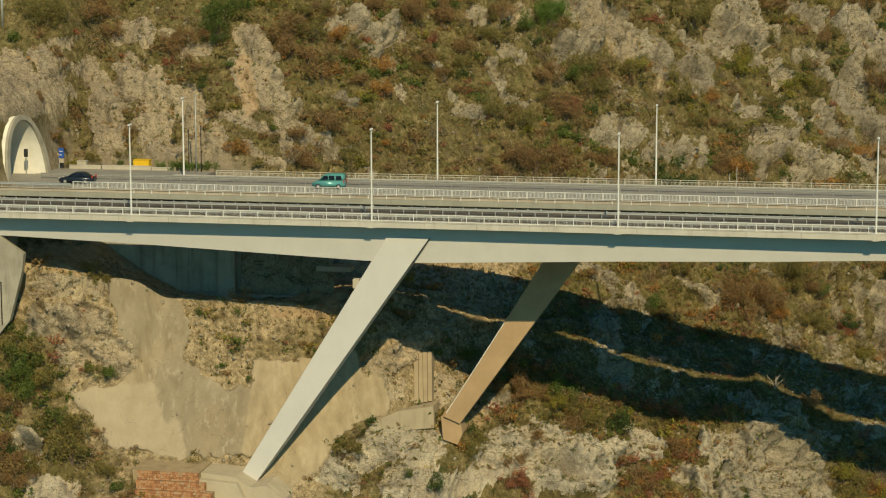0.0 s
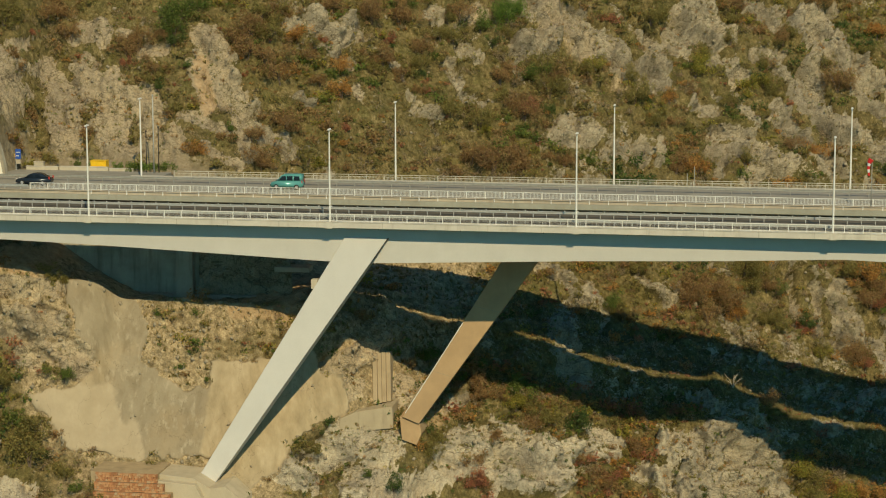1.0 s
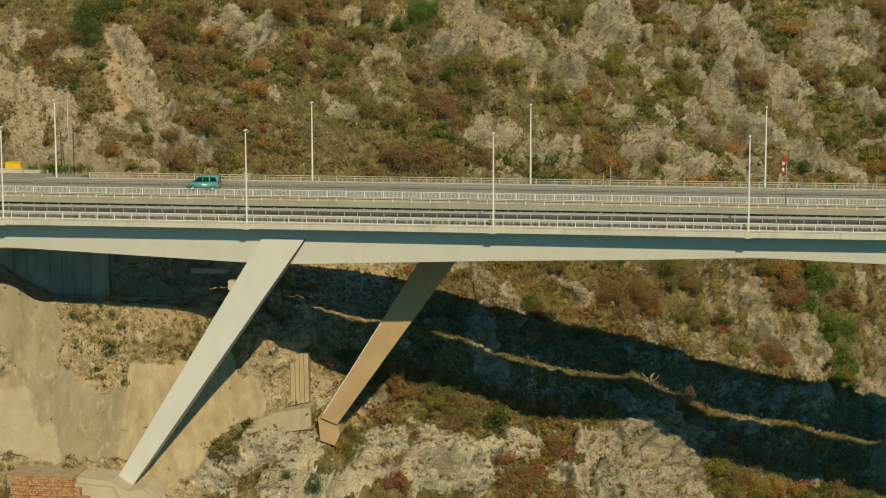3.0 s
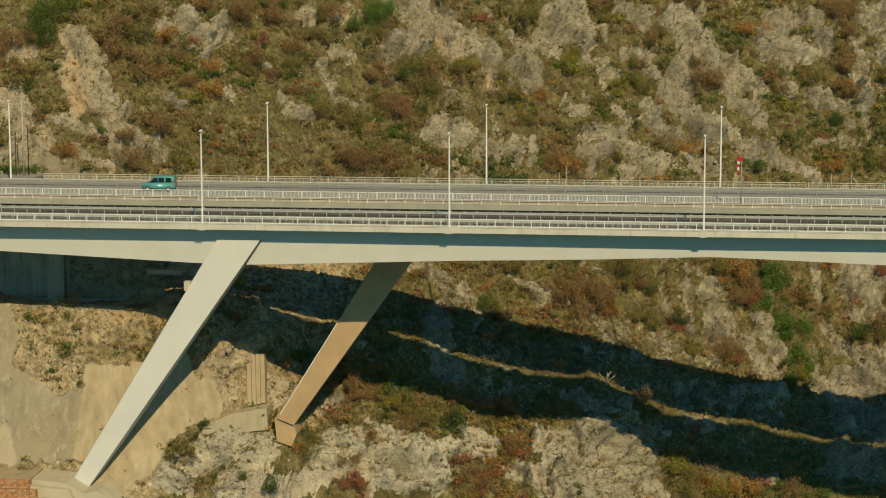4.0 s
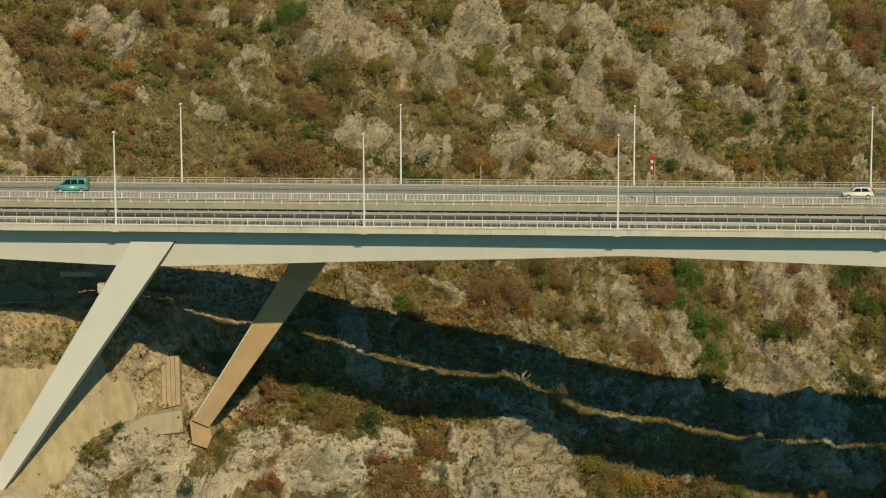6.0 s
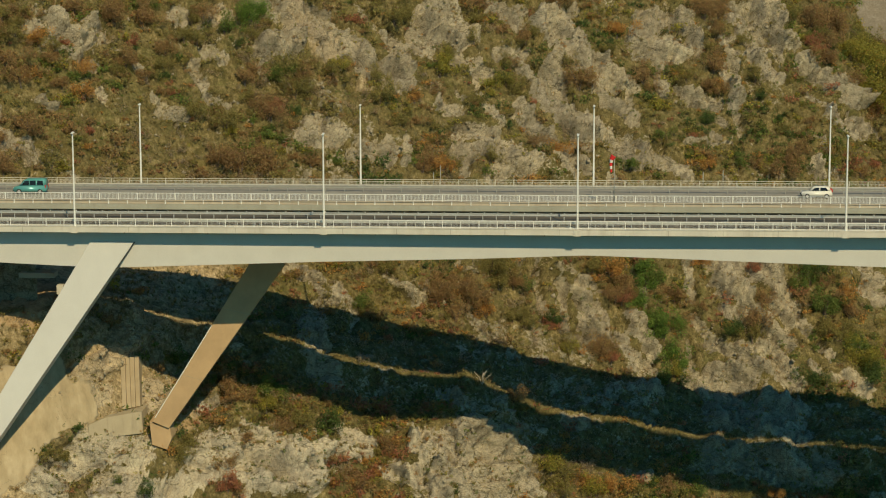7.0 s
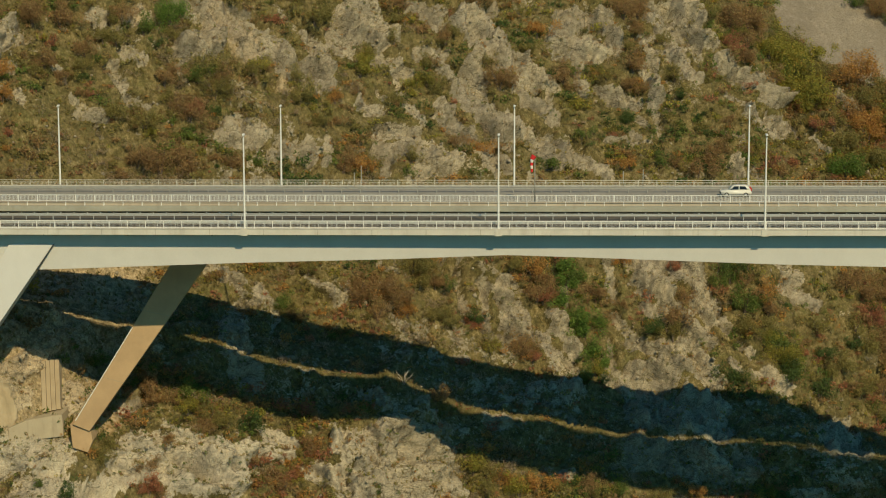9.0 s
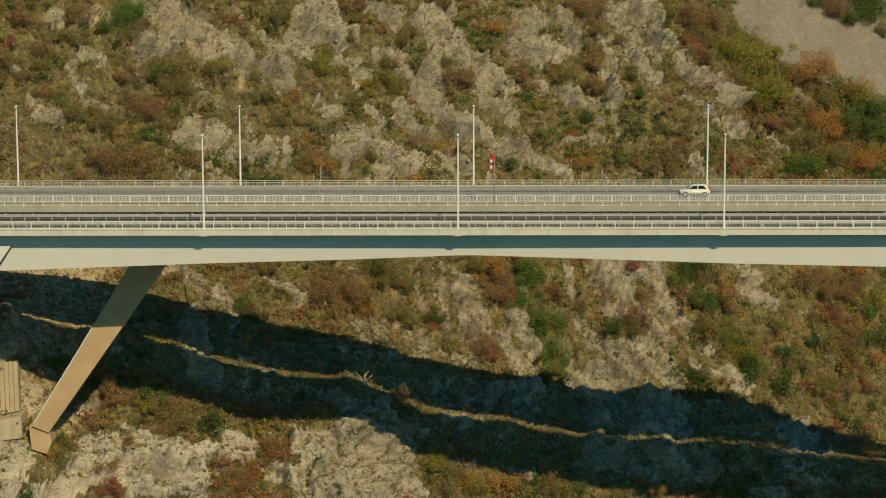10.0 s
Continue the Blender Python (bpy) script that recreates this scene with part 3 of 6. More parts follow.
ROCK_LOWER_D = [(-61, -31, -57.1, -28.2, 2.4), (-56.6, -27.7, -52, -29.3, 2.2), (-55.2, -32.1, -50.2, -33.4, 2.4), (-49.2, -33.5, -44.9, -32.6, 1.2), (-45.8, -30.3, -43, -32.2, 1.5), (-43.7, -28.5, -39.6, -30.5, 1.9),
                (-39.4, -32.1, -34.5, -34.3, 1.9), (-46.7, -25.9, -44.4, -25, 0.8), (-59.1, -19.8, -55.9, -18.7, 1.8), (-60.1, -22, -56.6, -22.7, 1.4), (-52.2, -22.9, -50.6, -24.5, 1.1), (-98.5, -9.6, -91.3, -9.8, 1.5),
                (-97.3, -13.3, -90.9, -13.9, 2.2), (-94.3, -17, -87.9, -17.2, 1.8), (-90.2, -19, -87, -19.8, 0.9), (-98.7, -26.2, -96.6, -27.5, 1.2), (-95.9, -31.6, -92, -32.1, 1.3)]
# sprayed concrete over the cut slope, its pale lower coat and the cast wall behind the near leg, as x, z outlines
CRETE = [(-90.9, -8.6), (-86.7, -9.1), (-84, -11.3), (-82.1, -12.8), (-81, -15.3), (-80.8, -18.7), (-77.8, -20.5), (-75.2, -21.8), (-72.9, -21), (-72.7, -18.5), (-65.3, -18.2), (-62.4, -16.2),
         (-59.4, -20.1), (-57.1, -22.6), (-57.1, -25.5), (-59.8, -25.4), (-61.9, -27.2), (-63.3, -30), (-66.5, -32.1), (-69.3, -31.2), (-72.9, -28.5), (-79.4, -29.2), (-88.1, -27.9), (-90.9, -24.7),
         (-93.2, -21.8), (-87.9, -20.6), (-86, -19.2), (-89.3, -13.4)]
PALE_COAT = [(-92.9, -21.6), (-87.9, -20.8), (-84.4, -21.1), (-82.6, -24.8), (-79.8, -26.7), (-79.8, -29.2), (-85.8, -30.1), (-88.6, -27.3), (-90.9, -24.5)]
WALL_COAT = [(-72.7, -18.5), (-65.3, -18.2), (-62.4, -16.2), (-59.4, -20.1), (-57.1, -22.6), (-57.1, -25.5), (-59.8, -25.4), (-61.9, -27.2), (-63.3, -30), (-66.5, -32.1), (-69.3, -31.2), (-72.9, -28.5),
             (-72.7, -23.6)]


def slabs(rows):
    """Bare rock from 0 to 1, and how far each slab stands out with chamfered rims."""
    bare_at, height = np.zeros(GX.shape), np.zeros(GX.shape)
    for x0, z0, x1, z1, w in rows:
        lo, hi = np.searchsorted(gx, (min(x0, x1) - 2 * w - 1, max(x0, x1) + 2 * w + 1))
        px, pz = GX[:, lo:hi] - x0, gz[:, lo:hi] - z0
        dx, dz = x1 - x0, z1 - z0
        f = np.clip((px * dx + pz * dz) / max(dx * dx + dz * dz, 0.01), 0, 1)
        r = np.hypot(px - f * dx, pz - f * dz) / w + WARP[:, lo:hi]
        bare_at[:, lo:hi] = np.maximum(bare_at[:, lo:hi], 1 - smooth01(r, 0.80, 1.16))
        height[:, lo:hi] = np.maximum(height[:, lo:hi], 0.42 * min(w, 2.2) * np.clip(2.2 * (1.1 - r), 0, 1))
    return bare_at, height


def inside(outline, edge, shake):
    """1 within the x, z outline, with an uneven rim."""
    gap, within = np.full(GX.shape, 99.0), np.zeros(GX.shape, bool)
    for (xa, za), (xb, zb) in zip(outline, outline[1:] + outline[:1]):
        dx, dz = xb - xa, zb - za
        f = np.clip(((GX - xa) * dx + (gz - za) * dz) / max(dx * dx + dz * dz, 0.01), 0, 1)
        gap = np.minimum(gap, np.hypot(GX - xa - f * dx, gz - za - f * dz))
        within ^= ((za > gz) != (zb > gz)) & (GX < xa + dx * (gz - za) / (dz if abs(dz) > 1e-6 else 1e-6))
    return smooth01(np.where(within, gap, -gap) + shake, -edge, edge)


WARP = 0.34 * fbm(GX / 1.5, gy / 2.5, gz / 1.5 + 2, 4) + 0.02
SHAKE = 0.45 * fbm(GX / 1.4, gy / 1.4, gz / 1.4 + 7, 4)
below = smooth01(GS, 0.6, 0.8) * (1 - smooth01(GS, 1.97, 2.03))
crete = inside(CRETE, 0.25, SHAKE) * below
pale_coat = inside(PALE_COAT, 0.35, SHAKE) * below
wall_coat = inside(WALL_COAT, 0.35, 0.5 * SHAKE) * below
level = (1 - smooth01(GX, -84, -76)) * smooth01(GX, -107.4, -106.2) * smooth01(GS, 2.8, 3.0) * (1 - smooth01(GS, 4.98, 5.06))
ochre = (1 - smooth01(GX, -52, -40)) * (1 - 0.85 * (1 - smooth01(GX + 0.45 * gz, -105, -101.5)) * (1 - smooth01(gz, -15, -12))) * (1 - smooth01(gz, -8, -4)) * (1 - 0.85 * smooth01(GX, -66, -60) * (1 - smooth01(gz, -28, -25))) * (0.75 + 0.5 * fbm(GX / 6, gy / 6, gz / 6, 3))
ochre = np.maximum(ochre, 0.6 * slabs([(-41.0, 19.0, -36.0, 14.5, 2.0), (-30.5, 9.5, -28.7, 9.3, 1.3), (-51.5, 20.0, -49.5, 19.3, 1.4)])[0])
mound = slabs([row for row in ROCK_LOWER_D if row[0] < -86])[0]
ochre = ochre * (1 - 0.42 * mound)
brown = (1 - smooth01(GX + 0.3 * gz, -79, -70)) * smooth01(gz, 0, 2)
orange = slabs([(-98.0, -6.6, -94.5, -7.4, 1.3), (-70.5, -12.6, -64.5, -13.0, 0.9), (-64.5, -13.6, -62.5, -14.5, 0.8), (-51.0, -26.5, -46.5, -26.5, 1.1),
                (-84.6, 14.6, -82.4, 8.8, 1.0)])[0]
# ribs of rock run down to one side
along = GX * 0.80 - gz * 0.60
across = GX * 0.60 + gz * 0.80
rib = fbm(along / 16 + 3.1, across / 4.5, gy / 40, 4)
patch = fbm(GX / 9, gy / 12, gz / 9 + 5, 4)
out, proud = slabs(ROCK_UPPER_A + ROCK_UPPER_B + ROCK_UPPER_C + ROCK_UPPER_D + ROCK_UPPER_E + ROCK_UPPER_F + ROCK_UPPER_G + ROCK_LOWER_A + ROCK_LOWER_B + ROCK_LOWER_C + ROCK_LOWER_D)
loose = smooth01(0.5 * rib + 0.5 * patch + 0.45 * fbm(GX / 1.1, gy / 1.1, gz / 1.1, 3), 0.18, 0.5)
right_wood = smooth01(GX + gz * 0.4, 28, 40)
rock = np.clip(out + loose * (0.5 - 0.3 * right_wood + 0.22 * smooth01(GS, 3.95, 4.1) * (1 - smooth01(GS, 4.95, 5.05))), 0, 1)
# wedges of grass between the ribs
wedge = smooth01(fbm(along / 9 + 8, across / 2.6, gy / 30, 4), 0.12, 0.42)
# less rock across the slope shaded by the decks, so it comes out darker
rock = np.clip(rock - 0.16 * wedge, 0, 1) * (1 - 0.45 * smooth01(GX, -66, -58) * (1 - 0.7 * smooth01(GX, 8, 16)) * smooth01(GS, 2.02, 2.1) * (1 - smooth01(GS, 3.9, 4.2)))
# barer rock within the two deck shadows, to lighten them; the sunlit strip is left out
shade_bands = smooth01(GX, -62, -52) * smooth01(GS, 2.1, 2.35) * (1 - smooth01(GS, 3.75, 3.95)) * (1 - smooth01(np.abs(GS - 3.0), 0.10, 0.02))
rock = np.clip(rock + 0.40 * shade_bands, 0, 1)
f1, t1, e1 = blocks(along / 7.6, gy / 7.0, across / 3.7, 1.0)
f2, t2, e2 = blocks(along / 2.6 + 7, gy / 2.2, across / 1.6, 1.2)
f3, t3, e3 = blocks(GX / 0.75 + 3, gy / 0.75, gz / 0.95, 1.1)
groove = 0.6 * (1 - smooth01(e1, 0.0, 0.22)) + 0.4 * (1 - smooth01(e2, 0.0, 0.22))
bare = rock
# creases turn to grass colour, partly plants, partly a stand-in for shade
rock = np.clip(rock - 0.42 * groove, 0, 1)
# tilted beds: each breaks off on its lower side and slopes back to the next
sway = fbm(GX / 7, gy / 7, gz / 7 + 3, 4)
bed1 = 1 - (across / 2.9 + 1.1 * sway + 0.25 * fbm(GX / 1.5, gy / 1.5, gz / 1.5, 2)) % 1.0
bed2 = 1 - (across / 1.15 + 0.25 * along / 3 + 1.3 * sway + 0.35 * fbm(GX / 0.9, gy / 0.9, gz / 0.9 + 4, 2)) % 1.0
beds = 1.25 * bed1 * smooth01(fbm(along / 5, across / 3, gy / 9 + 6, 3), -0.25, 0.35) + 0.42 * bed2
# broken ledges: low steps with sharp risers, long along the strike
def terrace(h, lo=0.72):
    low = np.floor(h)
    return low + smooth01(h - low, lo, 1.0)


ledges = 0.75 * terrace(3.0 * fbm(along / 5.5, across / 2.4, gy / 7, 3)) + 0.34 * terrace(2.6 * fbm(along / 2.2 + 5, across / 1.2, gy / 3, 2)) \
    + 0.28 * terrace(2.4 * fbm(GX / 1.5 + 9, gy / 2.5, gz / 2.6, 2))
tone = np.clip(0.5 + 0.75 * (t1 - 0.5) + 0.7 * (t2 - 0.5) + 0.25 * (t3 - 0.5), 0, 1)
lift = 0.6 * patch + 0.5 * rib + proud + (0.06 + bare) * (0.1 + 1.4 * f1 + 0.65 * f2 + 0.24 * f3 + 0.4 * beds + ledges) \
    + 0.20 * (1 - 0.75 * rock) * fbm(GX / 0.8, gy / 0.8, gz / 0.8, 2)
works_at = np.maximum(np.exp(-((GX + 55.0) / 4.2) ** 4 - ((gz + 24.0) / 5.0) ** 4), np.exp(-((GX + 49.6) / 2.0) ** 4 - ((gz + 27.2) / 1.6) ** 4)) * below
calm = 1 - 0.93 * np.maximum(np.maximum(crete, level), 1.0 * works_at)
calm = calm * (1 - 0.3 * smooth01(GS, 1.8, 2.0) * (1 - smooth01(GS, 4.0, 4.3)))
lift = lift * calm * (1 - 0.65 * brown) * (1 - 0.55 * np.clip(ochre, 0, 1) * below * (1 - smooth01(GX, -66, -60)))
GP = np.stack([GX, gy, gz], -1) + NRM * lift[..., None]
NRM = normals(GP[..., 0], GP[..., 1], GP[..., 2])


def grid_mesh(name, p, material, attrs, keep=None, smooth=False):
    h, w = p.shape[:2]
    idx = np.arange(h * w).reshape(h, w)
    quads = np.stack([idx[:-1, :-1], idx[:-1, 1:], idx[1:, 1:], idx[1:, :-1]], -1).reshape(-1, 4)
    if keep is not None:
        quads = quads[keep[:-1, :-1].ravel()]
    return raw_mesh(name, p.reshape(-1, 3), quads, material, attrs, smooth)


def raw_mesh(name, verts, quads, material, attrs=(), smooth=False):
    me = bpy.data.meshes.new(name)
    n = quads.shape[1]
    me.vertices.add(len(verts))
    me.vertices.foreach_set("co", np.ascontiguousarray(verts, dtype=np.float32).ravel())
    me.loops.add(quads.size)
    me.loops.foreach_set("vertex_index", np.ascontiguousarray(quads, dtype=np.int32).ravel())
    me.polygons.add(len(quads))
    me.polygons.foreach_set("loop_start", np.arange(0, quads.size, n, dtype=np.int32))
    if smooth:
        me.polygons.foreach_set("use_smooth", np.ones(len(quads), dtype=bool))
    for key, value in attrs:
        a = me.attributes.new(key, "FLOAT", "POINT")
        a.data.foreach_set("value", np.ascontiguousarray(value, dtype=np.float32).ravel())
    me.update(calc_edges=True)
    me.validate()
    me.materials.append(material)
    return me


def hill_material():
    k = Nodes("limestone_and_dry_grass")
    big, mid, fine = k.noise(0.10, 5), k.noise(0.9, 6, 0.65), k.noise(5.5, 4, 0.7)
    stone = k.ramp(mid, [(0.25, (0.25, 0.212, 0.146)), (0.46, (0.323, 0.278, 0.193)), (0.75, (0.395, 0.342, 0.243))])
    stone = k.mix(k.grey(k.noise(0.33, 5), 0.56, 0.74, 0.0, 0.45), stone, (0.40, 0.31, 0.19))
    stone = k.mix(k.grey(k.noise(0.21, 5, 0.6), 0.55, 0.66, 0.0, 0.2), stone, (0.185, 0.165, 0.12))
    stone = k.mix(k.grey(k.attr("tone"), 0.15, 0.5, 0.28, 0.0), stone, (0.145, 0.138, 0.10))
    stone = k.mix(k.grey(k.attr("tone"), 0.5, 0.9, 0.0, 0.55), stone, (0.42, 0.37, 0.27))
    stone = k.mix(k.grey(k.attr("brown"), 0.0, 1.0, 0.0, 0.75), stone, k.ramp(k.noise(0.8, 6, 0.7, (1, 1, 0.22)), [(0.3, (0.26, 0.21, 0.14)), (0.5, (0.37, 0.30, 0.20)), (0.7, (0.46, 0.36, 0.22))]))
    stone = k.mix(k.grey(k.attr("ochre"), 0.2, 0.9, 0.0, 0.8), stone, k.ramp(k.noise(0.6, 5, 0.65), [(0.35, (0.40, 0.315, 0.205)), (0.65, (0.57, 0.46, 0.30))]))
    slant = k.n("Mapping", Vector=k.n("TexCoord").outputs["Object"], Rotation=(0.0, 0.6, 0.0), Scale=(1.0, 1.0, 0.8)).outputs[0]
    shake = k.n("VectorMath", Vector=k.n("TexNoise", Vector=slant, Scale=1.1, Detail=4.0).outputs["Color"])
    shake.operation = "MULTIPLY_ADD"
    shake.inputs[1].default_value = (0.9, 0.9, 0.9)
    k.set(shake.inputs[2], slant)
    shaken = shake.outputs[0]
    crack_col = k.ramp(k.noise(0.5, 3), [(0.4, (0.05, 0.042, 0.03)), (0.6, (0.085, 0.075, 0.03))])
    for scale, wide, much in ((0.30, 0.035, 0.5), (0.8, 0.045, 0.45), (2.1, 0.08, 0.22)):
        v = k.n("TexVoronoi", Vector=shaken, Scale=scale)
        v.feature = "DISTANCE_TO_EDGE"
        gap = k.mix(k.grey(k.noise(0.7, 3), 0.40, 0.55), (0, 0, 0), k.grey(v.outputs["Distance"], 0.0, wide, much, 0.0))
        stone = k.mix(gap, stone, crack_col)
    # dark specks painted for small holes, plants and their shadows
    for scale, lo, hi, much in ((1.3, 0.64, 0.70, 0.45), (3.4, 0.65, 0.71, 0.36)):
        dark_specks = k.n("TexNoise", Vector=shaken, Scale=scale, Detail=3.0, Roughness=0.6).outputs[0]
        stone = k.mix(k.grey(dark_specks, lo, hi, 0.0, much), stone, crack_col)
    xyz = k.n("SeparateXYZ", Vector=k.n("TexCoord").outputs["Object"])
    up = xyz.outputs["Z"]
    fresh = k.mix(k.grey(xyz.outputs["X"], -26, -8), k.grey(up, -29, -22, 0.75, 0.0), (0, 0, 0))
    stone = k.mix(fresh, stone, k.ramp(mid, [(0.25, (0.38, 0.335, 0.25)), (0.7, (0.56, 0.50, 0.38))]))
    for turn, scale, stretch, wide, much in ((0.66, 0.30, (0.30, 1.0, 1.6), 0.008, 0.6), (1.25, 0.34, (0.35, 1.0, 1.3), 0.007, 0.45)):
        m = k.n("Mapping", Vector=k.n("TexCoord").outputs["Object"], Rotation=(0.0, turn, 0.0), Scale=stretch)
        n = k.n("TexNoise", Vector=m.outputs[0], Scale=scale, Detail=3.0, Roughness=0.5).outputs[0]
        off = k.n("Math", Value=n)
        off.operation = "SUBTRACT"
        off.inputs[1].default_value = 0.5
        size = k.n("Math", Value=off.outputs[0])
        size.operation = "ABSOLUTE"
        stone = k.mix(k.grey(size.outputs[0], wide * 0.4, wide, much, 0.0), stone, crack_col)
    tufts = k.n("TexNoise", Vector=shaken, Scale=1.7, Detail=4.0, Roughness=0.75).outputs[0]
    stone = k.mix(k.grey(tufts, 0.585, 0.64, 0.0, 0.5), stone, k.ramp(k.noise(1.1, 3), [(0.4, (0.10, 0.088, 0.034)), (0.6, (0.15, 0.105, 0.055))]))
    stone = k.mix(1.0, stone, k.ramp(k.noise(0.16, 5, 0.6), [(0.35, (0.75, 0.75, 0.775)), (0.65, (1.0, 1.0, 0.985))]), "MULTIPLY")
    grain = k.ramp(k.noise(5.0, 3, 0.7), [(0.36, (0.50, 0.49, 0.47)), (0.48, (0.98, 0.98, 0.98)), (0.64, (1.45, 1.44, 1.40))])
    stone = k.mix(0.45, stone, grain, "MULTIPLY")
    grass = k.ramp(k.noise(1.9, 6, 0.78, (1.0, 1.0, 0.6)), [(0.29, (0.048, 0.041, 0.017)), (0.42, (0.125, 0.103, 0.042)), (0.54, (0.20, 0.16, 0.070)), (0.68, (0.36, 0.292, 0.162))])
    grass = k.mix(k.grey(k.noise(0.45, 4), 0.48, 0.62, 0.0, 0.5), grass, k.ramp(k.noise(3.0, 4, 0.7), [(0.3, (0.05, 0.056, 0.016)), (0.7, (0.16, 0.155, 0.05))]))
    grass = k.mix(k.grey(big, 0.45, 0.65, 0.0, 0.28), grass, (0.15, 0.11, 0.045))
    grass = k.mix(k.grey(k.attr("ochre"), 0.1, 0.6, 0.0, 0.92), grass, k.ramp(k.noise(1.4, 6, 0.7), [(0.3, (0.26, 0.195, 0.115)), (0.5, (0.39, 0.305, 0.185)), (0.7, (0.52, 0.42, 0.27))]))
    grass = k.mix(0.5, grass, grain, "MULTIPLY")
    grass = k.mix(1.0, grass, k.ramp(k.noise(0.7, 5, 0.7), [(0.36, (0.52, 0.53, 0.50)), (0.60, (0.95, 0.94, 0.92))]), "MULTIPLY")
    rockness = k.n("Math")
    rockness.operation = "ADD"
    k.set(rockness.inputs[0], k.attr("rock"))
    speck = k.n("Math")
    speck.operation = "ADD"
    k.set(speck.inputs[0], k.grey(k.noise(0.55, 5, 0.65), 0.3, 0.7, -0.12, 0.12))
    k.set(speck.inputs[1], k.grey(k.noise(2.4, 5, 0.75), 0.3, 0.7, -0.30, 0.30))
    k.set(rockness.inputs[1], speck.outputs[0])
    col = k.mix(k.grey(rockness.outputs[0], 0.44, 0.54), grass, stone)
    col = k.mix(k.grey(k.attr("orange"), 0.2, 1.0, 0.0, 0.6), col, k.ramp(k.noise(0.9, 5, 0.7), [(0.38, (0.33, 0.215, 0.115)), (0.62, (0.50, 0.36, 0.21))]))
    spray = k.ramp(k.noise(0.22, 5), [(0.3, (0.235, 0.197, 0.133)), (0.5, (0.295, 0.25, 0.17)), (0.7, (0.36, 0.305, 0.212))])
    spray = k.mix(k.grey(k.noise(0.085, 5, 0.6), 0.44, 0.58, 0.0, 0.75), spray, (0.245, 0.205, 0.14))
    spray = k.mix(k.grey(k.noise(0.13, 4), 0.50, 0.66, 0.0, 0.3), spray, (0.42, 0.31, 0.17))
    spray = k.mix(k.grey(k.noise(0.9, 5, 0.6, (1, 1, 0.10)), 0.5, 0.70, 0.0, 0.65), spray, (0.20, 0.16, 0.10))
    spray = k.mix(k.grey(k.noise(1.5, 5, 0.6, (1, 1, 0.08)), 0.54, 0.70, 0.0, 0.5), spray, (0.47, 0.41, 0.30))
    spray = k.mix(k.grey(k.noise(3.2, 6, 0.7), 0.52, 0.75, 0.0, 0.45), spray, (0.22, 0.175, 0.11))
    cast = k.ramp(k.noise(0.8, 6, 0.65, (1, 1, 0.10)), [(0.3, (0.27, 0.215, 0.132)), (0.5, (0.365, 0.295, 0.185)), (0.7, (0.46, 0.38, 0.255))])
    spray = k.mix(k.grey(k.attr("wall_coat"), 0.2, 0.9, 0.0, 0.85), spray, cast)
    spray = k.mix(k.grey(k.attr("pale_coat"), 0.15, 0.9, 0.0, 0.75), spray, k.ramp(k.noise(0.5, 6, 0.65), [(0.3, (0.37, 0.305, 0.205)), (0.7, (0.45, 0.375, 0.26))]))
    split = k.n("Math", Value=k.n("TexNoise", Vector=k.coords((1.0, 1.0, 0.45)), Scale=0.22, Detail=5.0, Roughness=0.55).outputs[0])
    split.operation = "PINGPONG"
    split.inputs[1].default_value = 0.5
    spray = k.mix(k.grey(split.outputs[0], 0.4965, 0.4995, 0.0, 0.45), spray, (0.13, 0.105, 0.07))
    sprayed = k.n("Math")
    sprayed.operation = "ADD"
    k.set(sprayed.inputs[0], k.attr("crete"))
    k.set(sprayed.inputs[1], k.grey(k.noise(0.9, 6, 0.7), 0.3, 0.7, -0.2, 0.2))
    col = k.mix(k.grey(sprayed.outputs[0], 0.30, 0.75), col, spray)
    col = k.mix(k.attr("level"), col, k.ramp(mid, [(0.3, (0.16, 0.13, 0.08)), (0.7, (0.30, 0.25, 0.17))]))
    heights = k.grey(fine, 0.0, 1.0, 0.0, 0.6)
    for scale, part_of in ((0.75, 0.8), (1.9, 0.45), (4.2, 0.22)):
        v = k.n("TexVoronoi", Vector=shaken, Scale=scale)
        v.feature, v.distance = "F1", "CHEBYCHEV"
        m = k.n("Math")
        m.operation = "MULTIPLY_ADD"
        k.set(m.inputs[0], v.outputs["Distance"])
        m.inputs[1].default_value = -part_of * 2
        k.set(m.inputs[2], heights)
        heights = m.outputs[0]
    bump = k.n("Math")
    bump.operation = "MULTIPLY"
    k.set(bump.inputs[0], heights)
    k.set(bump.inputs[1], k.grey(k.attr("crete"), 0.3, 0.7, 1.0, 0.12))
    return k.done(col, 0.95, bump.outputs[0], 0.65, 0.2, spec=0.15)


M["hill"] = hill_material()
# the tunnel bore runs through the hill
bore = (GP[..., 0] < -104.6) & (np.abs(GP[..., 1] - 21.8) < 4.5) & (((GP[..., 1] - 21.8) / 4.5) ** 2 + (np.maximum(GP[..., 2] - 1.5, 0) / 7.4) ** 2 < 1)
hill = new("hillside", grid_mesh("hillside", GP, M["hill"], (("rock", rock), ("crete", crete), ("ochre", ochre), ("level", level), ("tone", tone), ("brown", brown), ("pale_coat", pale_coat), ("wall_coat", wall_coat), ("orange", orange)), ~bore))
tagged(hill, "steep limestone hillside with dry grass and rock outcrops", "hillside", kind="structure")

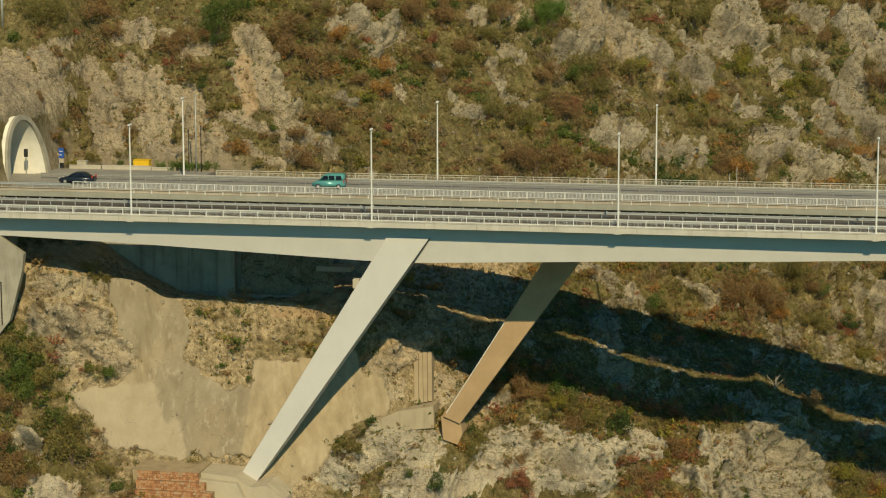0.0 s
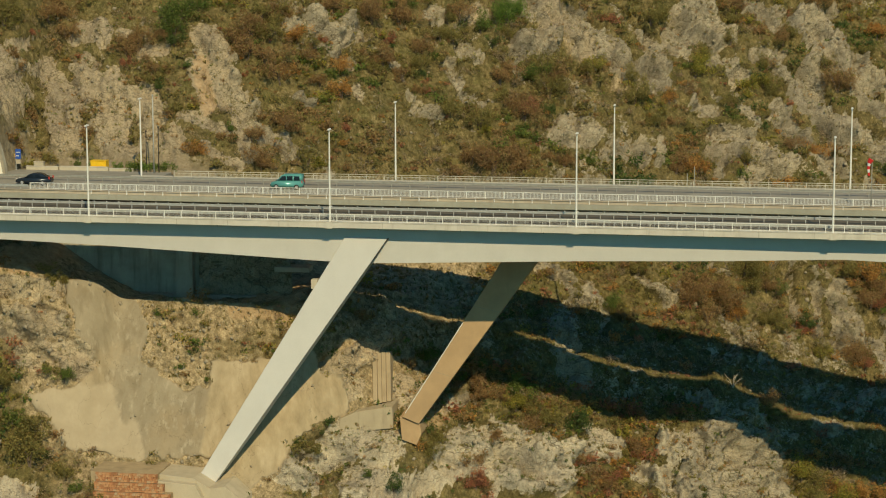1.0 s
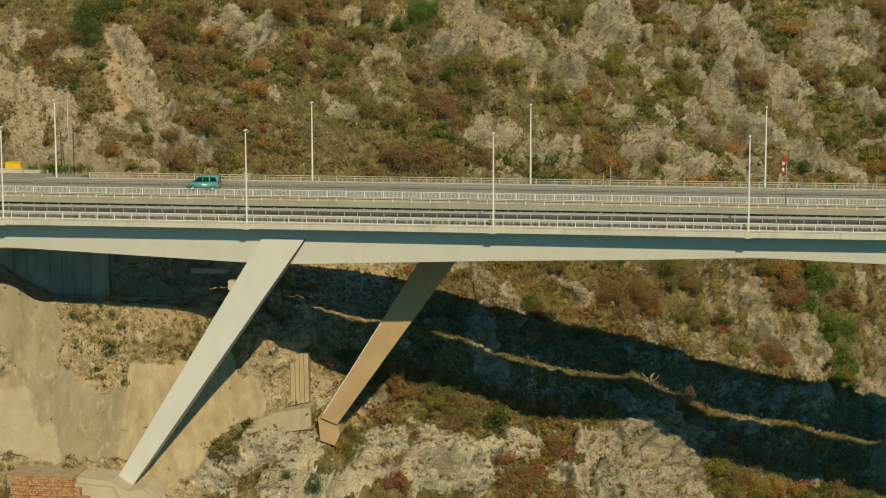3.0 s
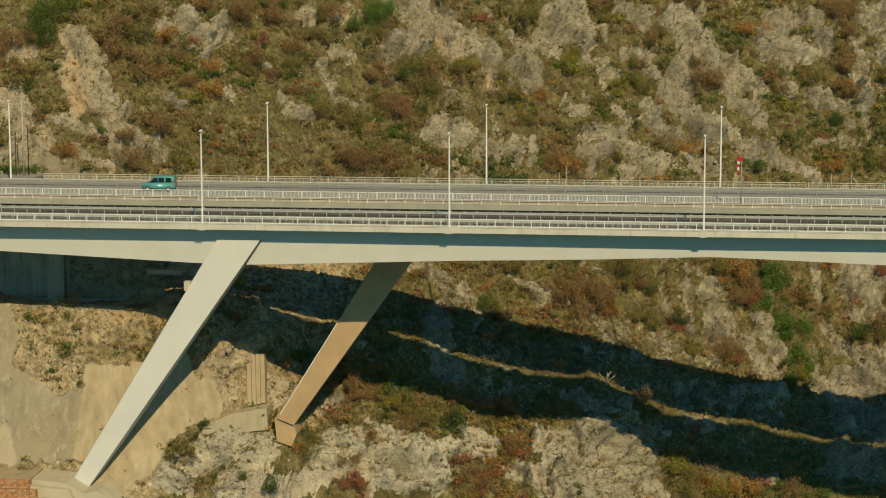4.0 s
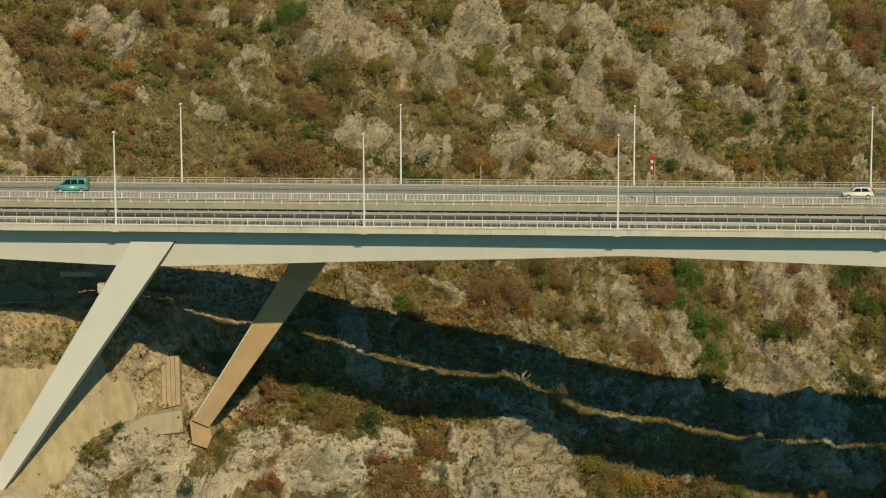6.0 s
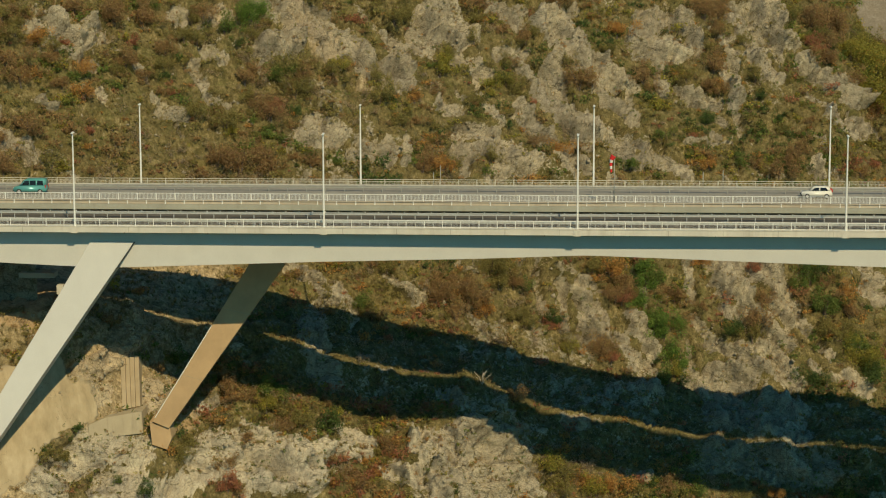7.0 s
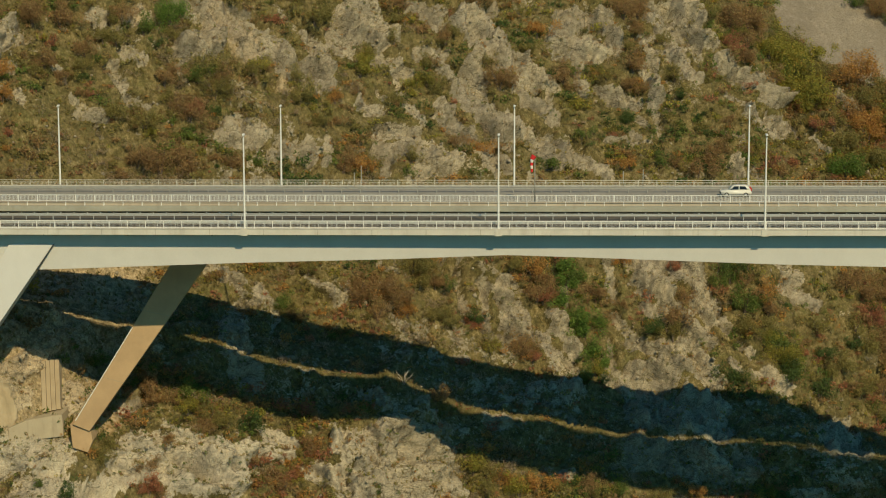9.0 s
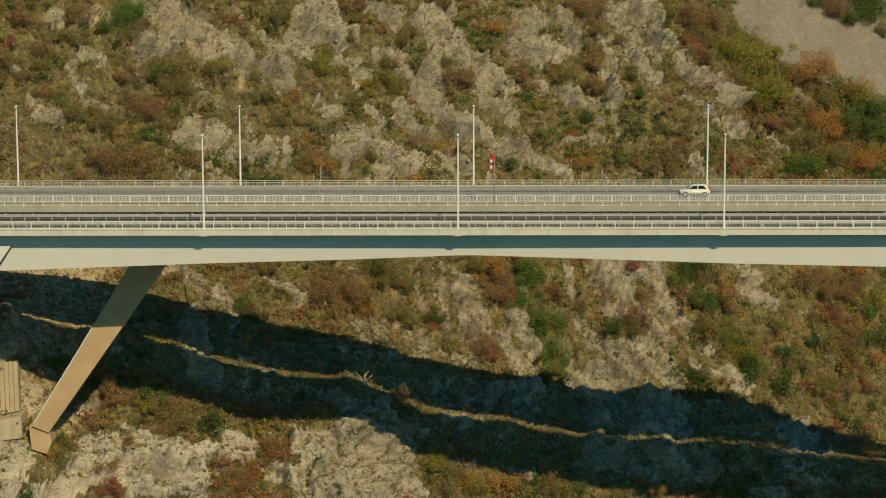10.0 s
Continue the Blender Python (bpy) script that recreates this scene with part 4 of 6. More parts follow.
# far slope of gravel behind the shoulder of the hill
def scree_sheet():
    x, s = np.meshgrid(np.arange(30, 190, 0.8), np.arange(0, 110, 0.8))
    y = 150 + s * 0.78 + 0.10 * (x - 60)
    z = -22 + s * 0.66 - 0.16 * (x - 60)
    d = 0.5 * fbm(x / 14, y / 14, z / 14, 4) + 0.22 * fbm(x / 1.8, y / 1.8, z / 1.8, 3)
    k = Nodes("grey_scree")
    big, fine = k.noise(0.16, 5, 0.6, (1, 0.35, 0.35)), k.noise(3.0, 5, 0.7)
    col = k.ramp(big, [(0.3, (0.185, 0.158, 0.118)), (0.7, (0.265, 0.226, 0.17))])
    col = k.mix(k.grey(k.noise(0.7, 6, 0.75), 0.5, 0.72, 0, 0.7), col, (0.38, 0.33, 0.26))
    col = k.mix(k.grey(fine, 0.45, 0.65, 0, 0.6), col, (0.11, 0.092, 0.07))
    col = k.mix(k.grey(k.noise(1.4, 5, 0.75), 0.58, 0.66, 0, 0.7), col, (0.10, 0.085, 0.064))
    me = grid_mesh("scree_slope", np.stack([x, y - d * 0.6, z + d * 0.8], -1), k.done(col, 0.95, fine, 0.6, 0.3, spec=0.1), ())
    return tagged(new("scree_slope", me), "long bare slope of grey gravel scree", "scree slope", kind="structure")


scree = scree_sheet()

M["dark_floor"] = plain("dark_green_floor", (0.035, 0.05, 0.02), 0.95, 0, 0.3, 0.05)
# unseen valley floor out to the horizon, made dark to throw back little light
bm = bmesh.new()
box(bm, -3000, 3000, -2500, 3000, -86, -84)
ground = part("ground", bm, M["dark_floor"])
tagged(ground, "wide valley floor below the hillside", "ground", kind="structure")

# ---- ground works on the hillside ----
def xz_prism(name, points, y0, y1, material, parent=None, label="", bevel=0.03):
    bm = bmesh.new()
    prism(bm, [(x, y0, z) for x, z in points], [(x, y1, z) for x, z in points])
    if bevel:
        bmesh.ops.bevel(bm, geom=bm.edges[:], offset=bevel, segments=1, affect="EDGES")
    return part(name, bm, material, parent, label)


def works(name, label, category):
    return base(name, (0, 0, 0), label, category)


abutment = works("bridge_abutment", "grey concrete abutment with sloping wing wall", "abutment")
xz_prism("wing_wall", [(-125, -2.4), (-101.6, -3.0), (-98.4, -5.1), (-98.7, -7.2), (-100.4, -13.2), (-103.5, -17.0), (-125, -17.0)], 1.4, 2.2, M["old_concrete"], abutment)
solid("bearing_wall", [(-125, -102.2, 2.2, 9.5, -12.0, -3.4)], M["old_concrete"], abutment)
for i in range(3):
    solid("drain_or_edge_line", [(-103.6 + 1.1 * i, -103.48 + 1.1 * i, 1.30, 1.398, -12.5 - 0.6 * i, -6.5 - i)], M["plastic"], abutment)

pier = works("bridge_pier", "square grey concrete pier under the far bridge", "pier")
solid("shaft", [(-79.35, -77.25, 17.0, 19.2, -12.6, -3.0)], M["old_concrete"], pier, bevel=0.05)
solid("plinth", [(-80.3, -76.3, 16.3, 20.2, -13.8, -12.5)], M["old_concrete"], pier, bevel=0.05)

wall = works("retaining_wall", "stained concrete retaining wall in deep shade", "retaining wall")
# the two leftmost panels are added, to cover a sunlit patch of hill
for i in range(-2, 5):
    x = -88.0 + 4.5 * i
    solid("wall_panel", [(x, x + 4.49, 18.3 + 0.05 * (i % 2), 19.3, -14.5, -0.9)], M["old_concrete"], wall, bevel=0.03)
solid("wall_footing", [(-88.2, -65.3, 17.3, 18.25, -14.2, -12.0)], M["old_concrete"], wall)

# rough rock beside the pier
rx, rz = np.meshgrid(np.arange(-76.6, -64.95, 0.2), np.arange(-14.5, -0.8, 0.2))
ry = 17.9 - 0.55 * fbm(rx / 2.2, 0 * rz + 3.0, rz / 2.2, 4) - 0.30 * terrace(2.4 * fbm(rx / 3.0, 0 * rz, rz / 1.6, 3))
rock_face = grid_mesh("rock_face", np.stack([rx, np.minimum(ry, 18.2), rz], -1), M["hill"], (("rock", np.full(rx.shape, 0.85)), ("tone", np.full(rx.shape, 0.4))))
tagged(new("rock_face", rock_face), "rough limestone face in deep shade under the far bridge", "rock face", kind="structure")

solid("corbel", [(-66.9, -62.6, 16.9, 19.2, -8.8, -8.2)], M["brown_concrete"], wall, "brown concrete ledge", 0.03)

footing = works("leg_footing", "pale sloping concrete footing under the near leg", "footing")
xz_prism("block", [(-77.0, -29.75), (-72.3, -30.15), (-70.4, -31.3), (-68.6, -31.0), (-66.4, -32.6), (-65.8, -36.0), (-77.0, -36.0)], -1.6, 8.0, M["footing"], footing)
xz_prism("apron", [(-76.9, -30.3), (-71.8, -30.7), (-69.0, -36.0), (-76.9, -36.0)], -2.6, -1.604, M["footing"], footing)

far_footing = works("leg_footing", "tan concrete footing under the far leg", "footing")
xz_prism("block", [(-50.85, -25.55), (-48.4, -26.4), (-48.2, -27.6), (-48.8, -29.0), (-50.6, -28.4)], 13.8, 21.0, M["tan_concrete"], far_footing)
thrust = works("thrust_block", "weathered concrete thrust block with a ribbed buttress", "thrust block")
bm = bmesh.new()
outline = [(-57.6, -25.4), (-55.8, -24.75), (-51.9, -24.5), (-51.8, -27.2), (-57.6, -27.2)]
prism(bm, [(x, 10.9 + 0.62 * (x + 57.6), z) for x, z in outline], [(x, 20.0, z) for x, z in outline])
bmesh.ops.bevel(bm, geom=bm.edges[:], offset=0.06, segments=2, affect="EDGES")
part("block", bm, M["weathered"], thrust)
for i, (step, wide) in enumerate(((0.0, 0.50), (0.04, 0.46), (0.0, 0.48), (0.04, 0.50))):
    x = -54.4 + (0.0, 0.49, 0.94, 1.41)[i]
    y = 15.3 + 1.0 * (x + 54.4) + step
    bm = bmesh.new()
    prism(bm, [(x, y, -24.4), (x + wide, y, -24.4), (x + 1.06 * wide - 0.72, y + 3.2, -18.9), (x - 0.72, y + 3.2, -18.9)],
          [(x, y + 4.0, -26.0), (x + wide, y + 4.0, -26.0), (x + 1.06 * wide - 0.72, y + 6.0, -19.4), (x - 0.72, y + 6.0, -19.4)])
    part("buttress_rib", bm, M["stained"], thrust)

# dry stone wall in three steps


def stone_material():
    k = Nodes("orange_wall_stone")
    info = k.t.nodes.new("ShaderNodeNewGeometry").outputs["Random Per Island"]
    col = k.ramp(info, [(0.0, (0.32, 0.15, 0.07)), (0.35, (0.46, 0.22, 0.10)), (0.7, (0.52, 0.30, 0.15)), (1.0, (0.44, 0.34, 0.22))])
    col = k.mix(k.grey(k.noise(7, 4), 0.4, 0.7, 0, 0.5), col, (0.22, 0.12, 0.07))
    return k.done(col, 0.95, k.noise(16, 3), 0.4, 0.03)


M["red_stone"] = stone_material()
stone_wall = works("stone_wall", "stepped retaining wall of orange rubble stone", "stone wall")
rng = random.Random(5)
for course in range(4):
    bm = bmesh.new()
    x_end, top = -76.2 + 0.95 * course, -29.55 - 1.02 * course
    y = -3.0 - 0.55 * course
    for r in range(4):
        x = -83.6
        while x < x_end:
            w = rng.uniform(0.22, 0.5)
            w = min(w, x_end - x + 0.02)
            z1 = top - 0.25 * r - rng.uniform(0, 0.02)
            d = rng.uniform(0, 0.08)
            t = rng.uniform(-0.03, 0.03)
            prism(bm, [(x, y + d + t, z1 - 0.23), (x + w - 0.03, y + d - t, z1 - 0.23), (x + w - 0.04, y + d + t, z1), (x + 0.01, y + d, z1)],
                  [(x, y + 0.5, z1 - 0.23), (x + w - 0.03, y + 0.5, z1 - 0.23), (x + w - 0.03, y + 0.5, z1), (x, y + 0.5, z1)])
            x += w
    part("stone_course", bm, M["red_stone"], stone_wall)
    solid("backing", [(-83.6, x_end - 0.1, y + 0.5, 3.0, top - 1.02, top - 0.03)], M["earth"], stone_wall)
tagged(solid("earth_bank", [(-84.4, -77.02, -2.2, 4.2, -33.0, -29.62)], M["earth"]), "dusty levelled earth above the stone wall", "earth bank", kind="structure")

# ---- tunnel mouth and roadside things ----
tunnel = works("road_tunnel_portal", "pale concrete road tunnel mouth with white lined walls", "tunnel")
M["lining"] = concrete("white_tunnel_lining", (0.82, 0.79, 0.68), (0.55, 0.52, 0.44), 0.15)


def arch(t, grow):
    """Point of the horseshoe at t from 0 (near foot) to 1 (far foot)."""
    a = math.pi * (1.05 - 1.10 * t)
    return 21.8 + (4.15 + grow) * math.cos(a), max(0.2, 1.5 + (7.1 + grow) * math.sin(a))


def arch_shell(name, front, back, grow_in, grow_out, material):
    """front and back: x of the ends, how far they lean back per metre up and how they turn across the road."""
    def at(end, y, z):
        return end[0] - end[1] * z + end[2] * (y - 21.8), y, z

    bm = bmesh.new()
    n = 40
    ring = []
    for i in range(n + 1):
        inner, outer = arch(i / n, grow_in), arch(i / n, grow_out)
        ring.append([bm.verts.new(at(front, *inner)), bm.verts.new(at(front, *outer)), bm.verts.new(at(back, *outer)), bm.verts.new(at(back, *inner))])
    for a, b in zip(ring, ring[1:]):
        for i in range(4):
            j = (i + 1) % 4
            bm.faces.new((a[i], a[j], b[j], b[i]))
    bm.faces.new(ring[0])
    bm.faces.new(ring[-1][::-1])
    return part(name, bm, material, tunnel, smooth=False)


arch_shell("collar", (-105.0, 0.12, 0.2), (-105.35, 0.12, 0.2), 0.0, 0.62, M["old_concrete"])
arch_shell("lining", (-105.354, 0.12, 0.2), (-138.0, 0.0, 0.0), 0.0, 0.42, M["lining"])
# added black panel closes the bore, in place of the tunnel's dark depth
solid("dark_end_panel", [(-139.0, -138.0, 14, 33, -1, 12)], M["plastic"], tunnel)

signal = base("traffic_signal", (-106.4, 23.6, 1.2), "black traffic signal head on a thin post", "traffic signal")
solid("post", [(-0.05, 0.05, -0.05, 0.05, 0, 2.6)], M["zinc"], signal)
solid("head", [(-0.2, 0.2, -0.22, 0.22, 2.5, 3.5)], M["plastic"], signal, bevel=0.03)

M["blue"] = plain("blue_sign_face", (0.03, 0.09, 0.38), 0.5)
M["yellow"] = plain("yellow_paint", (0.80, 0.50, 0.02), 0.5)
sign = base("road_sign", (-104.4, 31.0, 1.2), "blue road sign on a grey post by the tunnel", "road sign")
solid("post", [(-0.38, -0.28, -0.04, 0.04, 0, 2.7)], M["zinc"], sign)
solid("panel", [(-0.38, 0.38, -0.08, -0.04, 1.55, 2.85)], M["blue"], sign, "blue sign face with pale marks", 0.01)
solid("mark", [(-0.25, 0.25, -0.086, -0.081, 2.35, 2.45), (-0.25, 0.1, -0.086, -0.081, 1.9, 2.0)], M["marking"], sign)
solid("lower_panel", [(-0.30, 0.30, -0.08, -0.04, 0.9, 1.45)], M["brown_concrete"], sign, "small brownish sign face", 0.01)

cabinet = base("roadside_cabinet", (-94.15, 33.2, 1.2), "bright yellow metal box beside the road", "box")
solid("body", [(-1.05, 1.05, -0.6, 0.6, 0.0, 1.22)], M["yellow"], cabinet, bevel=0.03)
solid("lid", [(-1.1, 1.1, -0.65, 0.65, 1.222, 1.30)], M["yellow"], cabinet, bevel=0.02)
post_y = base("hydrant_post", (-106.0, 33.6, 1.2), "small yellow post box by the tunnel", "post")
solid("post", [(-0.08, 0.08, -0.08, 0.08, 0, 1.3)], M["yellow"], post_y)
solid("head", [(-0.35, 0.35, -0.15, 0.15, 1.3, 1.85)], M["yellow"], post_y, bevel=0.03)
kiosk = base("service_cabinet", (-102.3, 33.0, 1.2), "pale grey roadside service cabinet", "cabinet")
solid("body", [(-0.65, 0.65, -0.3, 0.3, 0, 0.95)], M["pale_concrete"], kiosk, bevel=0.03)
solid("cap", [(-0.70, 0.70, -0.35, 0.35, 0.952, 1.02)], M["pale_concrete"], kiosk, bevel=0.01)
for x0, x1, lab in ((-103.6, -99.3, 0.0), (-99.1, -92.5, 0.05), (-92.4, -89.2, -0.1)):
    low = base("low_wall", (x0, 31.6, 1.2), "low pale concrete wall beside the road", "low wall", "low walls by the tunnel")
    solid("wall", [(0, x1 - x0, 0, 0.35, -0.2, 0.50 + lab)], M["pale_concrete"], low, bevel=0.03)
    solid("coping", [(-0.03, x1 - x0 + 0.03, -0.04, 0.39, 0.502 + lab, 0.58 + lab)], M["kerb"], low, bevel=0.01)
tagged(solid("lay_by", [(-106.0, -84.0, 25.603, 31.5, 0.9, 1.30)], M["old_asphalt"]), "worn asphalt lay-by beside the tunnel road", "lay-by", kind="structure")

for x, y, z0, top, r, m, lab in ((-86.0, 30.5, 1.0, 11.2, 0.09, "zinc", "tall plain grey steel mast"), (-87.2, 31.2, 1.0, 6.5, 0.07, "plastic", "dark thin steel pole"),
                                 (-85.5, 31.0, 1.0, 7.1, 0.07, "plastic", "dark thin steel pole"),
                                 (-116.0, 41.2, 19.0, 25.5, 0.2, "zinc", "tall grey steel pole on the slope")):
    pole = base("mast", (x, y, z0), lab, "mast", "masts beside the road")
    bm = bmesh.new()
    tube(bm, (0, 0, 0), (0, 0, top - z0), r, r * 0.8)
    part("pole", bm, M[m], pole, smooth=True)
    bm = bmesh.new()
    tube(bm, (0, 0, top - z0), (0, 0, top - z0 + 0.18), r * 1.6)
    part("cap", bm, M[m], pole)
for x, top in ((-17.55, 3.1), (-16.7, 3.9), (15.2, 3.3), (17.6, 3.5)):
    post = base("marker_post", (x, 26.2, 1.362), "thin weathered steel post behind the railing", "post", "posts behind the railing")
    solid("shaft", [(-0.05, 0.05, -0.05, 0.05, 0.0, top - 1.36)], M["dull_zinc"], post)
    solid("foot", [(-0.12, 0.12, -0.12, 0.12, 0.0, 0.03)], M["dull_zinc"], post)

# windsock
M["sock_red"] = plain("red_windsock_cloth", (0.62, 0.03, 0.03), 0.8)
M["sock_white"] = plain("white_windsock_cloth", (0.75, 0.72, 0.68), 0.8)
windsock = base("windsock", (4.25, 14.2, 0.95), "limp red and white striped windsock on a steel pole", "windsock")
bm = bmesh.new()
tube(bm, (0, 0, 0), (0, 0, 5.6), 0.06, 0.045)
part("pole", bm, M["dull_zinc"], windsock, smooth=True)
bm = bmesh.new()
tube(bm, (0, 0, 5.55), (-0.55, 0, 5.6), 0.02)
part("hoop_arm", bm, M["dull_zinc"], windsock)
cuts = [(-0.10, 5.62, 0.33), (-0.34, 5.18, 0.24), (-0.38, 4.82, 0.17), (-0.40, 4.45, 0.16), (-0.36, 4.08, 0.13), (-0.34, 3.70, 0.12)]
for i, (a, b) in enumerate(zip(cuts, cuts[1:])):
    bm = bmesh.new()
    tube(bm, (a[0], 0, a[1]), (b[0], 0, b[1] + 0.004), a[2], b[2], 10)
    part("band", bm, M["sock_white" if i % 2 else "sock_red"], windsock)


# ---- cars ----
def car(label, paint, length, width, body_side, cabin, windows, wheel_x, wheel_r, at):
    """Side outlines as (x, z) from the nose at x = 0; the cabin leans in."""
    thing = base("car", at, label, "car")
    h = width / 2

    def slab(name, pts, y_low, y_high, z_low, z_high, m, lab=""):
        bm = bmesh.new()
        def yy(z):
            f = min(1, max(0, (z - z_low) / (z_high - z_low)))
            return y_low + (y_high - y_low) * f
        prism(bm, [(x, -yy(z), z) for x, z in pts], [(x, yy(z), z) for x, z in pts])
        bmesh.ops.bevel(bm, geom=bm.edges[:], offset=0.04, segments=2, affect="EDGES")
        return part(name, bm, m, thing, lab, True)

    slab("body", body_side, h, h * 0.96, 0.3, 1.0, paint)
    slab("cabin", cabin, h * 0.95, h * 0.80, 0.8, max(z for _, z in cabin), paint)
    zt = max(z for _, z in cabin)
    for w in windows:
        for side in (-1, 1):
            bm = bmesh.new()
            pts = []
            for x, z in w:
                f = (z - 0.8) / (zt - 0.8)
                pts.append((x, side * (h * (0.95 - 0.15 * f) + 0.012), z))
            face = [bm.verts.new(p) for p in pts]
            bm.faces.new(face)
            bmesh.ops.solidify(bm, geom=bm.faces[:], thickness=0.02)
            part("side_window", bm, M["glass"], thing)
    for x in wheel_x:
        for side in (-1, 1):
            bm = bmesh.new()
            tube(bm, (x, side * (h - 0.20), wheel_r), (x, side * (h + 0.01), wheel_r), wheel_r, sides=18)
            tyre = part("wheel", bm, M["rubber"], thing, smooth=False)
            bm = bmesh.new()
            tube(bm, (x, side * (h + 0.005), wheel_r), (x, side * (h + 0.025), wheel_r), wheel_r * 0.62, sides=14)
            part("rim", bm, M["alloy"], tyre)
    for side in (-1, 1):
        solid("head_lamp", [(0.03, 0.16, side * h * 0.72 - 0.13, side * h * 0.72 + 0.13, 0.62, 0.76)], M["sock_white"], thing)
        solid("tail_lamp", [(length - 0.12, length + 0.012, side * h * 0.86 - 0.07, side * h * 0.86 + 0.07, 0.75, 1.1)], M["tail"], thing)
    solid("bumper", [(-0.03, 0.12, -h * 0.9, h * 0.9, 0.32, 0.52)], M["plastic"], thing, bevel=0.03)
    return thing


M["teal"] = plain("teal_car_paint", (0.11, 0.34, 0.32), 0.3, 0.2, 0.04, spec=0.5)
M["car_white"] = plain("white_car_paint", (0.68, 0.67, 0.60), 0.3, 0, 0.04, spec=0.5)
M["car_dark"] = plain("dark_blue_car_paint", (0.02, 0.03, 0.045), 0.25, 0.2, 0.05, spec=0.5)
LANE = 20.2
car("teal high-roofed passenger van driving on the far bridge", M["teal"], 4.0, 1.68,
    [(0.05, 0.35), (0.0, 0.62), (0.12, 0.82), (0.95, 1.02), (3.95, 1.05), (4.0, 0.5), (3.92, 0.3), (0.2, 0.28)],
    [(0.75, 0.96), (1.35, 1.68), (1.75, 1.82), (3.6, 1.86), (3.9, 1.76), (3.97, 1.0)],
    [[(1.08, 1.10), (1.48, 1.60), (1.98, 1.62), (1.98, 1.10)], [(2.08, 1.10), (2.08, 1.62), (2.80, 1.64), (2.80, 1.10)], [(2.95, 1.10), (2.95, 1.64), (3.65, 1.62), (3.70, 1.10)]],
    (0.75, 3.3), 0.31, (-67.9, LANE, deck_z(LANE)))
car("small white hatchback driving on the far bridge", M["car_white"], 3.65, 1.6,
    [(0.04, 0.35), (0.0, 0.60), (0.10, 0.74), (0.95, 0.86), (3.5, 0.90), (3.65, 0.55), (3.58, 0.3), (0.2, 0.28)],
    [(0.90, 0.82), (1.45, 1.32), (1.75, 1.38), (2.95, 1.38), (3.2, 1.32), (3.55, 0.88)],
    [[(1.2, 0.92), (1.55, 1.27), (2.1, 1.30), (2.1, 0.92)], [(2.2, 0.92), (2.2, 1.30), (2.85, 1.29), (3.15, 0.92)]],
    (0.68, 2.95), 0.28, (26.4, LANE, deck_z(LANE)))
car("dark saloon car near the tunnel mouth", M["car_dark"], 4.4, 1.75,
    [(0.04, 0.32), (0.0, 0.58), (0.12, 0.72), (1.15, 0.88), (3.6, 0.92), (4.38, 0.86), (4.4, 0.5), (4.3, 0.28), (0.2, 0.26)],
    [(1.05, 0.84), (1.75, 1.34), (2.1, 1.42), (2.9, 1.42), (3.3, 1.34), (3.95, 0.88)],
    [[(1.45, 0.94), (1.88, 1.30), (2.35, 1.34), (2.35, 0.94)], [(2.45, 0.94), (2.45, 1.34), (3.05, 1.33), (3.45, 0.94)]],
    (0.85, 3.5), 0.31, (-100.3, 19.6, deck_z(19.6)))

# ---- plants ----
rs = np.random.RandomState(11)


def leaf_material(name, stops, gloss=0.7, gain=2.3):
    stops = [(at, tuple(min(0.6, c * gain) for c in col)) for at, col in stops]
    k = Nodes(name)
    island = k.t.nodes.new("ShaderNodeNewGeometry").outputs["Random Per Island"]
    col = k.ramp(island, stops)
    col = k.mix(k.grey(k.noise(0.55, 3), 0.35, 0.65, 0.0, 0.45), col, tuple(c * 0.72 for c in stops[1][1]))
    k.done(col, gloss, spec=0.15)
    thin = k.n("BsdfTranslucent", Color=col)
    both = k.n("MixShader", Fac=0.45)
    k.t.links.new(k.b.outputs[0], both.inputs[1])
    k.t.links.new(thin.outputs[0], both.inputs[2])
    k.t.links.new(both.outputs[0], k.t.nodes["Material Output"].inputs["Surface"])
    return k.m


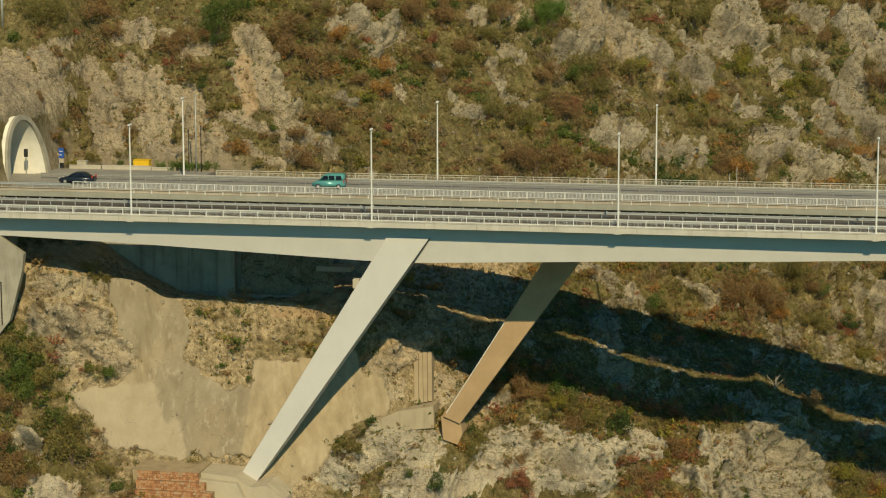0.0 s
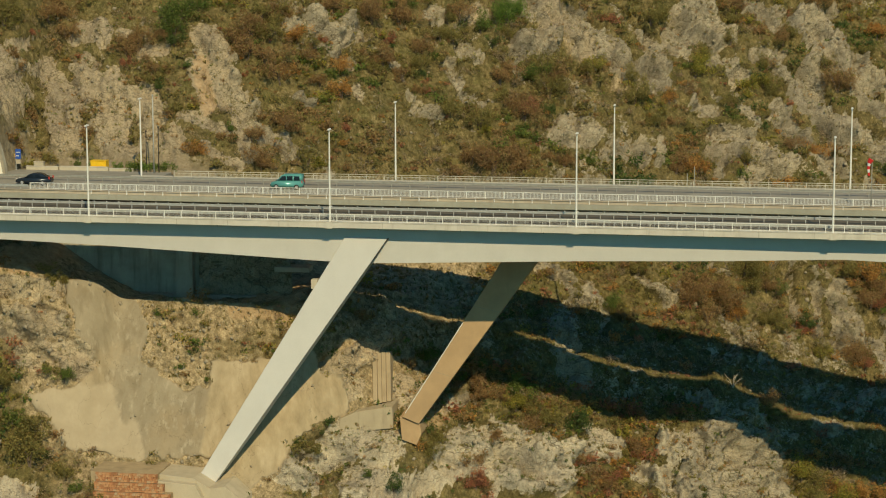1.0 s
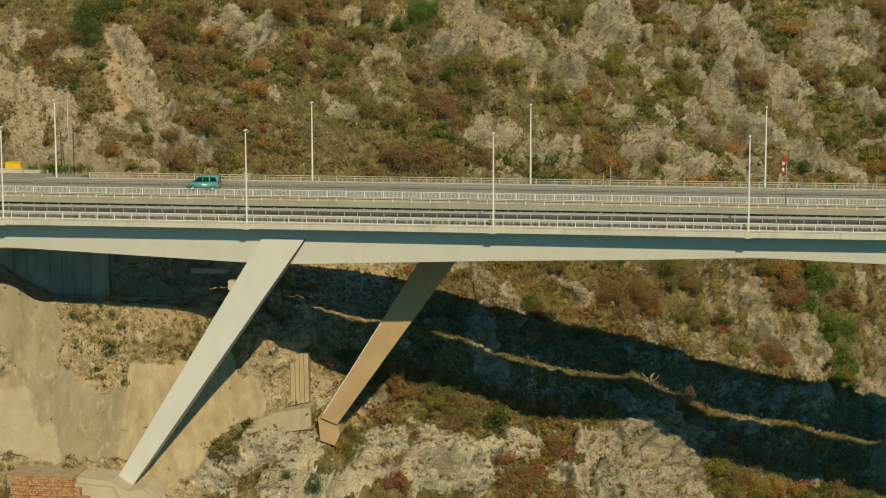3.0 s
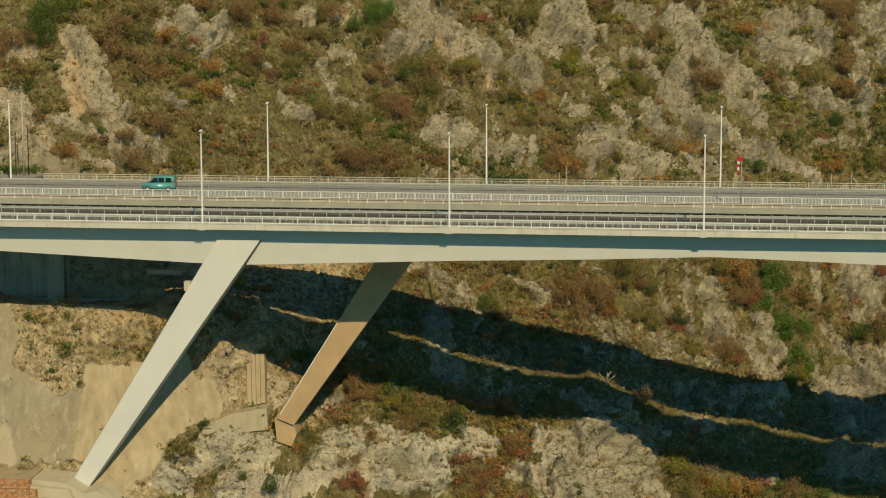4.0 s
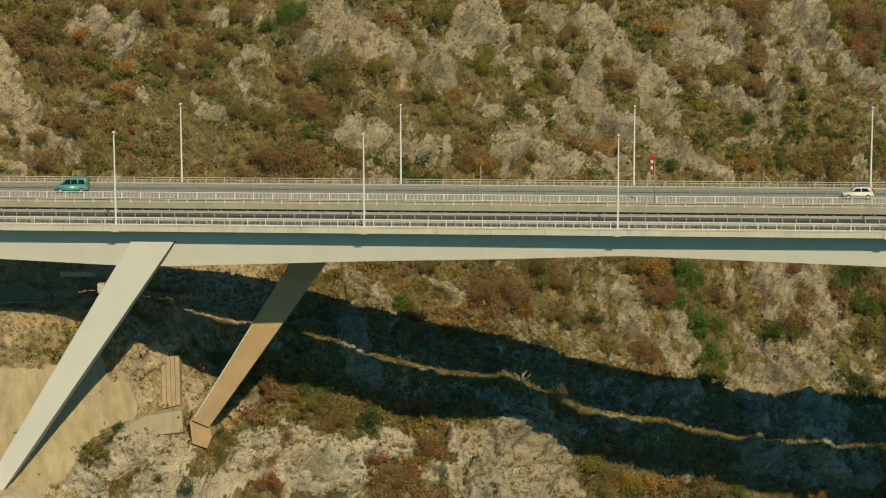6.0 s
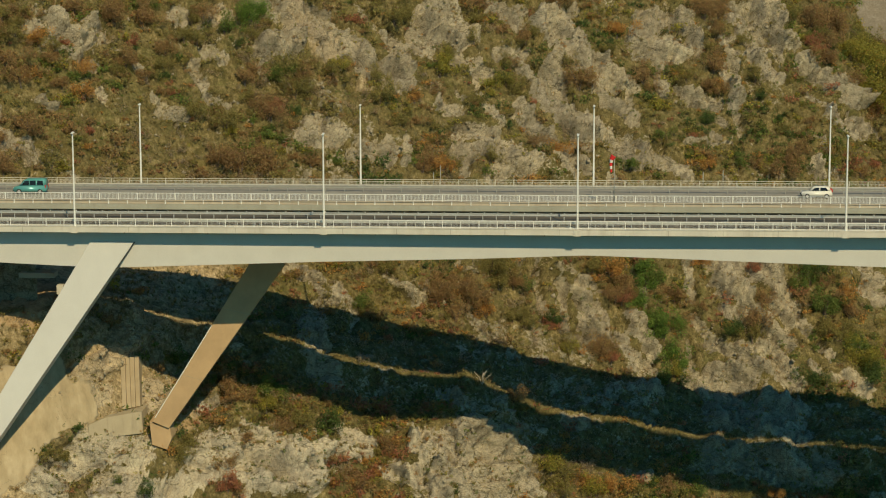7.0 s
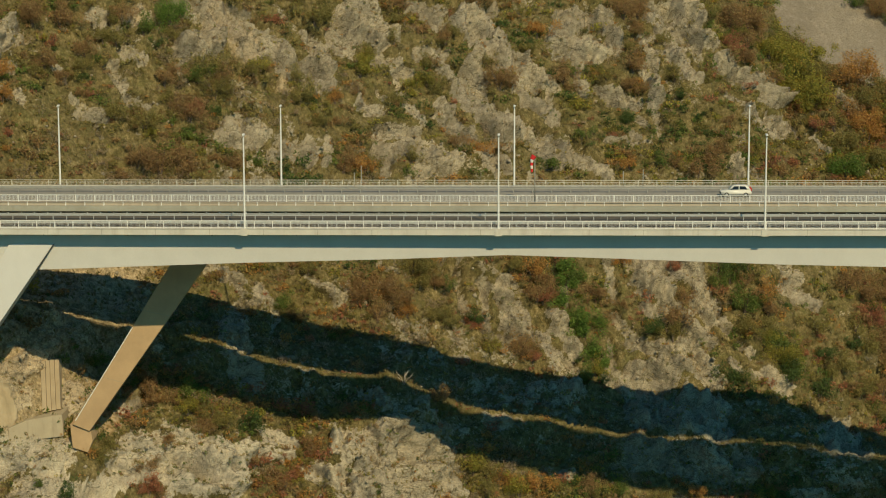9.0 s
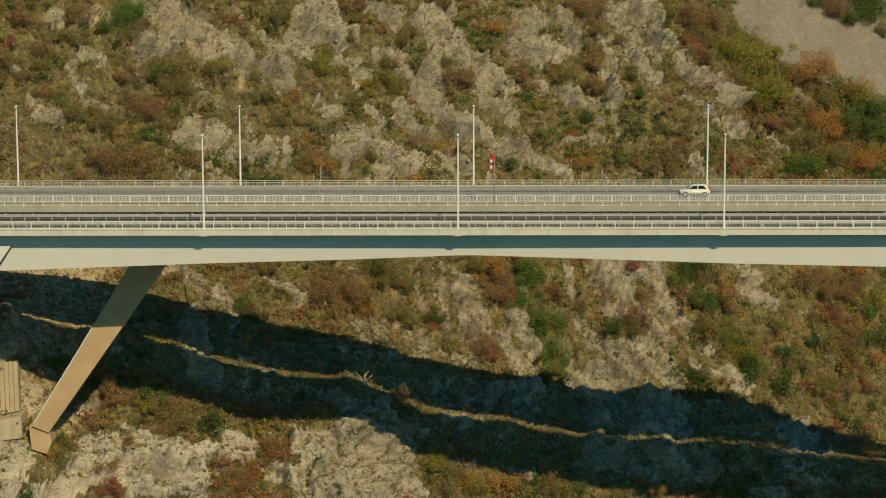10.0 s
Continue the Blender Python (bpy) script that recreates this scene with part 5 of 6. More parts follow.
LEAVES = {
    "R": ("rust brown", [(0.0, (0.095, 0.062, 0.032)), (0.4, (0.148, 0.09, 0.042)), (0.75, (0.185, 0.122, 0.053)), (1.0, (0.15, 0.135, 0.05))]),
    "N": ("orange brown", [(0.0, (0.12, 0.066, 0.024)), (0.4, (0.225, 0.112, 0.034)), (0.8, (0.28, 0.15, 0.044)), (1.0, (0.20, 0.15, 0.044))]),
    "E": ("dark red", [(0.0, (0.11, 0.05, 0.034)), (0.4, (0.175, 0.074, 0.044)), (0.8, (0.22, 0.098, 0.052)), (1.0, (0.18, 0.11, 0.05))]),
    "O": ("olive brown", [(0.0, (0.06, 0.057, 0.02)), (0.4, (0.11, 0.098, 0.032)), (0.8, (0.155, 0.135, 0.045)), (1.0, (0.17, 0.115, 0.045))]),
    "Y": ("yellowing green", [(0.0, (0.06, 0.06, 0.015)), (0.4, (0.13, 0.125, 0.025)), (0.8, (0.20, 0.175, 0.035)), (1.0, (0.21, 0.12, 0.03))]),
    "G": ("green", [(0.0, (0.03, 0.044, 0.011)), (0.5, (0.065, 0.092, 0.022)), (1.0, (0.115, 0.13, 0.034))]),
    "L": ("bright green", [(0.0, (0.03, 0.058, 0.011)), (0.5, (0.066, 0.11, 0.022)), (1.0, (0.115, 0.15, 0.034))]),
    "D": ("dark green", [(0.0, (0.02, 0.034, 0.011)), (0.5, (0.04, 0.062, 0.019)), (1.0, (0.07, 0.09, 0.026))]),
    "B": ("bare grey-brown", [(0.0, (0.09, 0.075, 0.05)), (0.5, (0.17, 0.135, 0.09)), (1.0, (0.21, 0.15, 0.09))]),
}
for key, (word, stops) in LEAVES.items():
    M["leaf_" + key] = leaf_material("leaf_" + word.replace(" ", "_").replace("-", "_"), stops)
M["dead_wood"] = plain("sun_bleached_wood", (0.36, 0.31, 0.24), 0.9, 0, 0.2, 3.0)
M["bark"] = plain("grey_bark", (0.13, 0.10, 0.075), 0.95, 0, 0.25, 3.0)


def crown(n, flat, size, seed, clumps=9):
    """Leaf quads on the shells of a few uneven clumps, about one metre in radius, foot at z = 0."""
    r = np.random.RandomState(seed)
    c = r.normal(size=(clumps, 3)) * (0.48, 0.48, 0.30 * flat)
    c[:, 2] = np.abs(c[:, 2]) * 1.3 + 0.35 * flat
    rad = r.uniform(0.24, 0.50, clumps)
    which = r.choice(clumps, n, p=rad ** 2 / (rad ** 2).sum())
    d = r.normal(size=(n, 3))
    d /= np.linalg.norm(d, axis=1, keepdims=True)
    p = c[which] + d * (rad[which] * r.uniform(0.55, 1.12, n))[:, None]
    p[:, 2] = np.maximum(p[:, 2], 0.02)
    nrm = d + r.normal(size=(n, 3)) * 0.75
    nrm /= np.linalg.norm(nrm, axis=1, keepdims=True)
    a = np.cross(nrm, r.normal(size=(n, 3)))
    a /= np.linalg.norm(a, axis=1, keepdims=True)
    b = np.cross(nrm, a)
    s = (size * r.uniform(0.6, 1.4, n))[:, None]
    tri = np.stack([p - a * s, p + b * s * 0.75, p + a * s], 1)
    return tri.reshape(-1, 3)


CROWNS = [crown(115, 0.9, 0.165, 40 + i, 7 + i % 4) for i in range(8)]
TWIGGY = [crown(150, 1.0, 0.10, 80 + i, 9) for i in range(4)]
# medium shrubs, small ones and trees
BIG = [crown(1700, 1.1, 0.070, 120 + i, 16) for i in range(6)] + [crown(700, 1.0, 0.10, 140 + i, 10) for i in range(6)] \
    + [crown(4200, 1.15, 0.046, 210 + i, 22) for i in range(6)]


def cloud(name, quads, material, corners=3):
    v = np.concatenate(quads)
    return raw_mesh(name, v, np.arange(len(v)).reshape(-1, corners), material)


def turned(q, x, y, z, r, tall, spin):
    c, s = math.cos(spin), math.sin(spin)
    out = q * (r, r, r * tall)
    return np.stack([out[:, 0] * c - out[:, 1] * s + x, out[:, 0] * s + out[:, 1] * c + y, out[:, 2] + z], -1)


# shrubs and small trees that stand out
KINDS = {"R": "rust brown autumn shrub on the slope", "N": "orange brown autumn bush on the slope", "E": "dark red autumn bush on the slope",
         "O": "olive brown bush on the slope", "Y": "yellowing green leafy tree on the slope", "G": "green leafy bush among rocks",
         "L": "bright green climbing bush in a gully", "D": "dark green evergreen bush on rock"}
SHRUBS_TUNNEL_SIDE_A = [("G", -88.1, 50.5, 19.1, 2.9), ("G", -88.6, 49.4, 17.7, 1.7), ("D", -88.3, 48.4, 16.4, 1.4), ("R", -90.6, 48.8, 17, 1.5), ("R", -94.6, 47, 14.9, 2.1),
                        ("R", -93.4, 48.2, 16.4, 1.5), ("E", -94.1, 46.1, 13.6, 1), ("R", -90.2, 45.5, 12.6, 1.7), ("O", -89.7, 44.9, 11.7, 1.3), ("D", -89.5, 44, 10.5, 1),
                        ("G", -85.8, 46.4, 13.4, 0.8), ("O", -85.8, 41.9, 7.5, 1.3), ("R", -106.1, 48.3, 19.7, 2), ("R", -102.6, 48.1, 17, 1.6), ("R", -105.1, 49.5, 19.6, 1.8),
                        ("O", -109.7, 41.5, 19.5, 2.7), ("O", -112, 42.3, 20.6, 1.9), ("G", -113.9, 39.4, 17.2, 1.3), ("R", -107.7, 39.5, 15.1, 1.1), ("R", -107.2, 39.8, 13.6, 1),
                        ("E", -107, 44.1, 18, 0.8), ("O", -106.1, 40.1, 8.5, 1.3), ("R", -105.6, 39.7, 6.4, 1.3), ("R", -106.3, 33, 4.6, 1.3)]
SHRUBS_TUNNEL_SIDE_B = [("O", -106.3, 37.1, 5.5, 1.1), ("R", -105.8, 35.2, 3, 1.1), ("R", -107.4, 32.2, 9.9, 0.8), ("R", -97.5, 39.6, 4.8, 1), ("O", -101.9, 36.9, 1.3, 1.3),
                        ("O", -98.7, 37.6, 2.1, 0.8), ("Y", -106.3, 35, 4.8, 0.8), ("N", -82.6, 38.6, 2.7, 1.5), ("R", -83.3, 38.3, 2.5, 1.1), ("G", -79.1, 41.7, 6.1, 0.8),
                        ("R", -79.6, 40.3, 4.4, 1.3), ("D", -78.2, 40.8, 4.5, 0.6), ("R", -75.9, 41.9, 4.5, 1.5), ("R", -75.2, 40.2, 2.1, 1.7), ("R", -74.1, 39.7, 0.8, 1.5),
                        ("R", -80.3, 49.7, 16.6, 2.1), ("R", -78.2, 51.1, 17.4, 2.5), ("R", -78.2, 48.9, 14.7, 2.3), ("O", -75.7, 52.2, 16.7, 1.9), ("R", -75.9, 49.6, 13.9, 2.1),
                        ("E", -78.2, 47, 12.4, 0.6), ("O", -77.3, 53.6, 19.8, 1.9), ("O", -75.2, 54.3, 18.9, 1.4), ("N", -72.7, 54.3, 16.8, 1.6)]
SHRUBS_TUNNEL_SIDE_C = [("R", -75.2, 55, 19.8, 1.8)]
SHRUBS_MID_SLOPE_A = [("R", -73.9, 49.1, 11.7, 2.1), ("N", -72.7, 50.3, 12.3, 1.3), ("O", -75.7, 48.5, 12.4, 1.3), ("R", -72.2, 45.2, 6.1, 1.9), ("R", -71.3, 45, 5.2, 1.1),
                      ("R", -69, 52.1, 10.9, 1.5), ("N", -66.3, 53.2, 9.4, 1.7), ("N", -66.7, 55.9, 12.6, 1.6), ("O", -70.6, 54.9, 15.5, 1.4), ("E", -69.7, 56.6, 16.4, 1),
                      ("R", -69.3, 59.9, 19.6, 2), ("R", -70.4, 53.8, 14, 1.4), ("R", -64, 64.8, 19.1, 2.6), ("R", -61, 67.2, 18.6, 2.2), ("E", -61.2, 64.4, 16, 1.3),
                      ("D", -61, 64.2, 15.6, 0.6), ("R", -57.3, 66.2, 14.6, 1.8), ("R", -62.1, 60.5, 12.9, 2), ("R", -59.1, 61.1, 11.1, 1.4), ("O", -62.8, 59.1, 12.2, 1.4),
                      ("O", -57.5, 63.8, 12.4, 1.6), ("D", -56.4, 63.6, 11.3, 1), ("O", -55.7, 69, 16.1, 1.4), ("O", -53.4, 69.8, 15.2, 1.8)]
SHRUBS_MID_SLOPE_B = [("E", -64.9, 50.2, 5, 1), ("R", -67.4, 48.1, 5.1, 1.1), ("O", -68.8, 43.2, 1, 1.9), ("Y", -67.4, 43.8, 0.5, 1.3), ("N", -65.1, 48.3, 3.2, 0.8),
                      ("G", -50.4, 73, 16.2, 2), ("D", -48.6, 72.8, 14.9, 1.2), ("O", -46.3, 75.2, 15.8, 1.6), ("L", -47.2, 77, 18.1, 2.5), ("L", -46.3, 78.7, 19.3, 1.6),
                      ("R", -53.4, 73.7, 19, 1.8), ("O", -54.8, 72.1, 18.5, 1.4), ("R", -46.7, 68.8, 10, 2), ("R", -46, 70.9, 11.6, 1.2), ("O", -45.8, 67.4, 8.1, 1.4),
                      ("O", -52.5, 61.5, 6.5, 1.8), ("O", -48.6, 62, 4.4, 2), ("Y", -47.9, 61.7, 3.7, 1), ("R", -42.8, 66, 5, 2.6), ("E", -42.6, 67.2, 6, 1.6),
                      ("D", -42.8, 65, 4, 0.8), ("R", -43.5, 67.8, 7.1, 1.2), ("R", -56.4, 61, 8.7, 1.2), ("E", -56.1, 62, 9.5, 0.8)]
SHRUBS_MID_SLOPE_C = [("R", -46, 57.6, -1.2, 3.3), ("R", -49, 57.2, -0, 1.7), ("R", -41.9, 60.1, -1.2, 2), ("R", -50.9, 54.8, -1.3, 1.2), ("R", -43.7, 60.7, 0.4, 1.6),
                      ("R", -64, 46.4, 0.4, 0.9)]
SHRUBS_CLIFF_FOOT_A = [("O", -41, 73.4, 10.9, 2.4), ("G", -42.6, 71.9, 10.5, 1.8), ("R", -39.1, 73.5, 9.8, 2), ("D", -39.6, 69, 5.8, 1.2), ("O", -40.5, 71, 8.4, 2.6),
                       ("O", -35.7, 76.8, 10.8, 1.8), ("Y", -34.8, 78.1, 11.5, 1.4), ("O", -29.5, 79.6, 9.6, 1.6), ("E", -33.1, 85.7, 17.5, 1.3), ("O", -27.2, 89.8, 17.5, 2.1),
                       ("O", -25.8, 91.7, 18.4, 1.7), ("O", -28.5, 77.2, 6.9, 2), ("O", -27.4, 78.3, 7.1, 1.2), ("D", -26.9, 78.3, 6.9, 1), ("N", -23.5, 80.8, 6.9, 1.4),
                       ("Y", -20.3, 86.6, 10, 1.9), ("Y", -19.6, 88.8, 11.6, 1.5), ("O", -18.9, 90.1, 12.3, 1.5), ("R", -20, 84.2, 7.7, 1), ("R", -21.2, 72.7, -2.1, 1.8),
                       ("N", -19.1, 73.3, -3.1, 2), ("O", -17.7, 75.2, -2.2, 1.4), ("R", -22.1, 71.3, -2.8, 1.4), ("D", -29.9, 67.5, -1.3, 1)]
SHRUBS_CLIFF_FOOT_B = [("G", -34.3, 65, -1, 1.2), ("R", -38.9, 63.3, 0.1, 1), ("D", -38.7, 62.6, -0.7, 0.6), ("R", -36.6, 63.4, -1.1, 1.4), ("G", -33.4, 64.6, -1.9, 0.8),
                       ("D", -29.7, 66.5, -2.3, 1), ("O", -20.5, 79, 3.2, 1.2), ("R", -22.8, 78.1, 3.9, 1.2), ("O", -25.6, 75.8, 3.7, 1.4), ("G", -21.9, 86.7, 11.2, 0.8),
                       ("O", -15.7, 94.4, 14.1, 1.5), ("R", -15.2, 99.2, 18.3, 2.2), ("O", -15.9, 97.4, 17.1, 1.3), ("Y", -12.9, 89.7, 7.9, 1.3), ("Y", -12.4, 88.8, 6.8, 1.3),
                       ("O", -9.7, 91.4, 7.4, 2.1), ("Y", -10.6, 91.5, 8.2, 1.5), ("O", -8.8, 91.2, 6.7, 1.1), ("R", -10.6, 94.5, 10.9, 1.3), ("O", -11.1, 93.7, 10.5, 1.5),
                       ("R", -8.1, 99.4, 14, 1.5), ("O", -7.2, 100.8, 14.8, 1.5), ("E", -7.6, 103.3, 17.4, 0.9), ("R", -3.5, 106.6, 18, 2.2)]
SHRUBS_CLIFF_FOOT_C = [("O", -12.7, 79.3, -1.9, 1.4), ("G", -12.4, 78.1, -3.2, 1), ("R", -6.5, 84.7, -1, 1.5), ("N", -3.5, 85.4, -2.1, 1.7), ("O", -15.2, 85.8, 5.8, 1.5),
                       ("R", -14.7, 85.8, 5.5, 1), ("O", -10.1, 87.5, 4.1, 1), ("E", -6.7, 91.1, 5.3, 0.7), ("O", -1.6, 99.6, 10.5, 1.5)]
SHRUBS_RIBS_A = [("R", 0.2, 97.1, 7.4, 2.8), ("N", 6, 107.2, 14.4, 2), ("N", 5.7, 108.2, 15.5, 1.3), ("O", 4.3, 104, 12.1, 1.5), ("R", 10.1, 102.4, 7.9, 2.2),
                 ("R", 11.7, 101.9, 6.6, 1.3), ("R", 21.1, 108.5, 8.8, 2.2), ("R", 20.7, 106, 6.5, 1.8), ("R", 21.8, 105.4, 5.5, 1.5), ("O", 20.4, 111.6, 12.1, 1.3),
                 ("O", 16.8, 105.7, 7.9, 1.5), ("R", 19.8, 115.8, 16.5, 2.7), ("R", 22.5, 117.1, 16.7, 2.1), ("R", 21.6, 114.3, 14.3, 1.8), ("O", 26, 114.8, 13.3, 1.4),
                 ("O", 32.9, 120.8, 16.7, 1.8), ("G", 33.3, 120.9, 16.6, 1.2), ("R", 37.5, 121.8, 15.1, 3), ("R", 40.7, 125.3, 15, 3), ("R", 42.1, 125.8, 13.9, 2.3),
                 ("E", 37.2, 118.7, 12.3, 1.6), ("R", 40.2, 121.2, 11.9, 2.1), ("E", 37.5, 117.3, 10.8, 1.4), ("O", 39.3, 121.6, 13.2, 1.4)]
SHRUBS_RIBS_B = [("R", 38.8, 116.8, 9.2, 2.1), ("O", 27.6, 109.6, 7.6, 1.6), ("D", 28.7, 106.5, 4.1, 1.1), ("O", 28.3, 107.5, 5.2, 1.3), ("O", 32.6, 111.5, 7.7, 1.4),
                 ("O", 32.4, 110.2, 6.4, 1.1), ("D", 20, 100.9, 1.8, 1.5), ("G", 12.9, 95.4, -0.2, 1.5), ("G", 7.8, 89.3, -3.7, 1.6), ("R", 18.1, 97.6, -0.7, 1.1),
                 ("E", 17.9, 97.3, -0.8, 0.9), ("O", 32.6, 105.6, 1.9, 1.3), ("D", 31.3, 105.2, 2, 1.1), ("R", 36.1, 106.1, 1.1, 1.1), ("R", 33.8, 100.4, -3.5, 2),
                 ("R", 31.9, 98.2, -5.1, 2.2), ("R", 30.1, 96.4, -6.2, 2), ("N", 19.8, 94, -4.9, 1.5), ("R", 20.4, 94.9, -4.3, 1.3), ("G", 24.4, 95.6, -5, 1.5),
                 ("G", 17, 94.7, -2.9, 1.1), ("D", 32.4, 102.8, -0.8, 0.9), ("O", 31.5, 103.4, 0.1, 1.1), ("R", 26.7, 96.3, -5.1, 1.5)]
SHRUBS_RIBS_C = [("R", 38.8, 102.7, -3.6, 1.5), ("R", 43.9, 102.9, -7, 1.8), ("E", 46.2, 107.2, -6, 1.3), ("R", 42.1, 103.4, -5, 1.3)]
SHRUBS_SHOULDER_A = [("O", 47.8, 133.4, 10.2, 3.3), ("Y", 49, 131.2, 9, 3.3), ("Y", 44.4, 125.5, 9.7, 3), ("Y", 48.5, 126.9, 6, 4.3), ("G", 47.6, 126.6, 5.8, 2.7),
                     ("Y", 50.6, 120.7, 1.9, 4.3), ("Y", 46.9, 122, 3.1, 3.5), ("O", 53.1, 125.2, 5.9, 2.7), ("Y", 52.6, 130, 9.6, 1.9), ("Y", 48.5, 119.3, 1, 2.7),
                     ("R", 43.7, 118.4, 5.5, 1.9), ("E", 47.6, 119.7, 1.4, 1.6), ("N", 58.4, 124.3, 5.6, 3.5), ("R", 57, 123.8, 5.2, 2.4), ("O", 62.3, 123.7, 4.2, 2.2),
                     ("N", 64.6, 123.5, 3.4, 2.4), ("O", 59.8, 121.4, 2.5, 2.7), ("Y", 66.4, 121.9, 1.3, 3.2), ("G", 68.1, 121, 0.1, 3.2), ("G", 63.9, 118.2, -2, 3.2),
                     ("D", 66.7, 118.4, -2.5, 3.2), ("G", 68.5, 118.2, -3.2, 2.9), ("N", 58.4, 117, -1.4, 3.2), ("N", 59.5, 115.9, -2.8, 2.7)]
SHRUBS_SHOULDER_B = [("R", 57.5, 118.7, 0.3, 2.1), ("O", 53.8, 116.3, -1.4, 2.4), ("E", 50.8, 115.8, -1.6, 1.8), ("O", 55.2, 113.5, -4, 2.6), ("O", 60.5, 112.4, -6.7, 2.9),
                     ("N", 64.1, 112.9, -7.6, 2.6), ("N", 67.1, 114.5, -6.8, 2.7), ("O", 66.4, 116.1, -4.9, 1.9), ("L", 54.5, 108.8, -8, 2.6), ("G", 56.3, 109.3, -8.3, 2.3),
                     ("O", 52.9, 109.7, -6.7, 1.6)]
SHRUBS_UNDER_SPAN_A = [("R", -37.7, 52.6, -14.1, 1.3), ("G", -29.2, 54.5, -19.2, 1.5), ("O", -28.3, 54.2, -20, 1.5), ("O", -33.6, 53.2, -17.2, 1.3), ("R", -27.6, 53.6, -20.6, 1.5),
                       ("R", -17.5, 63, -17.9, 2.3), ("R", -19.6, 60.6, -19.2, 2.5), ("R", -15.2, 63.3, -19.5, 2.5), ("N", -12.7, 63.2, -22, 1.6), ("R", -16.6, 60.5, -22.1, 2),
                       ("R", -13.6, 63.4, -20.8, 1.8), ("O", -10.6, 67.3, -18.3, 1.8), ("R", -8.8, 68.5, -18.6, 1.6), ("O", -12, 67.7, -16.5, 2.8), ("O", -9, 69.4, -17, 1.6),
                       ("G", -7.4, 69.5, -18.5, 1.4), ("O", -7.6, 65.5, -23.8, 1.8), ("O", -8.8, 65.4, -22.8, 1.4), ("O", -26.5, 59.4, -14.6, 1.6), ("D", -3.2, 68.5, -23.8, 1.4),
                       ("E", -3.7, 67.8, -24.3, 0.9), ("R", 3, 68.2, -28.5, 2.5), ("O", -0.9, 66.6, -28.1, 1.8), ("Y", -1.4, 66.6, -27.7, 1.4)]
SHRUBS_UNDER_SPAN_B = [("E", 4.8, 68.7, -29.2, 1.4), ("R", 5.7, 74.3, -21.7, 2.6), ("E", 6.4, 74.4, -22, 1.4), ("R", 6.9, 76.1, -19.8, 1.9), ("N", 4.8, 76.3, -18.3, 2.1),
                       ("O", 2.3, 75.7, -17.4, 1.9), ("L", 9.9, 78.7, -17.9, 1.9), ("L", 10.1, 77.1, -20.2, 2.1), ("L", 9.9, 75.4, -22.5, 1.9), ("G", 11.5, 78.3, -19.3, 1.7),
                       ("L", 11.2, 73.7, -25.4, 2.1), ("L", 12.4, 73.1, -26.8, 1.9), ("L", 14.7, 75, -25.4, 1.4), ("G", 10.6, 74.3, -24.3, 1.4), ("L", 14, 71.7, -29.4, 1.9),
                       ("L", 15.4, 71.3, -30.6, 1.4), ("D", 23, 76.9, -26.3, 1.7), ("G", 22.5, 76.6, -26.5, 1.2), ("E", 26, 83.6, -19.1, 1.4), ("R", 26.9, 80.5, -23.1, 1.9),
                       ("R", 26.2, 78.3, -25.5, 2.4), ("O", 25.3, 76.4, -27.5, 1.9), ("N", 17.9, 82.2, -17.7, 1.7), ("R", 14.2, 77.6, -21.7, 1.7)]
SHRUBS_UNDER_SPAN_C = [("R", 13.5, 78, -20.8, 1.2), ("R", 17.9, 77.9, -23.2, 1), ("D", 33.8, 73, -33.6, 2.1), ("O", 35.9, 73.5, -33.5, 1.4), ("G", 12.9, 67.7, -32.5, 1.9),
                       ("Y", 14, 70.2, -31.4, 1.4)]
SHRUBS_EAST_WOOD_A = [("D", 34, 85.6, -19.4, 1.9), ("G", 34.7, 84.8, -20.5, 1.9), ("O", 37, 86.6, -19.3, 2), ("G", 33.1, 83.8, -21.2, 1.5), ("R", 36.3, 85, -20.9, 1.7),
                      ("N", 40.2, 84.2, -23.2, 2.2), ("R", 38.4, 83.2, -23.5, 1.9), ("G", 36.3, 81.6, -24.7, 2.4), ("G", 37.5, 82.8, -23.7, 1.7), ("R", 40, 82.1, -25.3, 1.7),
                      ("O", 36.3, 79.1, -27.4, 1.9), ("O", 39.8, 80, -27.4, 2.2), ("Y", 42.1, 78.3, -31.6, 2.9), ("G", 41.4, 79.1, -29.9, 2.2), ("G", 43, 78, -33.1, 2.4),
                      ("D", 42.8, 77.1, -33.9, 1.9), ("Y", 40.5, 79.3, -28.7, 1.7), ("D", 48.3, 84.1, -32.1, 1.7), ("E", 45.5, 82.4, -30.9, 1), ("R", 49.7, 84.6, -33.3, 1.7),
                      ("D", 47.4, 79.4, -36.9, 2.4), ("O", 49.4, 83.3, -34.7, 1.7), ("R", 53.6, 95.1, -23.3, 2.3), ("R", 57.2, 96.2, -25.4, 2.5)]
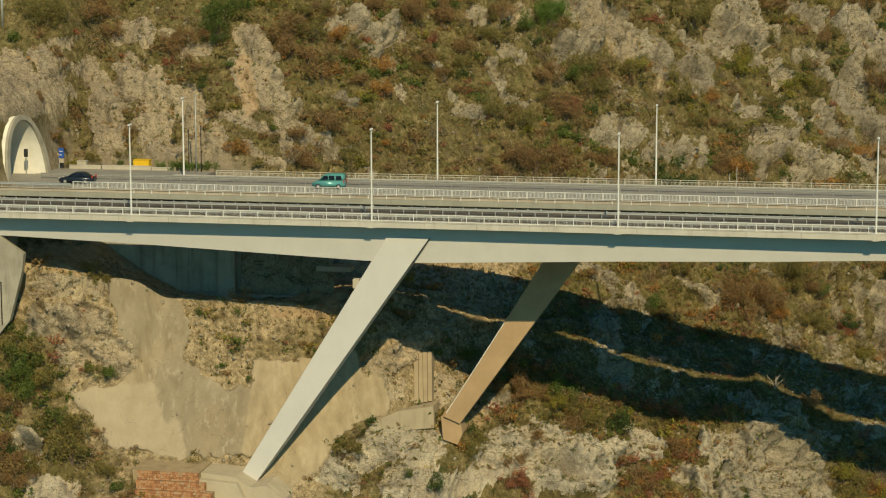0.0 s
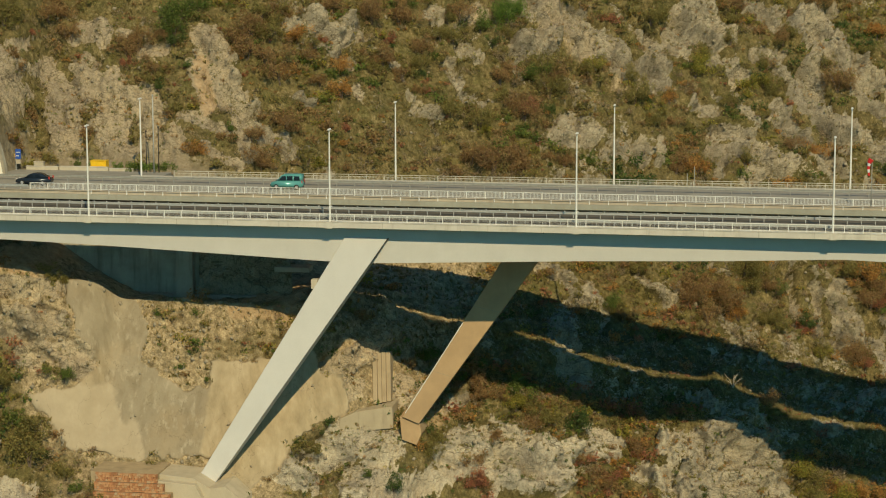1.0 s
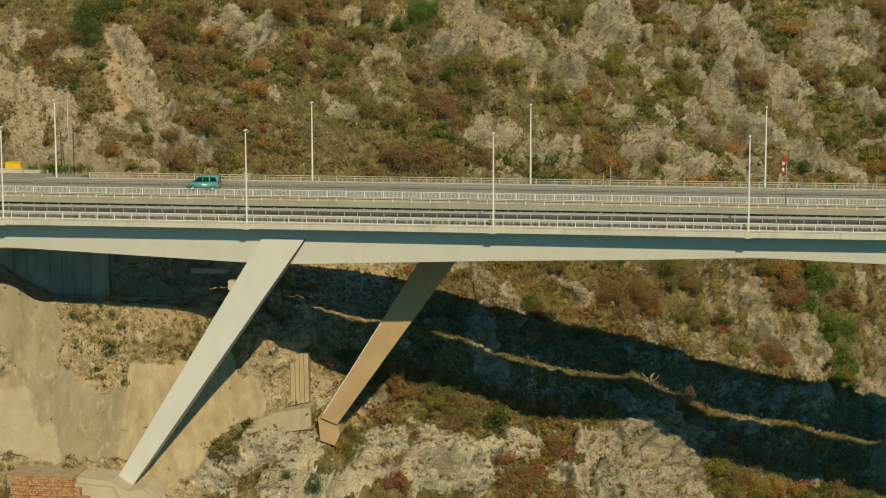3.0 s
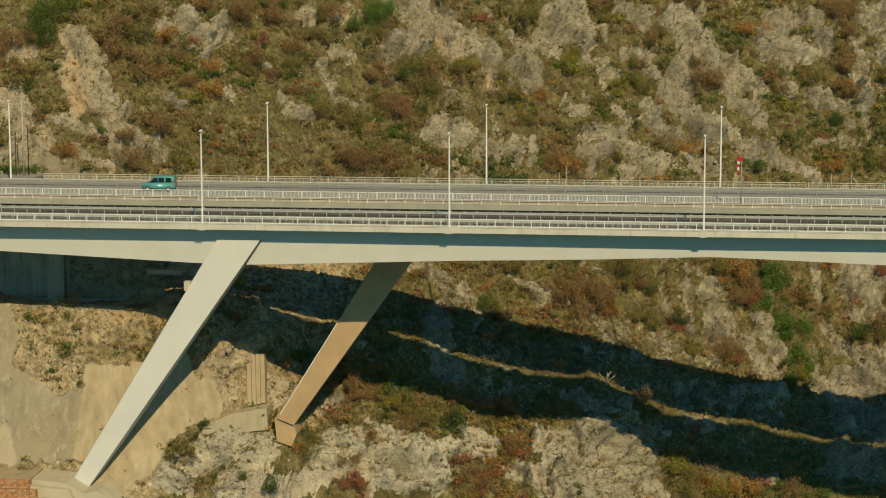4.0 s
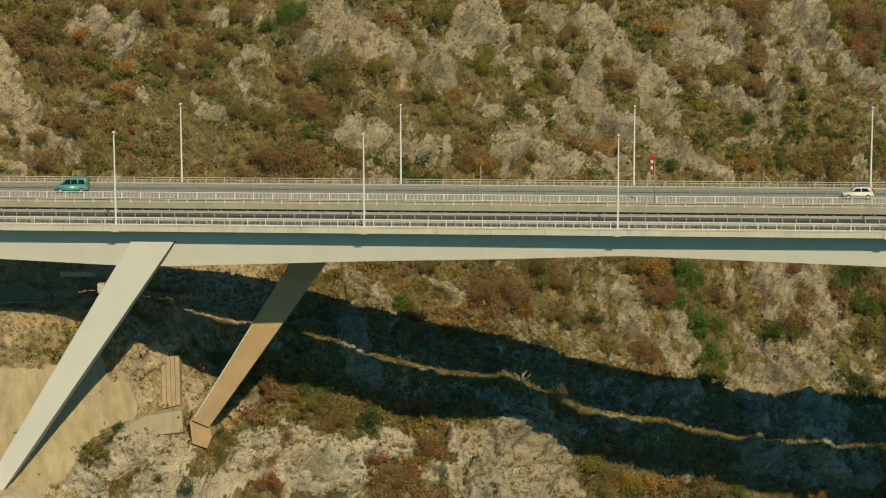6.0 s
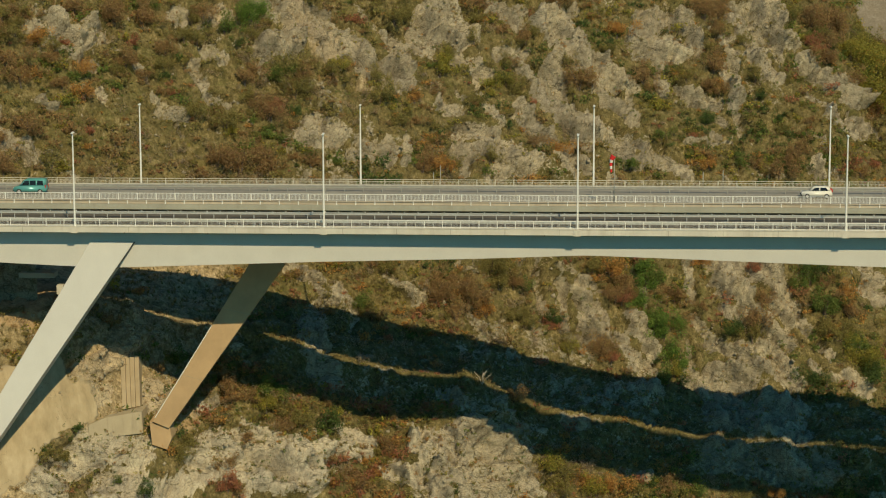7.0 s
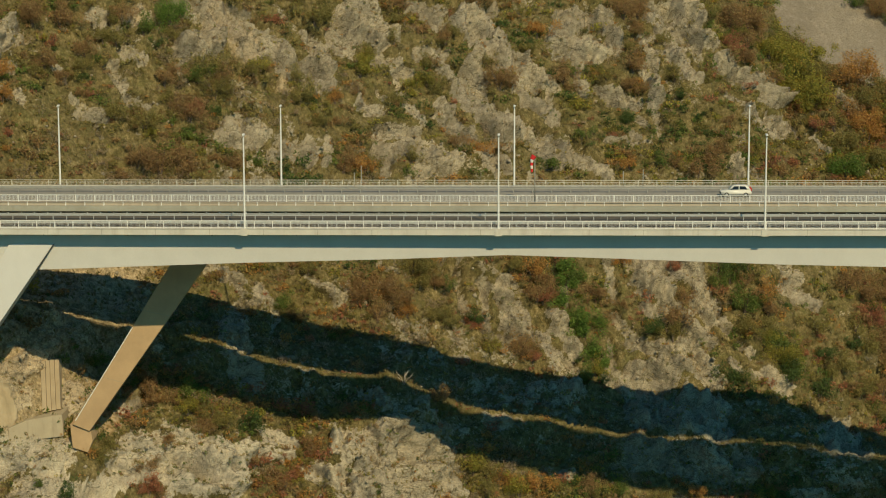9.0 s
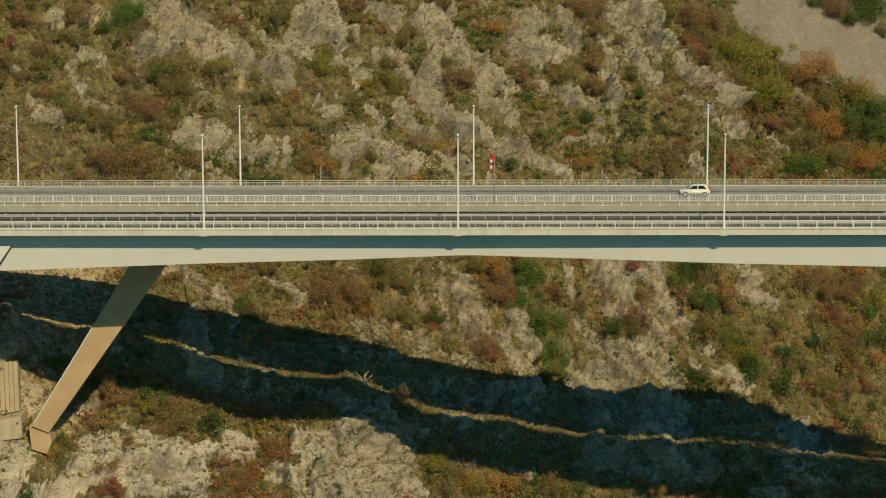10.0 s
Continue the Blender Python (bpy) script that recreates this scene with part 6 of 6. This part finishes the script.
SHRUBS_EAST_WOOD_B = [("R", 55.6, 97, -22.7, 1.8), ("E", 56.1, 93.7, -28.2, 2), ("E", 57.9, 94.2, -29.1, 1.5), ("O", 54, 91.1, -29.6, 1.8), ("O", 48, 86.5, -28.7, 2.2),
                      ("R", 60, 97.3, -25.8, 2.5), ("R", 61.2, 99, -23.8, 2), ("D", 57.5, 95.2, -27, 1.3), ("D", 61.4, 96.9, -27.5, 1), ("G", 63.2, 94.8, -32.6, 3.1),
                      ("L", 63.7, 97.3, -28.8, 1.8), ("N", 61.2, 95.7, -29.3, 1.3), ("R", 59.5, 93.1, -32.1, 2.5), ("D", 53.3, 89.2, -31.5, 1.2), ("O", 55.6, 90.4, -32.7, 2),
                      ("R", 57.7, 91.8, -32.5, 2), ("O", 51.5, 85.5, -34.4, 2), ("E", 60, 91.1, -35.8, 1.5), ("N", 64.1, 93.8, -35.1, 1.8), ("N", 61.4, 100.1, -22.3, 2.1),
                      ("N", 60.5, 100.6, -20.8, 1.5), ("Y", 64.8, 99, -26.8, 2.1), ("O", 59.3, 91.2, -34.9, 1.8), ("R", 57.9, 88.3, -38.3, 1.8)]
SHRUBS_EAST_WOOD_C = [("O", 54, 85.4, -38, 2), ("G", 63, 89.5, -41.3, 1.3), ("D", 58.4, 85.6, -42.8, 1.5), ("R", 61.8, 90.2, -39, 2), ("O", 61.8, 85.6, -44.9, 1.7),
                      ("R", 57.2, 68.2, -41.8, 2.1), ("O", 56.8, 85.6, -41.4, 1.7), ("N", 57.7, 62.6, -41.7, 1.6)]
SHRUBS_LOWER_BANK_A = [("G", -38.2, 26.6, -25.8, 1.9), ("L", -38, 27.8, -24.9, 1.1), ("Y", -38.4, 25.5, -26.7, 1.4), ("R", -39.8, 25.6, -25.9, 1.2), ("O", -35.7, 25.4, -28.3, 1.9),
                       ("R", -36.4, 23.8, -29.3, 1.8), ("O", -33.6, 25.4, -29.7, 1.8), ("D", -31.1, 28, -30.1, 2), ("Y", -34.8, 29.1, -25.4, 0.9), ("R", -31.5, 31, -26.9, 1.1),
                       ("R", -30.8, 31.1, -27.6, 0.9), ("R", -32.2, 24.4, -32.1, 1.2), ("E", -30.8, 24.4, -33.6, 1.2), ("R", -26.7, 25.4, -37, 1.8), ("E", -26.9, 26.3, -36, 1.1),
                       ("O", -30.2, 23.4, -35.2, 1.1), ("R", -23.7, 31.1, -33.2, 1.6), ("R", -23.3, 34.7, -30.1, 1.1), ("L", -22.8, 33.9, -30.8, 0.7), ("O", -25.1, 30.6, -33.5, 0.9),
                       ("E", -27.2, 29, -33.5, 0.5), ("D", -15, 26.4, -37.6, 1.1), ("G", -12.9, 27.3, -38, 0.7), ("E", -24.4, 28.1, -35.6, 0.5)]
SHRUBS_LOWER_BANK_B = [("R", -8.3, 46.3, -30.1, 1.5), ("O", -6.9, 47.1, -31.2, 1.3), ("O", -8.8, 32.6, -38.3, 0.7), ("Y", -3, 41.2, -38.2, 1.9), ("O", -0.9, 41.4, -39, 1.9),
                       ("N", 1.4, 41.5, -40, 1.7), ("Y", 3, 40.9, -41.2, 1.9), ("N", 5, 42.5, -41, 1.7), ("O", -1.6, 38.7, -40.4, 1.7), ("G", 16.5, 47.3, -42.7, 1.7),
                       ("R", 12.6, 45.9, -42, 1.7), ("O", 14.2, 46, -42.6, 1.5), ("O", 22.1, 48.8, -43.9, 1.5), ("N", 26, 50.8, -43.9, 1.4), ("Y", 36.3, 53.6, -45.4, 1.4),
                       ("R", 38.6, 55, -45.3, 1.2), ("O", 8, 43.6, -41.6, 1.3)]
SHRUBS_LEG_FEET = [("O", -47.2, 14.6, -30.4, 1.5), ("O", -46.5, 16.5, -29.4, 1.2), ("R", -41.9, 17, -32.3, 1.4), ("E", -42.1, 15, -34.5, 1.7), ("R", -40.3, 15.6, -35.1, 1.5),
                   ("D", -50.6, 9, -33.6, 1.5), ("G", -53.4, 8.9, -31.8, 0.8), ("R", -43.5, 24.9, -24.6, 1.8), ("R", -42.6, 24.4, -25.5, 1.4), ("L", -45.1, 25.5, -23.5, 0.7),
                   ("G", -49.7, 26.5, -21.1, 1.4), ("O", -50.6, 25.7, -20.8, 1.1), ("L", -52.5, 24.8, -18.7, 0.6), ("R", -40.3, 20.9, -29.8, 1.2), ("O", -60.5, 7.3, -28.7, 0.8),
                   ("O", -59.4, 7.6, -29.3, 0.8), ("G", -61.7, 7.2, -27.7, 0.6)]
SHRUBS_WEST_BANK_A = [("G", -99.6, 2.8, -15.4, 1), ("O", -99.8, 1.5, -17.8, 2.4), ("G", -98.9, 0.9, -19.8, 2.4), ("G", -98, 0.1, -22.1, 2), ("O", -96.4, 1.2, -21, 1.9),
                      ("G", -89.5, 4.1, -20.3, 1.4), ("O", -91.3, 3.7, -19.6, 1), ("R", -99.6, -1.4, -23.8, 1.7), ("R", -99.4, -3.1, -27.4, 1.7), ("O", -93.6, -0.6, -27.4, 2.4),
                      ("O", -92.3, -0.8, -29.5, 2.4), ("G", -94.6, 0, -25.2, 1.7), ("O", -92, 0.8, -25.8, 1.5), ("R", -98, -3.9, -30, 2.2), ("O", -96.2, -3.5, -30.7, 1.7),
                      ("D", -90.4, 0.2, -29.1, 1.2), ("R", -98.2, -5.3, -31.9, 2), ("O", -87.9, -0.8, -30.9, 1.5), ("G", -86, -2.9, -31.9, 1.2), ("O", -84, -2.6, -31.7, 1.2),
                      ("R", -84.7, -5.1, -32.6, 1.2), ("G", -81.9, -4, -32.2, 0.7), ("O", -92, 7.9, -9.3, 1.2), ("O", -92.7, 8.3, -8.2, 1.2)]
SHRUBS_WEST_BANK_B = [("R", -101.2, 2.7, -14.6, 0.9), ("O", -90.6, 8.1, -9.7, 0.7), ("G", -80.1, 10.5, -13.4, 0.7), ("G", -75.2, 10.8, -13.3, 0.7), ("G", -76.4, 8, -19.3, 0.7),
                      ("R", -75.7, 7.6, -20.3, 0.6), ("G", -72.9, 7.5, -20.7, 0.5), ("O", -76.8, 7.5, -20.3, 0.5)]
# bushes on the far bank of the scree
SHRUBS_SCREE = [("G", 79.4, 196.6, 12.0, 4.5), ("G", 88.0, 204.0, 14.0, 5.0), ("R", 74.0, 196.0, 12.0, 2.6), ("G", 80.8, 195.4, 11.7, 3.8),
                ("R", 73.0, 194.7, 12.6, 2.7), ("G", 69.3, 195.8, 14.5, 2.0), ("G", 76.7, 193.8, 11.0, 2.5), ("O", 82.3, 192.9, 8.7, 2.0)]
# green bushes beside the tunnel road
ROADSIDE = [("L", -91.5, 32.4, 1.25, 0.8), ("G", -89.6, 32.2, 1.25, 1.0), ("L", -88.0, 32.6, 1.25, 1.2), ("L", -86.4, 32.0, 1.2, 1.0), ("G", -84.9, 32.4, 1.2, 1.1), ("Y", -88.8, 33.4, 1.25, 1.3), ("L", -95.0, 34.6, 1.3, 0.9),
            ("G", -97.6, 34.8, 1.3, 0.7), ("Y", -104.0, 34.2, 1.3, 1.0)]


def stems(bm, r, rng):
    for i in range(rng.randint(3, 5)):
        a, l = rng.uniform(0, 6.28), rng.uniform(0.3, 0.7)
        mid = Vector((math.cos(a) * 0.15 * r, math.sin(a) * 0.15 * r, 0.45 * r))
        tip = Vector((math.cos(a) * l * r, math.sin(a) * l * r, rng.uniform(0.7, 1.2) * r))
        tube(bm, (0, 0, -0.3 * r), mid, 0.05 * r, 0.035 * r, 5)
        tube(bm, mid, tip, 0.035 * r, 0.008 * r, 5)


def nearest_ground(x, z, y):
    d = (GP[..., 0] - x) ** 2 + (GP[..., 2] - z) ** 2 + (GP[..., 1] - y) ** 2
    i = np.unravel_index(np.argmin(d), d.shape)
    return GP[i]


crown_cache = {}
stem_cache = {}
PLANTED = (SHRUBS_TUNNEL_SIDE_A + SHRUBS_TUNNEL_SIDE_B + SHRUBS_TUNNEL_SIDE_C + SHRUBS_MID_SLOPE_A + SHRUBS_MID_SLOPE_B + SHRUBS_MID_SLOPE_C +
           SHRUBS_CLIFF_FOOT_A + SHRUBS_CLIFF_FOOT_B + SHRUBS_CLIFF_FOOT_C + SHRUBS_RIBS_A + SHRUBS_RIBS_B + SHRUBS_RIBS_C +
           SHRUBS_SHOULDER_A + SHRUBS_SHOULDER_B + SHRUBS_UNDER_SPAN_A + SHRUBS_UNDER_SPAN_B + SHRUBS_UNDER_SPAN_C + SHRUBS_EAST_WOOD_A +
           SHRUBS_EAST_WOOD_B + SHRUBS_EAST_WOOD_C + SHRUBS_LOWER_BANK_A + SHRUBS_LOWER_BANK_B + SHRUBS_LEG_FEET + SHRUBS_WEST_BANK_A +
           SHRUBS_WEST_BANK_B + SHRUBS_SCREE + ROADSIDE)
heaps = {key: [] for key in LEAVES}
smallest_kept = sorted((row[4] for row in PLANTED if row[4] < 2.5), reverse=True)[285]
for key, x, y, z, r in PLANTED:
    if (x, y, z) in [row[1:4] for row in ROADSIDE]:
        px, py, pz = x, y, z
    else:
        px, py, pz = nearest_ground(x, z, y) if y < 140 else (x, y, -22 + (y - 150 - 0.1 * (x - 60)) / 0.78 * 0.66 - 0.16 * (x - 60))
    if r <= smallest_kept:
        q = BIG[6 + rng.randrange(6)]
        heaps[key].append(turned(q, px, py, pz, r, rng.uniform(0.85, 1.15), rng.uniform(0, 6.28)))
        continue
    tree = base("shrub" if r < 2.5 else "tree", (px, py, pz), KINDS[key], "shrub" if r < 2.5 else "tree", "shrubs on the slope" if r < 2.5 else "trees on the slope")
    tree.scale = (r, r, r)
    tree.rotation_euler = (0, 0, rng.uniform(0, 6.28))
    v = rng.randrange(6) + (6 if r < 1.1 else 12 if r >= 2.5 else 0)
    if (key, v) not in crown_cache:
        crown_cache[key, v] = cloud("crown", [BIG[v]], M["leaf_" + key])
    if v not in stem_cache:
        bm = bmesh.new()
        stems(bm, 1.0, random.Random(v))
        stem_cache[v] = finish("trunk", bm, M["bark"])
    part("crown", crown_cache[key, v], None, tree)
    part("trunk", stem_cache[v], None, tree)

# leafless shrub on the lit terrace
bare_shrub = base("bare_shrub", nearest_ground(-12.0, -26.8, 43.6), "leafless pale grey shrub on a grassy terrace", "shrub")
twig_rng = random.Random(3)
for i in range(7):
    a, out_by, up_by = twig_rng.uniform(0, 6.28), twig_rng.uniform(0.5, 1.3), twig_rng.uniform(0.9, 1.9)
    bm = bmesh.new()
    elbow = Vector((0.35 * out_by * math.cos(a), 0.35 * out_by * math.sin(a), 0.55 * up_by))
    tip = Vector((out_by * math.cos(a), out_by * math.sin(a), up_by))
    tube(bm, (0, 0, -0.2), elbow, 0.06, 0.045, 6)
    tube(bm, elbow, tip, 0.045, 0.015, 6)
    tube(bm, elbow.lerp(tip, 0.4), tip + Vector((0.4 * math.sin(a), 0.3, 0.15)), 0.03, 0.012, 5)
    part("branch", bm, M["dead_wood"], bare_shrub)

# the rest of the scrub, too much to count
H, W = GX.shape
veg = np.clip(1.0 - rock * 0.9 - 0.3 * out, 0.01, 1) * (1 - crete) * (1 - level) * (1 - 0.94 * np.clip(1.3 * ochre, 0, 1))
veg = veg * (1 - 0.6 * out) * (0.25 + 0.95 * smooth01(fbm(GX / 4.5, gy / 4.5, gz / 4.5 + 9, 3), -0.35, 0.45))
in_view = (GX > -112) & (GX < 82) & (GP[..., 2] > -50) & (GP[..., 2] < 27)
under = (GX < -62) & (GS > 2.0) & (GS < 5.0)
strip = smooth01(GX, -62, -52) * (1 - smooth01(np.abs(GS - 3.0), 0.08, 0.22))
veg = veg * (1 - 0.75 * shade_bands) * (1 - 0.85 * strip)
weight = (veg * in_view * ~under).ravel()
weight /= weight.sum()
COUNT = 7000
pick = rs.choice(H * W, COUNT, p=weight, replace=False)
pos = GP.reshape(-1, 3)[pick]
tone = fbm(pos[:, 0] / 11, pos[:, 1] / 11, pos[:, 2] / 11, 3) + rs.normal(size=COUNT) * 0.38
for p, t in zip(pos, tone):
    x, y, z = p
    right = x + 0.4 * z > 34
    if z > -8 and x < -30:
        order = "BROOROORYG"
    elif right:
        order = "RNOEOYOYGG"
    elif z < -20 and x < -60:
        order = "BROOOOYGGD"
    elif z < -15:
        order = "BRNEOROYGD"
    else:
        order = "BRRNOOYOGD"
    key = order[int(min(9, max(0, (t + 0.75) / 1.5 * 10)))]
    r = rs.uniform(0.30, 1.0) ** 1.3 * (1.55 if right else 1.45)
    q = TWIGGY[rs.randint(4)] if key == "B" else CROWNS[rs.randint(8)]
    heaps[key].append(turned(q, x, y + 0.1, z - 0.12 * r, r, rs.uniform(0.75, 1.2), rs.uniform(0, 6.28)))
# low cushions that root in the cracks of the bare rock
COUNT = 3000
w4 = (np.clip(bare, 0, 1) * (1 - crete) * (1 - 0.5 * np.clip(ochre, 0, 1)) * (1 - level) * in_view * ~under * (0.35 + groove)).ravel()
pick = rs.choice(H * W, COUNT, p=w4 / w4.sum(), replace=False)
SMALL = [crown(52, 0.7, 0.20, 160 + i, 4) for i in range(6)]
for p in GP.reshape(-1, 3)[pick]:
    key = "BRROOOYGGN"[rs.randint(10)]
    r = rs.uniform(0.18, 0.55)
    heaps[key].append(turned(SMALL[rs.randint(6)], p[0], p[1], p[2] - 0.05, r, rs.uniform(0.7, 1.3), rs.uniform(0, 6.28)))
# green tufts on the pale rock round the leg feet
w6 = (np.exp(-((GX + 46) / 17.0) ** 4 - ((gz + 31) / 9.0) ** 4) * (GS < 1.98) * (1 - crete)).ravel()
for p in GP.reshape(-1, 3)[rs.choice(H * W, 620, p=w6 / w6.sum(), replace=False)]:
    key = "OGGYODGO"[rs.randint(8)]
    heaps[key].append(turned(SMALL[rs.randint(6)], p[0], p[1], p[2] - 0.05, rs.uniform(0.18, 0.48), rs.uniform(0.7, 1.2), rs.uniform(0, 6.28)))
# low tussocks and heath between the bushes
COUNT = 4200
w5 = (np.clip(1.0 - rock * 1.2, 0, 1) * (1 - crete) * (1 - level) * (1 - 0.95 * np.clip(1.3 * ochre, 0, 1)) * (1 - 0.8 * shade_bands) * (1 - 0.6 * strip) * in_view * ~under).ravel()
pick = rs.choice(H * W, COUNT, p=w5 / w5.sum(), replace=False)
TUSSOCK = [crown(60, 0.6, 0.19, 190 + i, 5) for i in range(6)]
for p in GP.reshape(-1, 3)[pick]:
    key = "BRROOOYONE"[rs.randint(10)]
    r = rs.uniform(0.35, 0.85)
    heaps[key].append(turned(TUSSOCK[rs.randint(6)], p[0], p[1], p[2] - 0.05, r, rs.uniform(0.7, 1.1), rs.uniform(0, 6.28)))
for key, heap in heaps.items():
    if not heap:
        continue
    ob = new("scrub", cloud("scrub", heap, M["leaf_" + key]))
    tagged(ob, LEAVES[key][0] + " scrub scattered over the rocky slope", "scrub", kind="stuff")

# dry grass tufts
n = 16000
w2 = (np.clip(1.1 - rock, 0.05, 1) * (1 - crete) * in_view * ~under).ravel()
pick = rs.choice(H * W, n, p=w2 / w2.sum(), replace=True)
pos = GP.reshape(-1, 3)[pick] + rs.normal(size=(n, 3)) * 0.05
blades = []
for k in range(5):
    lean = rs.normal(size=(n, 3)) * (0.16, 0.16, 0)
    tall = rs.uniform(0.22, 0.5, n)
    side = rs.normal(size=(n, 3)) * (0.05, 0.05, 0)
    off = rs.normal(size=(n, 3)) * (0.10, 0.10, 0)
    tip = pos + off + lean
    tip[:, 2] += tall
    blades.append(np.stack([pos + off - side, pos + off + side, tip + side * 0.3, tip - side * 0.3], 1).reshape(-1, 3))
M["straw"] = leaf_material("dry_grass", [(0.0, (0.10, 0.085, 0.03)), (0.4, (0.19, 0.155, 0.06)), (0.8, (0.28, 0.225, 0.11)), (1.0, (0.13, 0.13, 0.04))], 0.7, 1.25)
tagged(new("dry_grass", cloud("dry_grass", blades, M["straw"], 4)), "dry straw and olive grass tufts on the slope", "grass", kind="stuff")

# loose stones
n = 3000
w3 = (in_view * ~under * (1 - level) * (0.25 + 0.75 * smooth01(rock, 0.15, 0.5) + 1.5 * np.clip(ochre, 0, 1) * below) * (1 - 0.9 * crete)).ravel()
pick = rs.choice(H * W, n, p=w3 / w3.sum(), replace=True)
pos = GP.reshape(-1, 3)[pick]
cube = np.array([(x, y, z) for z in (-1, 1) for x, y in ((-1, -1), (1, -1), (1, 1), (-1, 1))], float)
faces = np.array([(3, 2, 1, 0), (4, 5, 6, 7), (0, 1, 5, 4), (1, 2, 6, 5), (2, 3, 7, 6), (3, 0, 4, 7)])
size = rs.uniform(0.06, 0.30, (n, 1, 1)) ** 1.1 * rs.uniform(0.6, 1.4, (n, 1, 3))
v = cube[None] * size * rs.uniform(0.5, 1.0, (n, 8, 1))
ang = rs.uniform(0, 6.28, n)
ca, sa = np.cos(ang)[:, None], np.sin(ang)[:, None]
v = np.stack([v[..., 0] * ca - v[..., 2] * sa, v[..., 1], v[..., 0] * sa + v[..., 2] * ca], -1) + pos[:, None, :]
quads = (faces[None] + 8 * np.arange(n)[:, None, None]).reshape(-1, 4)
M["rubble"] = plain("limestone_rubble", (0.29, 0.25, 0.18), 0.95, 0, 0.3, 1.5)
tagged(new("loose_stones", raw_mesh("loose_stones", v.reshape(-1, 3), quads, M["rubble"])), "loose grey limestone blocks on the slope", "stones", kind="stuff")
